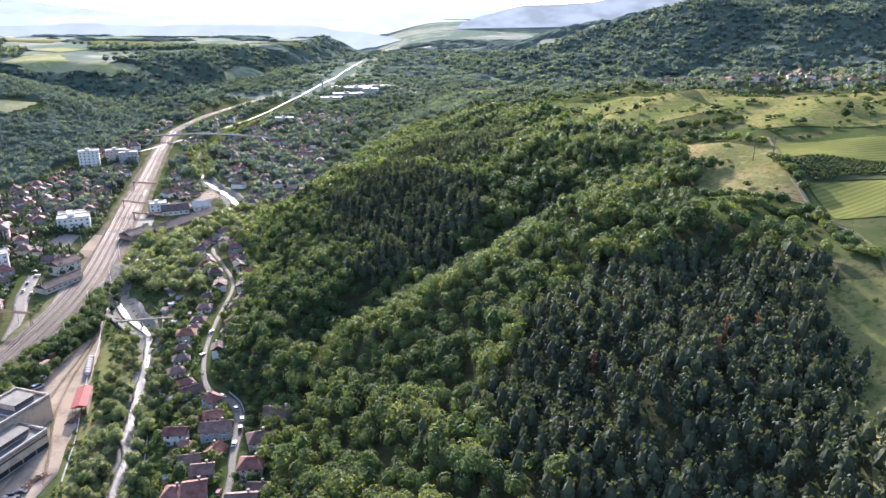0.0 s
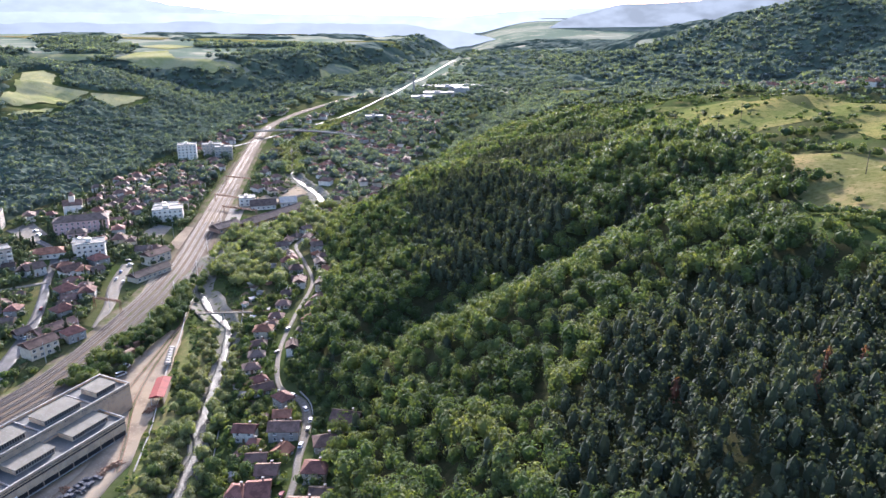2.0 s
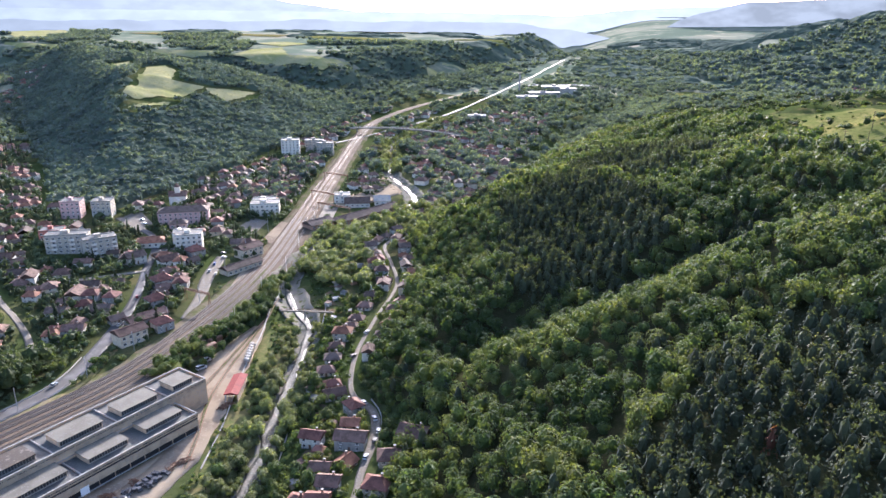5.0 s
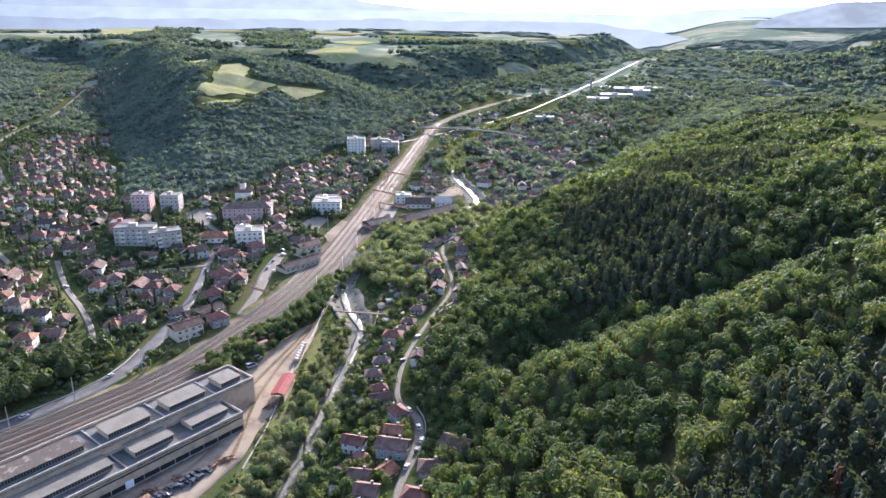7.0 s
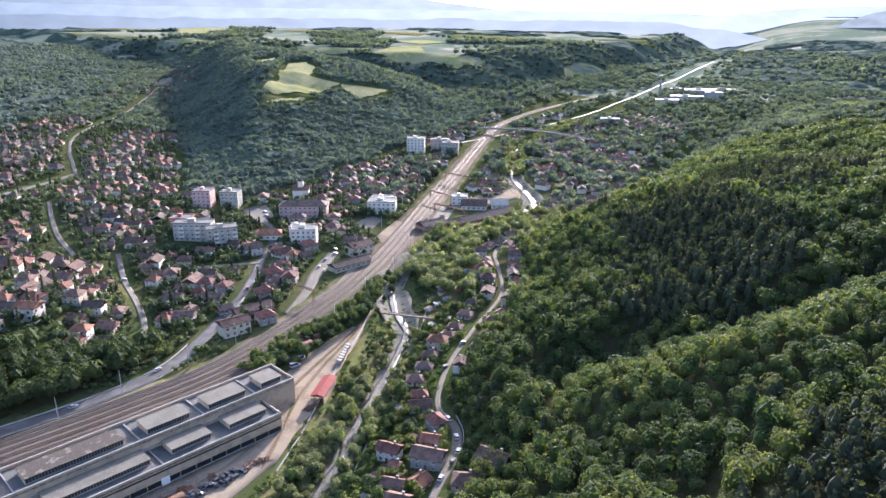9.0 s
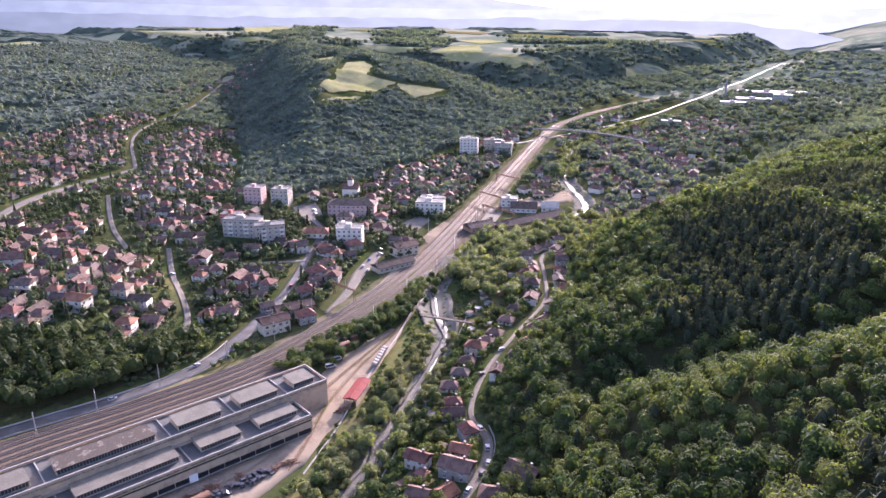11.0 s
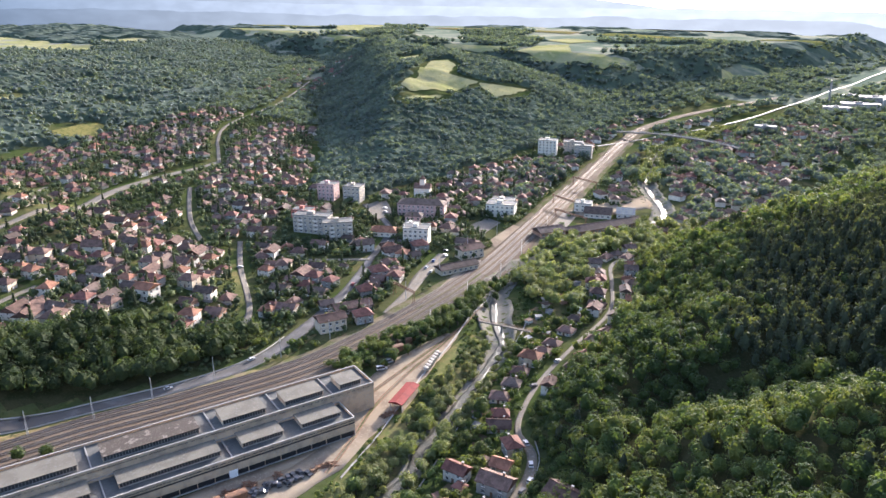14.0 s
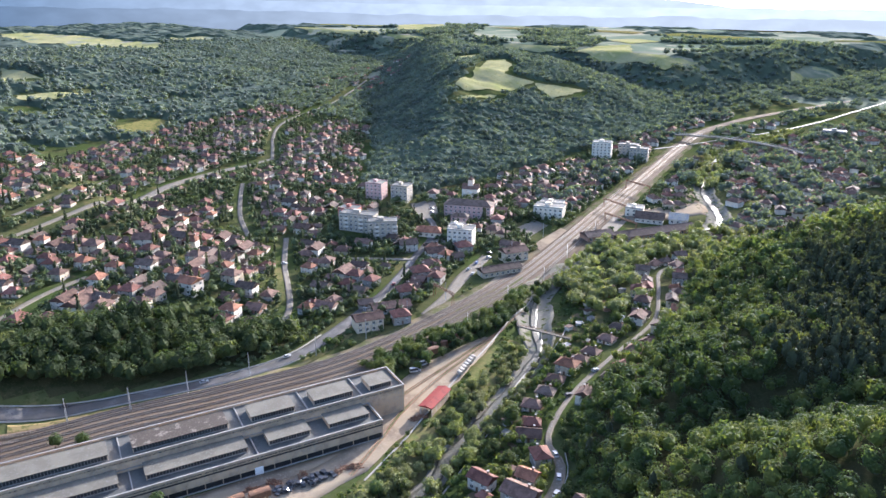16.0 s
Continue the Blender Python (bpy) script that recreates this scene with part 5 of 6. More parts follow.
village_house(-130, 366, 9, 8, 1, 1, 1, 1, 5)
village_house(-112, 372, 8, 8, 1, 1, 3, 0, 80)
village_house(-133, 404, 11, 7, 1, 3, 2, 0, 12)
village_house(-139, 416, 10, 9, 2, 1, 2, 1, 20)
village_house(-149, 429, 9, 9, 2, 0, 1, 1, 25)
village_house(-127, 434, 9, 8, 2, 1, 0, 1, 30)
village_house(-119, 418, 9, 8, 1, 2, 1, 0, 20)
village_house(-163, 459, 10, 8, 2, 3, 2, 0, 30)
village_house(-145, 470, 10, 8, 1, 0, 1, 1, 20)
village_house(-138, 456, 9, 8, 2, 3, 2, 0, 30)
village_house(-135, 445, 7, 6, 1, 2, 1, 1, 20)

# the gaps of the row are filled with smaller houses standing close to the road
road_ = smooth_line(EAST_ROAD, 4.0)
rd_, rs_ = sides(road_)
for i in range(3, len(road_) - 2, 2):
    for side, chance in ((1, 0.8), (-1, 0.4 if road_[i, 1] > 300 else 0.0)):
        hx, hy = road_[i, :2] + rs_[i] * side * rng.uniform(6.0, 7.5)
        if road_[i, 1] > 268 and rng.random() < chance and min(math.hypot(hx - a, hy - b) for a, b in HOUSES) > 8.5:
            st, rf, hp = int(rng.integers(1, 3)), int(rng.choice([1, 3, 3, 1, 0])), int(rng.integers(0, 2))
            tn = math.degrees(math.atan2(rd_[i, 1], rd_[i, 0]))
            house(rng.uniform(6, 8.5), rng.uniform(5.5, 6.5), st, rf, int(rng.integers(0, 4)), hp, ("two-storey " if st > 1 else "low ") + HOUSE_LABELS[rf], 2, hx, hy, float(height(hx, hy)) - 0.2, tn, "houses along the village road")
            HOUSES.append((hx, hy))

PROTO, FARP = [], []
sites = []


def building_free(x, y, r=11.0):
    """Keeps the town's small houses off the large buildings."""
    for bx, by, br in BIG:
        if math.hypot(x - bx, y - by) < br + r * 0.5:
            return False
    return True


BIG = [(-284, 428, 17), (-322, 478, 22), (-352, 518, 10), (-355, 727, 22), (-330, 745, 16), (-350, 396, 24), (-398, 460, 20), (-372, 410, 15), (-322, 430, 15), (-279, 525, 18), (-308, 248, 8), (-226, 297, 12),
       (-238, 325, 14), (-232, 412, 16), (-221, 575, 26), (-200, 585, 14), (-207, 545, 30), (-354, 467, 22), (-295, 419, 13), (-269, 491, 20), (-242, 480, 23), (-220, 392, 22)]


def in_town(x, y):
    edge = np.interp(y, RID_Y, RID_X) - 35
    right = np.interp(y, [140, 164, 204, 232, 262, 290, 320, 420, 600, 800, 900], [-328, -323, -311, -296, -264, -252, -222, -230, -282, -334, -358])
    return (x > edge) & (x < right) & ((west_slope(x, y) > 1.03) | (y < 480)) & ((y < 640) | (x > -480))


town = scatter(-930, -215, 140, 960, 13.2, lambda x, y: in_town(x, y) & free(x, y, 5.5) & ((x > -400) | (wob(x, y, 130, 4) > -0.3)), 0.3)
kinds = [(9, 8.5, 1, 0, 1, 1), (10, 9, 2, 1, 1, 1), (11, 8.5, 2, 3, 0, 0), (9.5, 9, 2, 0, 2, 1), (12, 9, 1, 3, 1, 0), (10, 9, 1, 1, 1, 1), (8.5, 8, 1, 1, 3, 0), (13, 9.5, 2, 1, 0, 0), (7, 6, 1, 3, 2, 0), (9, 8, 2, 2, 0, 1)]
spots_ = [(x, y, 24 + rng.normal(0, 7) + (90 if rng.random() < 0.3 else 0) + 10 * math.sin(x / 90)) for x, y in town if building_free(x, y)]
spots_.sort(key=lambda s: math.hypot(s[0] + 10, s[1] - 60))
FAR_SITES = [(x, y, t_, 1.0) for x, y, t_ in spots_[250:]]
for i, (x, y, turn_) in enumerate(spots_[:250]):
    pool = PROTO if i < 110 else FARP
    k = int(rng.integers(0, len(kinds)))
    have = [p for p in pool if p[0] == k]
    if have:
        put_house(have[0][1], x, y, turn_, rng.uniform(0.76, 0.96))
    else:
        spec = kinds[k]
        lab = ("two-storey " if spec[2] > 1 else "low ") + HOUSE_LABELS[spec[3]]
        pool.append((k, house(*spec, lab, 2 if i < 110 else 1, x, y, float(height(x, y)) + 0.2, turn_)))
        HOUSES.append((x, y))
for x, y, t_ in ((-250, 316, 62), (-244, 341, 62), (-251, 353, 62), (-259, 367, 60), (-268, 383, 60), (-277, 399, 60), (-264, 405, 60), (-271, 419, 60), (-222, 316, 62), (-300, 396, 62), (-291, 408, 62)):
    put_house(PROTO[int(rng.integers(0, len(PROTO)))][1], x, y, t_, rng.uniform(0.9, 1.1))
for x, y in scatter(-430, -335, 790, 1060, 14.5, lambda x, y: free(x, y, 6) & (west_slope(x, y) > 1.03) & (wob(x, y, 80, 5) > -0.5)):
    if building_free(x, y):
        FAR_SITES.append((x, y, rng.uniform(0, 180), 1.0))
for x, y in scatter(-330, -120, 560, 1060, 14.5, lambda x, y: free(x, y, 6) & (x < foot(y) - 6) & (wob(x, y, 80, 5) > -0.45)):
    if building_free(x, y):
        FAR_SITES.append((x, y, rng.uniform(0, 180), 1.0))
for x, y in scatter(240, 660, 640, 1000, 17, lambda x, y: wob(x, y, 120, 3) > -0.45):
    FAR_SITES.append((x, y, rng.uniform(0, 180), 1.1))
for x, y in scatter(-1010, -820, 760, 1040, 20, lambda x, y: free(x, y, 4) & (line_gap(x, y, STREETS[5]) < 60) & (wob(x, y, 60, 3) > -0.1)):
    FAR_SITES.append((x, y, rng.uniform(0, 180), 1.2))
# the far houses, joined: walls, tiled roofs and window openings
g = Geo()
for x, y, t_, s_ in FAR_SITES:
    w_, d_, st, rf, wl, hp = kinds[int(rng.integers(0, len(kinds)))]
    h = st * 2.3 + 0.2
    one = Geo()
    one.box(-w_ / 2, w_ / 2, -d_ / 2, d_ / 2, -1.5, h, wl)
    kf = len(one.f)
    gable_roof(one, w_, d_, h, d_ * 0.27, 0.6, d_ * 0.42)
    for i in range(kf, len(one.f)):
        one.m[i] = 4 + rf
    for sx in (-0.28, 0.28):
        for lv in range(st):
            one.box(sx * w_ - 0.6, sx * w_ + 0.6, -d_ / 2 - 0.06, -d_ / 2 + 0.05, 0.7 + lv * 2.3, 1.9 + lv * 2.3, 8)
    one.box(w_ * 0.18, w_ * 0.18 + 0.7, d_ * 0.1, d_ * 0.1 + 0.6, h, h + d_ * 0.24 + 0.9, 3)
    m = pose(x, y, float(height(x, y)) + 0.2, 0, 0, t_) @ Matrix.Scale(0.85 * s_, 4)
    kk = len(g.v)
    g.v += [tuple(m @ Vector(v)) for v in one.v]
    g.f += [tuple(kk + i for i in f) for f in one.f]
    g.m += one.m
    HOUSES.append((x, y))
tagged(part("far_houses", g, WALLS + ROOFS + [M["glass"]]), "far tiled houses of the town and villages", "houses", kind="stuff")


# ---- large buildings ----
BIG_WIN = window_mesh(1.6, 1.5)


def block(name, x, y, turn, w, d, storeys, wall, label, category="building", roof="flat", roof_mat=None, balcony=False, step=3.4, group=""):
    z = float(height(x, y))
    ob = thing(name, x, y, z, turn, label, category, group)
    h = storeys * 3.0 + 0.6
    g = Geo()
    g.box(-w / 2, w / 2, -d / 2, d / 2, -1.5, h)
    part("wall", g, wall, ob)
    g = Geo()
    if roof == "flat":
        g.box(-w / 2 - 0.2, w / 2 + 0.2, -d / 2 - 0.2, d / 2 + 0.2, h, h + 0.3)
        part("roof", g, roof_mat or M["hall_roof"], ob)
        for xa, xb, ya, yb in ((-w / 2 - 0.2, w / 2 + 0.2, -d / 2 - 0.2, -d / 2 + 0.1), (-w / 2 - 0.2, w / 2 + 0.2, d / 2 - 0.1, d / 2 + 0.2)):
            g = Geo()
            g.box(xa, xb, ya, yb, h + 0.3, h + 0.8)
            part("parapet", g, wall, ob)
        g = Geo()
        g.box(-w * 0.15, w * 0.05, -1.6, 1.6, h + 0.3, h + 2.4)
        part("stair_head", g, wall, ob)
    else:
        gable_roof(g, w, d, h, d * 0.2, 0.7, d * 0.4 if roof == "hip" else 0)
        part("roof", g, [roof_mat or ROOFS[1]] * 2, ob)
        if roof != "hip":
            g = Geo()
            for s in (-1, 1):
                g.face([(s * w / 2, -d / 2, h), (s * w / 2, d / 2, h), (s * w / 2, 0, h + d * 0.2)][::s])
            part("gable", g, wall, ob)
    n = max(2, int(w / step))
    nd = max(1, int(d / (step * 1.3)))
    for st in range(storeys):
        for k in range(n):
            o = part("window", BIG_WIN, None, ob)
            o.matrix_basis = pose(-w / 2 + w * (k + 0.5) / n, -d / 2, 0.95 + st * 3.0)
            if balcony and k % 3 == 1 and st:
                b = Geo()
                b.box(-1.6, 1.6, -1.2, 0, -0.15, 0.0)
                b.box(-1.6, 1.6, -1.2, -1.1, 0, 0.95)
                b.box(-1.6, -1.5, -1.1, 0, 0, 0.95)
                b.box(1.5, 1.6, -1.1, 0, 0, 0.95)
                o = part("balcony", b, M["white_wall"], ob)
                o.matrix_basis = pose(-w / 2 + w * (k + 0.5) / n, -d / 2, 0.1 + st * 3.0)
        for k in range(nd):
            o = part("window", BIG_WIN, None, ob)
            o.matrix_basis = pose(w / 2, -d / 2 + d * (k + 0.5) / nd, 0.95 + st * 3.0, 0, 0, 90)
    return ob


block("hotel", -281, 428, 30, 17, 12, 4, M["white_wall"], "bright white stepped block with balconies", "hotel", balcony=True)
block("hotel_wing", -294, 437, 30, 10, 10, 3, M["white_wall"], "lower white wing of the stepped block", "hotel", balcony=True)
block("school", -322, 482, 28, 36, 14, 3, M["pink"], "long pale pink three-storey public building", "public building", "hip", ROOFS[3])
block("school_wing", -313, 462, 28, 12, 9, 2, M["pink"], "low pink wing with a dark hipped roof", "public building", "hip", ROOFS[3])
block("apartment_block", -352, 398, 26, 26, 10, 4, M["block_wall"], "grey four-storey panel apartment block", "apartment block", balcony=True)
block("apartment_block", -329, 400, 48, 20, 10, 4, M["block_wall"], "grey four-storey panel apartment block", "apartment block", balcony=True)
block("red_block", -374, 408, 26, 14, 11, 3, material("red_brick_render", (0.36, 0.13, 0.1), 0.8, ((0.5, (0.28, 0.1, 0.08), 0.45, 0.6),)), "red rendered municipal building with a flat roof", "public building")
block("town_hall", -403, 460, 24, 14, 12, 4, M["pink"], "pale pink four-storey town block", "apartment block")
block("town_hall", -384, 470, 24, 14, 12, 4, M["block_wall"], "grey four-storey block with a flat roof", "apartment block")
block("restaurant", -312, 428, 30, 20, 12, 1, M["white_wall"], "low wide building with orange tiled roof", "public building", "hip", ROOFS[2])
block("apartment_tower", -359, 729, 22, 19, 11, 5, M["white_wall"], "pale slab-like apartment block", "apartment block")
block("apartment_tower", -326, 745, 22, 18, 11, 4, M["block_wall"], "tall grey apartment block", "apartment block")
block("apartment_tower", -342, 752, 22, 20, 10, 4, M["block_wall"], "grey apartment block between towers", "apartment block")
block("workshop", -276, 522, 24, 22, 13, 3, M["white_wall"], "white three-storey workshop building", "workshop")
block("workshop", -287, 540, 24, 18, 13, 2, M["white_wall"], "low white workshop building", "workshop")
block("station_house", -228, 299, 66, 14, 9, 2, WALLS[1], "two-storey house with brown roof beside the railway", "house", "gable", ROOFS[1])
block("row_house", -236, 322, 62, 20, 9, 1, WALLS[2], "long low house with brown tiled roof", "house", "gable", ROOFS[1])
block("station", -229, 405, 68, 26, 9, 1, WALLS[1], "long low station building with tiled roof", "station", "gable", ROOFS[3])
block("station", -238, 430, 68, 16, 10, 2, WALLS[1], "old station house with a steep tiled roof", "station", "gable", ROOFS[1])
block("villa", -309, 247, 20, 10, 9, 2, WALLS[0], "white villa with bright orange tiled roof", "house", "gable", ROOFS[2])
block("warehouse", -232, 572, 22, 13, 11, 2, M["white_wall"], "two-storey white warehouse office", "warehouse")
block("warehouse", -216, 566, 22, 20, 16, 1, WALLS[0], "low warehouse with a brown roof", "warehouse", "gable", ROOFS[3])
block("white_shed", -199, 578, 24, 13, 15, 1, M["white_wall"], "bright white sheet-metal shed", "shed", "gable", M["block_wall"])
block("long_shed", -201, 543, 65, 66, 13, 1, WALLS[3], "very long brown-roofed goods shed", "shed", "gable", material("brown_sheet_roof", (0.07, 0.052, 0.046), 0.85, ((0.3, (0.1, 0.075, 0.065), 0.45, 0.65),), spec=0.08))
block("goods_shed", -222, 503, 62, 20, 12, 1, WALLS[3], "dark-roofed goods shed beside the track", "shed", "gable", ROOFS[3])
for k, (x, y, w_, d_, st) in enumerate([(-180, 1195, 36, 20, 2), (-160, 1240, 50, 26, 2), (-150, 1300, 46, 30, 3), (-120, 1350, 60, 24, 2), (-190, 1330, 24, 20, 2), (-125, 1275, 26, 20, 3), (-214, 985, 24, 12, 3)]):
    block("factory", x, y, 12, w_, d_, st, WALLS[2], "far grey flat-roofed factory building", "factory", roof_mat=M["concrete"], step=8)

# church on the hill's foot
ch = thing("church", -352, 518, float(height(-352, 518)), 28, "small white church with a bell tower", "church")
ch.scale = (1.3, 1.3, 1.35)
g = Geo()
g.box(-5, 5, -3.5, 3.5, -2, 6)
g.box(-1.8, 1.8, -4.4, -3.4, 0, 4.2)
part("nave", g, M["white_wall"], ch)
g = Geo()
gable_roof(g, 10, 7, 6, 2.2, 0.4)
part("roof", g, [ROOFS[1]] * 2, ch)
g = Geo()
g.box(-1.6, 1.6, -1.6, 1.6, 6, 11)
tower = part("bell_tower", g, M["white_wall"], ch)
g = Geo()
g.rod((0, 0, 11), (0, 0, 13.4), 2.1, 0.05, 8)
part("spire", g, ROOFS[1], tower)

# far factory chimney
g = Geo()
g.rod((0, 0, -2), (0, 0, 34), 1.9, 1.2, 12)
g.rod((0, 0, 33), (0, 0, 34.6), 1.45, 1.45, 12)
st_ = thing("chimney_stack", -205, 1260, float(height(-205, 1260)), 0, "tall slender factory chimney", "chimney")
part("shaft", g, M["concrete"], st_)

# ---- overpass ----
ov = thing("overpass", 0, 0, 0, 0, "concrete road bridge over the railway", "bridge")
pts = np.array([(-372, 858, 12), (-340, 870, 15), (-300, 875, 16), (-255, 873, 15.5), (-215, 868, 13), (-190, 864, 9)], float)
for a, b in zip(pts[:-1], pts[1:]):
    g = Geo()
    d_ = (b - a)[:2] / np.linalg.norm((b - a)[:2])
    s_ = np.array([-d_[1], d_[0]]) * 3.4
    q = [(*(a[:2] - s_), a[2]), (*(b[:2] - s_), b[2]), (*(b[:2] + s_), b[2]), (*(a[:2] + s_), a[2])]
    g.face(q)
    g.face([(x, y, z - 1.2) for x, y, z in reversed(q)])
    for i in range(4):
        j = (i + 1) % 4
        g.face([(q[i][0], q[i][1], q[i][2] - 1.2), (q[j][0], q[j][1], q[j][2] - 1.2), q[j], q[i]])
    deck = part("deck", g, M["deck"], ov)
    g = Geo()
    g.rod((b[0], b[1], float(height(b[0], b[1])) - 1), (b[0], b[1], b[2] - 1.1), 0.9, 0.9, 8)
    part("pier", g, M["concrete"], ov)
    for side in (-1, 1):
        g = Geo()
        g.rod((*(a[:2] + s_ * side * 0.96), a[2] + 1), (*(b[:2] + s_ * side * 0.96), b[2] + 1), 0.12, 0.12, 5)
        part("railing", g, M["steel"], deck)

# ---- river walls, footbridge, pipe bridges ----
def low_wall(name, pts, thick, high, mat, label):
    line = smooth_line(pts, 4.0)
    d_, s_ = sides(line)
    zz = height(line[:, 0], line[:, 1])
    off = (-thick / 2, -thick / 2, thick / 2, thick / 2)
    X = np.column_stack([line[:, 0] + s_[:, 0] * o for o in off])
    Y = np.column_stack([line[:, 1] + s_[:, 1] * o for o in off])
    Z = np.column_stack([zz - 1.5, zz + high, zz + high, zz - 1.5])
    return tagged(new(name, grid_mesh(name, X, Y, Z, mat, False)), label, "wall")


low_wall("river_wall", [(-134, 216), (-141, 240), (-149, 262), (-160, 292), (-169, 322), (-180, 352), (-191, 385), (-202, 402)], 0.35, 1.0, M["concrete"], "pale concrete river wall beside the yard")
low_wall("river_wall", [(-108, 222), (-117, 250), (-131, 290), (-142, 325), (-148, 352), (-160, 380)], 0.35, 0.8, M["concrete"], "weathered garden wall along the river")
low_wall("retaining_wall", [(-76.5, 246), (-83, 264), (-91, 274)], 0.25, 0.8, M["concrete"], "pale roadside parapet wall at the bend")

# low parapets on both edges of the road above the railway
wr_ = smooth_line(WEST_ROAD[:7], 5.0)
wd_, ws_ = sides(wr_)
for o_ in (-4.0, 4.0):
    low_wall("road_parapet", [tuple(v) for v in (wr_[:, :2] + ws_ * o_)[::3]], 0.12, 0.6, M["concrete"], "low weathered parapet along the road")

fb = thing("footbridge", 0, 0, 0, 0, "narrow rusty footbridge with pipes over the river", "bridge")
A_, B_ = Vector((-172, 350, 3.8)), Vector((-144, 355, 4.2))
n_ = Vector((-(B_ - A_).y, (B_ - A_).x, 0)).normalized()
g = Geo()
q = [A_ - n_ * 0.9, B_ - n_ * 0.9, B_ + n_ * 0.9, A_ + n_ * 0.9]
g.face(q)
g.face([p - Vector((0, 0, 0.5)) for p in reversed(q)])
for i in range(4):
    g.face([q[i] - Vector((0, 0, 0.5)), q[(i + 1) % 4] - Vector((0, 0, 0.5)), q[(i + 1) % 4], q[i]])
part("deck", g, M["pale_road"], fb)
for s_ in (-1, 1):
    g = Geo()
    for hgt in (0.5, 1.05):
        g.rod(A_ + n_ * 0.85 * s_ + Vector((0, 0, hgt)), B_ + n_ * 0.85 * s_ + Vector((0, 0, hgt)), 0.05)
    for i in range(13):
        p = A_.lerp(B_, i / 12) + n_ * 0.85 * s_
        g.rod(p, p + Vector((0, 0, 1.05)), 0.04)
    part("railing", g, M["rust"], fb)
for f_ in (0.02, 0.45, 0.98):
    p = A_.lerp(B_, f_)
    g = Geo()
    g.rod(p - Vector((0, 0, 6)), p - Vector((0, 0, 0.4)), 0.6, 0.5, 8)
    part("pier", g, M["concrete"], fb)

for (ax, ay), (bx, by), zt in (((-234, 353), (-215, 349), 6.5), ((-240, 541), (-208, 533), 6.5), ((-262, 575), (-236, 566), 7), ((-280, 640), (-252, 633), 7)):
    gt = thing("signal_gantry", 0, 0, 0, 0, "rusty steel beam bridge beside the tracks", "gantry")
    z0 = float(height((ax + bx) / 2, (ay + by) / 2))
    g = Geo()
    a, b = Vector((ax, ay, z0 + zt)), Vector((bx, by, z0 + zt))
    for dz in (0, 0.9):
        for o in (-0.5, 0.5):
            g.rod(a + Vector((0, o, dz)), b + Vector((0, o, dz)), 0.16)
    for i in range(10):
        p, r_ = a.lerp(b, i / 10), a.lerp(b, (i + 1) / 10)
        g.rod(p + Vector((0, -0.5, 0)), r_ + Vector((0, -0.5, 0.9)), 0.09)
        g.rod(p + Vector((0, 0.5, 0)), r_ + Vector((0, 0.5, 0.9)), 0.09)
    part("beam", g, M["rust"], gt)
    for p in (a.lerp(b, 0.04), a.lerp(b, 0.96)):
        for o in (-0.5, 0.5):
            g = Geo()
            g.rod((p.x, p.y + o * 2, z0 - 0.5), (p.x, p.y + o, z0 + zt), 0.16)
            part("leg", g, M["rust"], gt)


# ---- poles ----
def mast(x, y, hgt, turn):
    ob = thing("catenary_mast", x, y, float(height(x, y)) + 0.2, turn, "pale slender lattice railway mast", "mast", "masts along the railway")
    for sx in (-1, 1):
        g = Geo()
        g.rod((sx * 0.35, 0, -0.3), (sx * 0.14, 0, hgt), 0.1, 0.07, 5)
        part("leg", g, M["steel"], ob)
    g = Geo()
    for i in range(8):
        w0, w1 = 0.35 - 0.21 * i / 8, 0.35 - 0.21 * (i + 1) / 8
        s = 1 if i % 2 else -1
        g.rod((-s * w0, 0, hgt * i / 8), (s * w1, 0, hgt * (i + 1) / 8), 0.05, None, 4)
    part("lattice", g, M["steel"], ob)
    return ob


m0 = mast(-248, 160, 10.5, -70)
for x, y in ((-238, 181), (-234, 204), (-229.5, 231), (-222, 262), (-219, 290), (-221, 320), (-224, 352), (-232, 392), (-241, 432), (-251, 480), (-268, 540), (-285, 600), (-304, 670), (-188, 330), (-196, 372), (-203, 415), (-214, 455), (-228, 510)):
    copy_thing(m0, pose(x, y, float(height(x, y)) + 0.2, 0, 0, -70 if x < -215 else 110))


def power_pole(x, y, hgt):
    ob = thing("power_pole", x, y, float(height(x, y)) - 0.3, 20, "wooden power pole with a crossarm", "power pole", "poles on the meadow")
    g = Geo()
    g.rod((0, 0, 0), (0, 0, hgt), 0.22, 0.14, 7)
    part("pole", g, M["bark"], ob)
    g = Geo()
    g.rod((-1.3, 0, hgt - 0.8), (1.3, 0, hgt - 0.8), 0.09)
    part("crossarm", g, M["bark"], ob)
    return ob


p0 = power_pole(156, 361, 12)
for x, y in ((163, 355), (126, 470), (118, 486), (105, 560), (140, 520)):
    copy_thing(p0, pose(x, y, float(height(x, y)) - 0.3, 0, 0, 20))


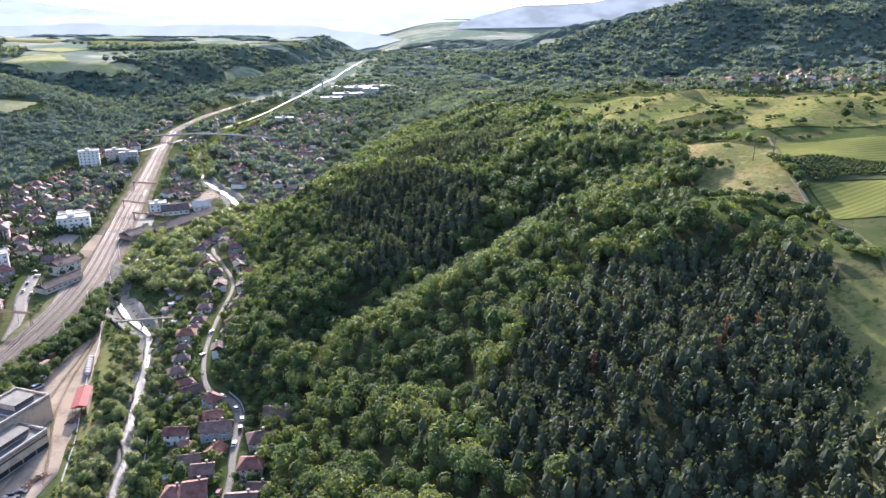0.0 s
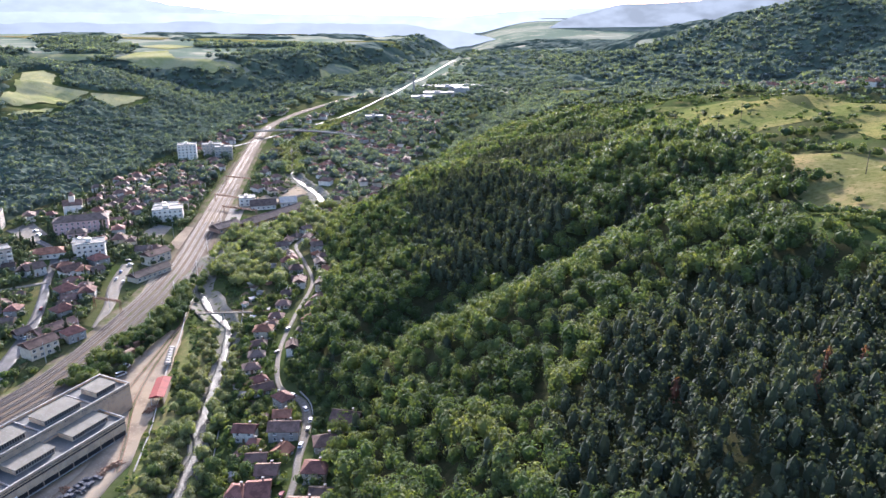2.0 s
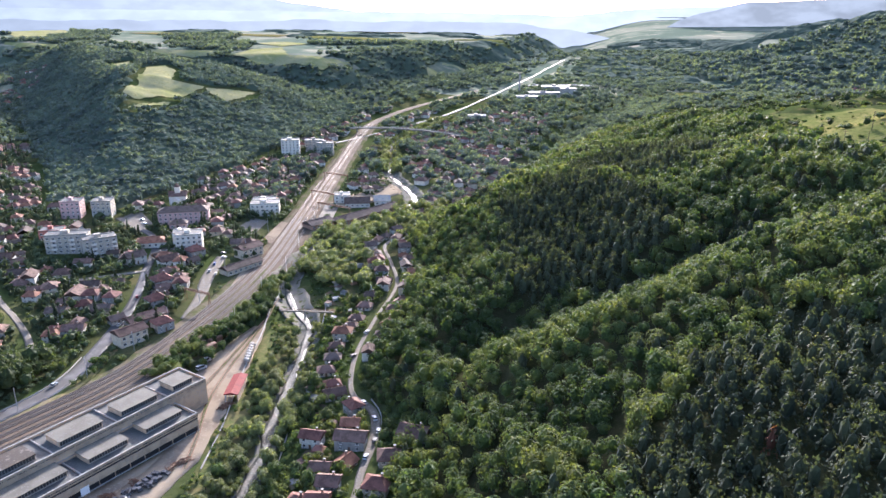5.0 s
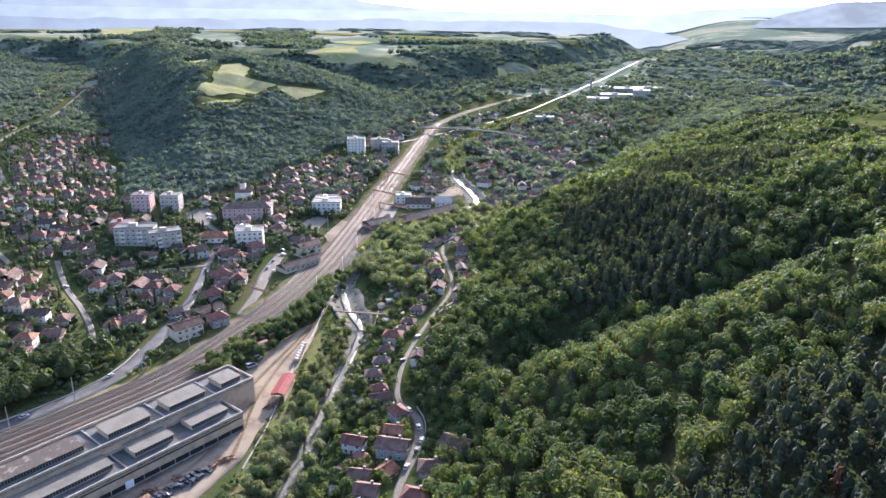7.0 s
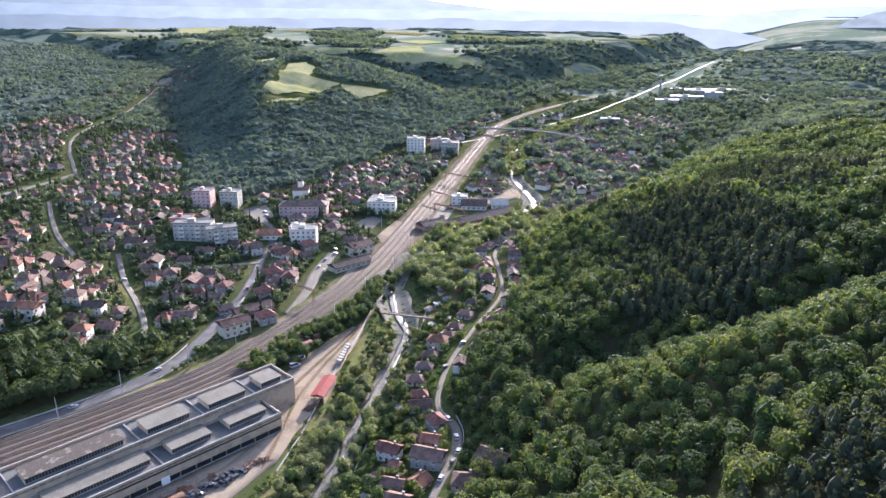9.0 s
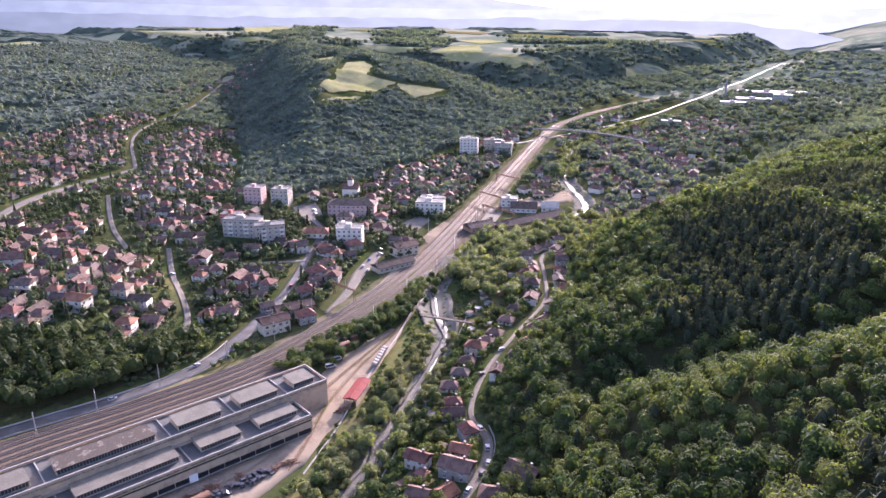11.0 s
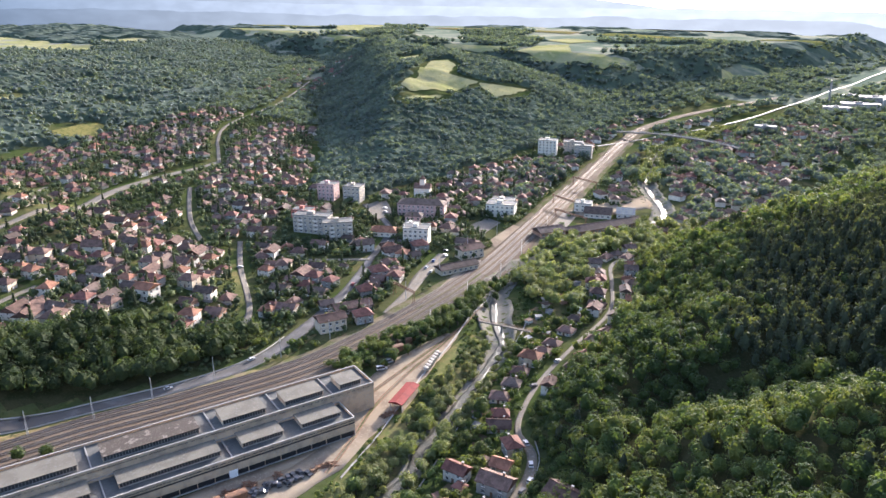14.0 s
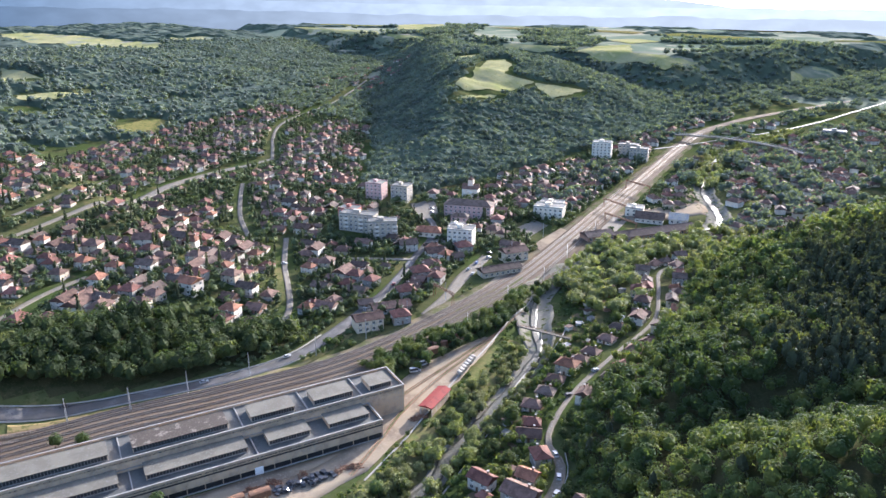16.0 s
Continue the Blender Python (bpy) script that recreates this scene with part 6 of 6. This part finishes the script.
# ---- cars ----
def car(x, y, turn, paint, label, van=False):
    ob = thing("van" if van else "car", x, y, float(height(x, y)) + 0.3, turn, label, "van" if van else "car")
    L_, W_ = (4.9, 1.85) if van else (3.6, 1.55)
    g = Geo()
    h1, h2 = (1.0, 2.0) if van else (0.75, 1.25)
    g.box(-L_ / 2, L_ / 2, -W_ / 2, W_ / 2, 0.28, h1)
    f0, f1 = (L_ * 0.3, L_ * 0.22) if van else (L_ * 0.24, L_ * 0.08)
    b0, b1 = (-L_ * 0.49, -L_ * 0.48) if van else (-L_ * 0.42, -L_ * 0.3)
    wt = W_ / 2 - 0.16
    top = [(b1, -wt, h2), (f1, -wt, h2), (f1, wt, h2), (b1, wt, h2)]
    low = [(b0, -W_ / 2 + 0.04, h1), (f0, -W_ / 2 + 0.04, h1), (f0, W_ / 2 - 0.04, h1), (b0, W_ / 2 - 0.04, h1)]
    g.face(top)
    part("body", g, paint, ob)
    g = Geo()
    for i in range(4):
        j = (i + 1) % 4
        g.face([low[i], low[j], top[j], top[i]])
    part("window_glass", g, M["glass"], ob)
    for sx in (-0.31, 0.31):
        for sy in (-1, 1):
            w = Geo()
            w.rod((sx * L_, sy * (W_ / 2 - 0.2), 0.33), (sx * L_, sy * (W_ / 2 + 0.01), 0.33), 0.33, 0.33, 10)
            tyre = part("wheel", w, M["tyre"], ob)
            w = Geo()
            w.rod((sx * L_, sy * (W_ / 2 - 0.1), 0.33), (sx * L_, sy * (W_ / 2 + 0.03), 0.33), 0.19, 0.19, 8)
            part("rim", w, M["steel"], tyre)
    return ob


CAR_WORDS = ["white", "silver", "dark blue", "red", "black", "light blue"]
for x, y, t_, c in ((-84.5, 261, 125, 1), (-80, 253, 105, 0), (-79, 246.5, 100, 4), (-78.5, 236, 96, 1), (-93, 271, 140, 0),
                    (-76, 207, 92, 3), (-113.5, 309, 75, 4), (-117, 335, 82, 1), (-258, 163, 65, 4), (-237, 213, 72, 1), (-231, 252, 85, 0), (-246, 313, 110, 1),
                    (-246, 396, 112, 1), (-239, 392, 112, 0), (-250, 408, 112, 2), (-262, 348, 118, 3), (-251, 421, 20, 0), (-256, 428, 20, 4), (-334, 322, 40, 0), (-352, 472, 20, 0), (-345, 465, 20, 1)):
    car(x, y, t_, PAINTS[c], CAR_WORDS[c] + " car parked or driving on the street")
for x, y, t_ in ((-177.5, 283, 60), (-179.5, 290, 68)):
    car(x, y, t_, PAINTS[0], "white van parked in the gravel yard", True)
# wrecked cars in the scrap yard
for k in range(20):
    x, y = -151 + rng.uniform(-2.2, 2.2) + 0.3 * k, 192 + k * 0.95 + rng.uniform(-1.0, 1.0)
    c = int(rng.choice([4, 4, 4, 4, 4, 4, 4, 4, 1, 4, 0, 4]))
    o = car(x, y, rng.uniform(0, 360), PAINTS[c], "scrapped " + CAR_WORDS[c] + " car in the depot yard")
    o["group"] = "scrapped cars"

# ---- goods wagons ----
def wagon(x, y, turn, paint, label):
    ob = thing("goods_wagon", x, y, float(height(x, y)) + 0.3, turn, label, "wagon", "wagons on the siding")
    g = Geo()
    g.box(-3.4, 3.4, -1.35, 1.35, 1.0, 3.3)
    part("body", g, paint, ob)
    g = Geo()
    for a, b in ((-1.42, -0.7), (-0.7, 0.7), (0.7, 1.42)):
        za, zb = (3.3, 3.6) if a < -1 else (3.6, 3.6) if a < 0 else (3.6, 3.3)
        g.face([(-3.5, a, za), (3.5, a, za), (3.5, b, zb), (-3.5, b, zb)])
    part("roof", g, paint, ob)
    g = Geo()
    g.box(-3.4, 3.4, -1.0, 1.0, 0.7, 1.0)
    part("frame", g, M["rust"], ob)
    for sx in (-2.2, 2.2):
        for sy in (-0.78, 0.78):
            w = Geo()
            w.rod((sx, sy - 0.07, 0.45), (sx, sy + 0.07, 0.45), 0.45, 0.45, 10)
            part("wheel", w, M["rust"], ob)
    return ob


w0 = wagon(-160.8, 294.5, -16, M["block_wall"], "short grey covered wagon in a row on a siding")
w0.scale = (0.36, 0.62, 0.6)
for k in range(1, 7):
    copy_thing(w0, pose(-160.8 - k * 0.95, 294.5 + k * 2.55, float(height(-162, 300)) + 0.3, 0, 0, -16))
for x, y, t_ in ((-184, 300, 72), (-186, 308, 70), (-187, 317, 75), (-152, 186, 75), (-155, 178, 80)):
    o = wagon(x, y, t_, M["rust"], "rusty brown goods wagon standing beside bushes")
for k in range(12):
    x, y = -183 + rng.uniform(-2, 2) - 0.2 * k, 296 + k * 2.2
    g = Geo()
    a = rng.uniform(0, 0.5) + 1.2
    g.rod((-3 * math.cos(a), -3 * math.sin(a), 0.4), (3 * math.cos(a), 3 * math.sin(a), 0.6), 0.25)
    o = part("steel_beam", g, M["rust"])
    o.matrix_basis = pose(x, y, float(height(x, y)) + 0.1 + (k % 3) * 0.3)
    tagged(o, "rusty steel beam lying in a heap", "scrap", "scrap beams")

# red-roofed shed
sh = thing("open_shed", -150.8, 268.5, float(height(-151, 268)) + 0.2, 107, "open shed with a bright red sheet roof", "shed")
g = Geo()
gable_roof(g, 17, 5.4, 4.0, 0.7, 0.4)
part("roof", g, [M["red_sheet"]] * 2, sh)
for sx in (-8, -4, 0, 4, 8):
    for sy in (-2.5, 2.5):
        g = Geo()
        g.box(sx - 0.12, sx + 0.12, sy - 0.12, sy + 0.12, -0.5, 4)
        part("post", g, M["steel"], sh)
g = Geo()
g.box(-8.2, 8.2, -2.6, -2.4, 0, 3.2)
part("back_wall", g, M["hall_wall"], sh)
g = Geo()
for k in range(60):
    a, u, w_ = rng.uniform(0, 6.28), rng.uniform(-3.6, 3.6), rng.uniform(-1.3, 1.3)
    zz_ = 0.1 + 1.2 * max(0.0, 1 - (u / 4) ** 2 - (w_ / 1.6) ** 2)
    g.rod((u - math.cos(a), w_ - math.sin(a) * 0.6, zz_ * 0.5), (u + math.cos(a), w_ + math.sin(a) * 0.6, zz_ + 0.1), rng.uniform(0.12, 0.3), None, 5)
o = part("scrap_pile", g, M["rust"])
o.matrix_basis = pose(-149, 257, float(height(-149, 257)) + 0.2, 0, 0, 70)
tagged(o, "heap of dark scrap beside the shed", "scrap", kind="stuff")

for hx_, hy_ in ((-145, 214), (-143, 219), (-152, 203), (-156, 194), (-158, 187)):
    g = Geo()
    for k in range(34):
        a, u, w_ = rng.uniform(0, 6.28), rng.uniform(-2.6, 2.6), rng.uniform(-1.4, 1.4)
        zz_ = 0.1 + 1.0 * max(0.0, 1 - (u / 3) ** 2 - (w_ / 1.6) ** 2)
        g.rod((u - math.cos(a), w_ - math.sin(a) * 0.7, zz_ * 0.5), (u + math.cos(a), w_ + math.sin(a) * 0.7, zz_ + 0.1), rng.uniform(0.08, 0.22), None, 5)
    o = part("scrap_heap", g, M["rust"])
    o.matrix_basis = pose(hx_, hy_, float(height(hx_, hy_)) + 0.2, 0, 0, rng.uniform(0, 180))
    tagged(o, "low dark heap of scrap metal in the yard", "scrap", "scrap heaps", kind="stuff")

# greenhouse that mirrors the sun
gh_ = thing("greenhouse", -140, 393, float(height(-140, 393)), 15, "small greenhouse with pale plastic roof", "greenhouse")
g = Geo()
gable_roof(g, 6, 4, 1.6, 1.0, 0.1)
part("roof", g, [material("glossy_greenhouse_sheet", (0.7, 0.72, 0.72), 0.15, spec=1.0)] * 2, gh_)
g = Geo()
g.box(-3, 3, -2, 2, -0.5, 1.6)
part("wall", g, M["white_paint"], gh_)
for k in range(30):
    y = 215 + k * 7.5 + rng.uniform(-3, 3)
    rx = np.interp(y, RIV_Y, RIV_X)
    ex = np.interp(y, [p[1] for p in EAST_ROAD], [p[0] for p in EAST_ROAD])
    x = rx + (ex - rx) * rng.uniform(0.35, 0.7)
    if min(math.hypot(x - a, y - b) for a, b in HOUSES) < 8:
        continue
    o = thing("garden_shed", x, y, float(height(x, y)), rng.uniform(0, 90), "small garden shed with a sheet roof", "shed", "garden sheds")
    g = Geo()
    g.box(-1.6, 1.6, -1.3, 1.3, -0.5, 2.1)
    part("wall", g, WALLS[int(rng.integers(0, 4))], o)
    g = Geo()
    g.box(-1.9, 1.9, -1.6, 1.6, 2.1, 2.25)
    part("roof", g, M["concrete"] if k % 3 == 0 else M["hall_roof"] if k % 3 == 1 else ROOFS[1], o)

# ---- single trees ----
def tree(kind, mat, hgt, rad, label, category="tree", group="trees of the valley"):
    ob = thing("tree", 0, 0, 0, 0, label, category, group)
    g = Geo()
    g.rod((0, 0, -0.5), (0.1, 0.05, hgt * 0.45), 0.035 * hgt, 0.018 * hgt, 7)
    for k in range(4):
        a = k * 1.7
        g.rod((0.05, 0, hgt * (0.22 + 0.05 * k)), (math.cos(a) * rad * 0.55, math.sin(a) * rad * 0.55, hgt * (0.5 + 0.04 * k)), 0.012 * hgt, 0.004 * hgt, 5)
    part("trunk", g, M["bark"], ob)
    if kind == "round":
        # several uneven heads make one crown
        a_ = np.arange(4) * 1.57 + rng.uniform(0, 1, 4)
        off = np.column_stack([np.cos(a_) * rad * 0.42, np.sin(a_) * rad * 0.42, rng.uniform(-0.05, 0.12, 4) * hgt])
        off[0] = (0, 0, 0.16 * hgt)
        v, t, nc = crown_cloud(off, hgt * rng.uniform(0.75, 0.95, 4), rad * rng.uniform(0.5, 0.72, 4), kind, 76, 0.42, 1)
    else:
        v, t, nc = crown_cloud(np.zeros((1, 3)), np.array([hgt]), np.array([rad]), kind, 240, 0.46, 2)
    part("crown", tri_mesh("crown", v, t, [mat]), None, ob)
    return ob


TREES = [("round", M["leaf"], 9, 3.8, "bushy green broadleaf tree"), ("round", M["leaf_willow"], 8, 3.6, "silvery green willow beside the river"), ("round", M["leaf_willow"], 6, 3.0, "low silvery willow bush"),
         ("round", M["leaf_dark"], 8, 3.4, "dark green garden tree"), ("cone", M["pine"], 11, 2.2, "slim dark conifer between houses"), ("round", M["leaf"], 5, 2.4, "small fruit tree in a garden")]
TP = {}


def put_tree(k, x, y, s):
    m = pose(x, y, float(height(x, y)), 0, 0, rng.uniform(0, 360)) @ Matrix.Diagonal((s * rng.uniform(0.9, 1.15), s * rng.uniform(0.9, 1.15), s, 1))
    if k in TP:
        return copy_thing(TP[k], m)
    TP[k] = tree(*TREES[k])
    TP[k].matrix_basis = m
    return TP[k]


HN = np.array(HOUSES)


def clear_of_houses(x, y, r):
    return np.min(np.hypot(HN[:, 0] - x, HN[:, 1] - y)) > r


rx_ = lambda y: np.interp(y, RIV_Y, RIV_X)
for x, y in scatter(-165, -90, 190, 345, 6.5, lambda x, y: (x - rx_(y) > -13) & (x - rx_(y) < -4) & (wob(x, y, 40, 2) > -0.5 + 0.9 * ss(270, 330, y))):
    put_tree(int(rng.choice([1, 1, 2, 2, 0])), x, y, rng.uniform(0.7, 1.05))
for x, y in scatter(-150, -90, 185, 335, 4.6, lambda x, y: (np.abs(x - rx_(y)) > 3.2) & (np.abs(x - rx_(y)) < 8.5)):
    if rng.random() < (0.85 if y < 290 else 0.35):
        put_tree(int(rng.choice([1, 1, 2])), x, y, rng.uniform(0.7, 1.1) if y < 290 else rng.uniform(0.5, 0.8))
for x, y in scatter(-215, -165, 272, 420, 6.0, lambda x, y: (x - np.interp(y, [272, 300, 348, 420], [-188, -187, -189, -198]) > -5) & (x - np.interp(y, [272, 300, 348, 420], [-182, -178, -182, -196]) < 3)):
    put_tree(int(rng.choice([0, 3])), x, y, rng.uniform(0.6, 1.0))
hb = scatter(-215, -165, 272, 432, 3.2, lambda x, y: (x > np.interp(y, [272, 314, 340, 362, 430], [-200, -198, -193, -195, -208])) & (x < np.interp(y, [272, 296, 325, 342, 383, 430], [-181, -185, -185, -180, -187, -201])) & (line_gap(x, y, RIVER) > 7), 0.5)
forest("railway_hedge", hb, rng.uniform(3, 6.5, len(hb)), rng.uniform(1.5, 2.7, len(hb)), "round", M["leaf"], 110, 0.34, "thick green hedge of bushes between yard and railway")
count = 0
for x, y in scatter(-140, -58, 190, 400, 7.2, lambda x, y: (x - rx_(y) > 8) & (x < foot(y) + 2) & free(x, y, 1.0)):
    if clear_of_houses(x, y, 7.5) and count < 170 and rng.random() < 0.72:
        put_tree(int(rng.choice([0, 0, 3, 5, 5, 5])), x, y, rng.uniform(0.6, 1.05))
        count += 1
for x, y in ((-186, 135), (-178, 146), (-198, 150), (-211, 172), (-226, 158), (-232, 150), (-166, 150), (-170, 160), (-160, 165)):
    put_tree(0, x, y, rng.uniform(0.7, 1.0))

# bushes on the slip between road and railway
slip = scatter(-262, -215, 255, 420, 4.2, lambda x, y: free(x, y, 1.0) & (line_gap(x, y, WEST_ROAD) < 40), 0.5)
slip = slip[[clear_of_houses(x, y, 6) and building_free(x, y, 1) for x, y in slip]]
slip = slip[rng.random(len(slip)) < 0.6]
forest("roadside_bushes", slip, rng.uniform(1.2, 5, len(slip)), rng.uniform(1.0, 2.4, len(slip)), "round", M["leaf"], 50, 0.45, "bushes and small trees between road and railway")

# trees between the town's houses, gardens and river woods: uncounted
tt = scatter(-930, -215, 140, 960, 5.0, lambda x, y: in_town(x, y) & free(x, y, 1.0), 0.45)
keep_ = np.array([clear_of_houses(x, y, 5.4) and building_free(x, y, -12) for x, y in tt]) & (rng.random(len(tt)) < 0.8)
tt = tt[keep_]
dark_ = rng.random(len(tt)) < 0.12
forest("town_trees", tt[~dark_], rng.uniform(2.5, 7.5, (~dark_).sum()), rng.uniform(1.6, 3.4, (~dark_).sum()), "round", M["leaf_town"], 16, 0.72, "garden and street trees between the houses")
forest("town_conifers", tt[dark_], rng.uniform(7, 13, dark_.sum()), rng.uniform(1.5, 2.6, dark_.sum()), "cone", M["pine"], 46, 0.7, "dark conifers between the houses")
rw = scatter(-215, -100, 395, 580, 6.4, lambda x, y: free(x, y, 2.5) & (x > np.interp(y, [395, 470, 560], [-198, -214, -188])) & (x < foot(y) + 3) & (wob(x, y, 45, 3) > -0.35), 0.45)
rw = rw[[clear_of_houses(x, y, 7) and building_free(x, y, 3) for x, y in rw]]
forest("riverside_trees", rw, rng.uniform(5, 10, len(rw)), rng.uniform(3, 4.8, len(rw)), "round", M["leaf_willow"], 90, 0.65, "pale green trees along the river and gardens", level=2)
rb = scatter(-300, -150, 412, 1000, 4.6, lambda x, y: (np.abs(x - rx_(y)) > 2.6) & (np.abs(x - rx_(y)) < 11) & ((y < 565) | (y > 690)) & (line_gap(x, y, RAIL) > 15) & (line_gap(x, y, [(-232, 540), (-210, 600)]) > 18), 0.5)
rb = rb[[building_free(x, y, 3) for x, y in rb]]
forest("riverside_trees", rb, rng.uniform(4.5, 9, len(rb)), rng.uniform(2.4, 4.0, len(rb)), "round", M["leaf_willow"], 50, 0.6, "pale green trees closing over the river")
sc = scatter(-195, -60, 185, 420, 3.4, lambda x, y: (free(x, y, 0.5)) & (line_gap(x, y, RAIL) > 16) & (x - rx_(y) > -20) & (x < foot(y) + 4) & (wob(x, y, 26, 4) > -0.2), 0.5)
sc = sc[[clear_of_houses(x, y, 6) for x, y in sc]]
forest("garden_shrubs", sc, rng.uniform(0.8, 2.4, len(sc)), rng.uniform(0.7, 1.6, len(sc)), "round", M["leaf"], 26, 0.42, "low shrubs, vines and crops in gardens")

# garden growth between the near houses
gd = scatter(-352, -212, 225, 780, 3.8, lambda x, y: free(x, y, 0.4) & (x > np.interp(y, [225, 290, 320], [-345, -300, -352])) & (wob(x, y, 30, 4) > -0.55), 0.5)
gd = gd[[clear_of_houses(x, y, 4.6) and building_free(x, y, -12) for x, y in gd]]
forest("garden_growth", gd, rng.uniform(0.9, 3.6, len(gd)), rng.uniform(0.9, 2.0, len(gd)), "round", M["leaf_town"], 12, 0.66, "shrubs and small trees in the town gardens")

# willows and thicket along the stream
def thicket(x, y):
    o = x - rx_(y)
    return ((o > -15) & (o < -2.6) | (o > 2.6) & (o < 9)) & (y < 345)


th = scatter(-175, -85, 150, 345, 3.3, lambda x, y: thicket(x, y) & (wob(x, y, 31, 6) + 0.5 * wob(x, y, 12, 1) > -0.25 + 0.3 * ss(290, 340, y)), 0.5)
big_t = np.clip(1 + 0.5 * wob(th[:, 0], th[:, 1], 24, 3), 0.4, 1.6)
forest("riverside_thicket", th, rng.uniform(2, 5, len(th)) * big_t, rng.uniform(1.2, 2.3, len(th)) * np.sqrt(big_t), "round", M["leaf_willow"], 100, 0.33, "olive willow thicket on the stony river banks")
gt_ = scatter(-140, -58, 185, 440, 4.4, lambda x, y: (x - rx_(y) > 9) & (x < foot(y) + 6) & free(x, y, 0.6) & (wob(x, y, 33, 8) > -0.25), 0.5)
gt_ = gt_[[clear_of_houses(x, y, 4.6) for x, y in gt_]]
forest("garden_trees", gt_, rng.uniform(2.5, 6, len(gt_)), rng.uniform(1.3, 2.6, len(gt_)), "round", M["leaf"], 50, 0.42, "fruit trees and vines in the village gardens")
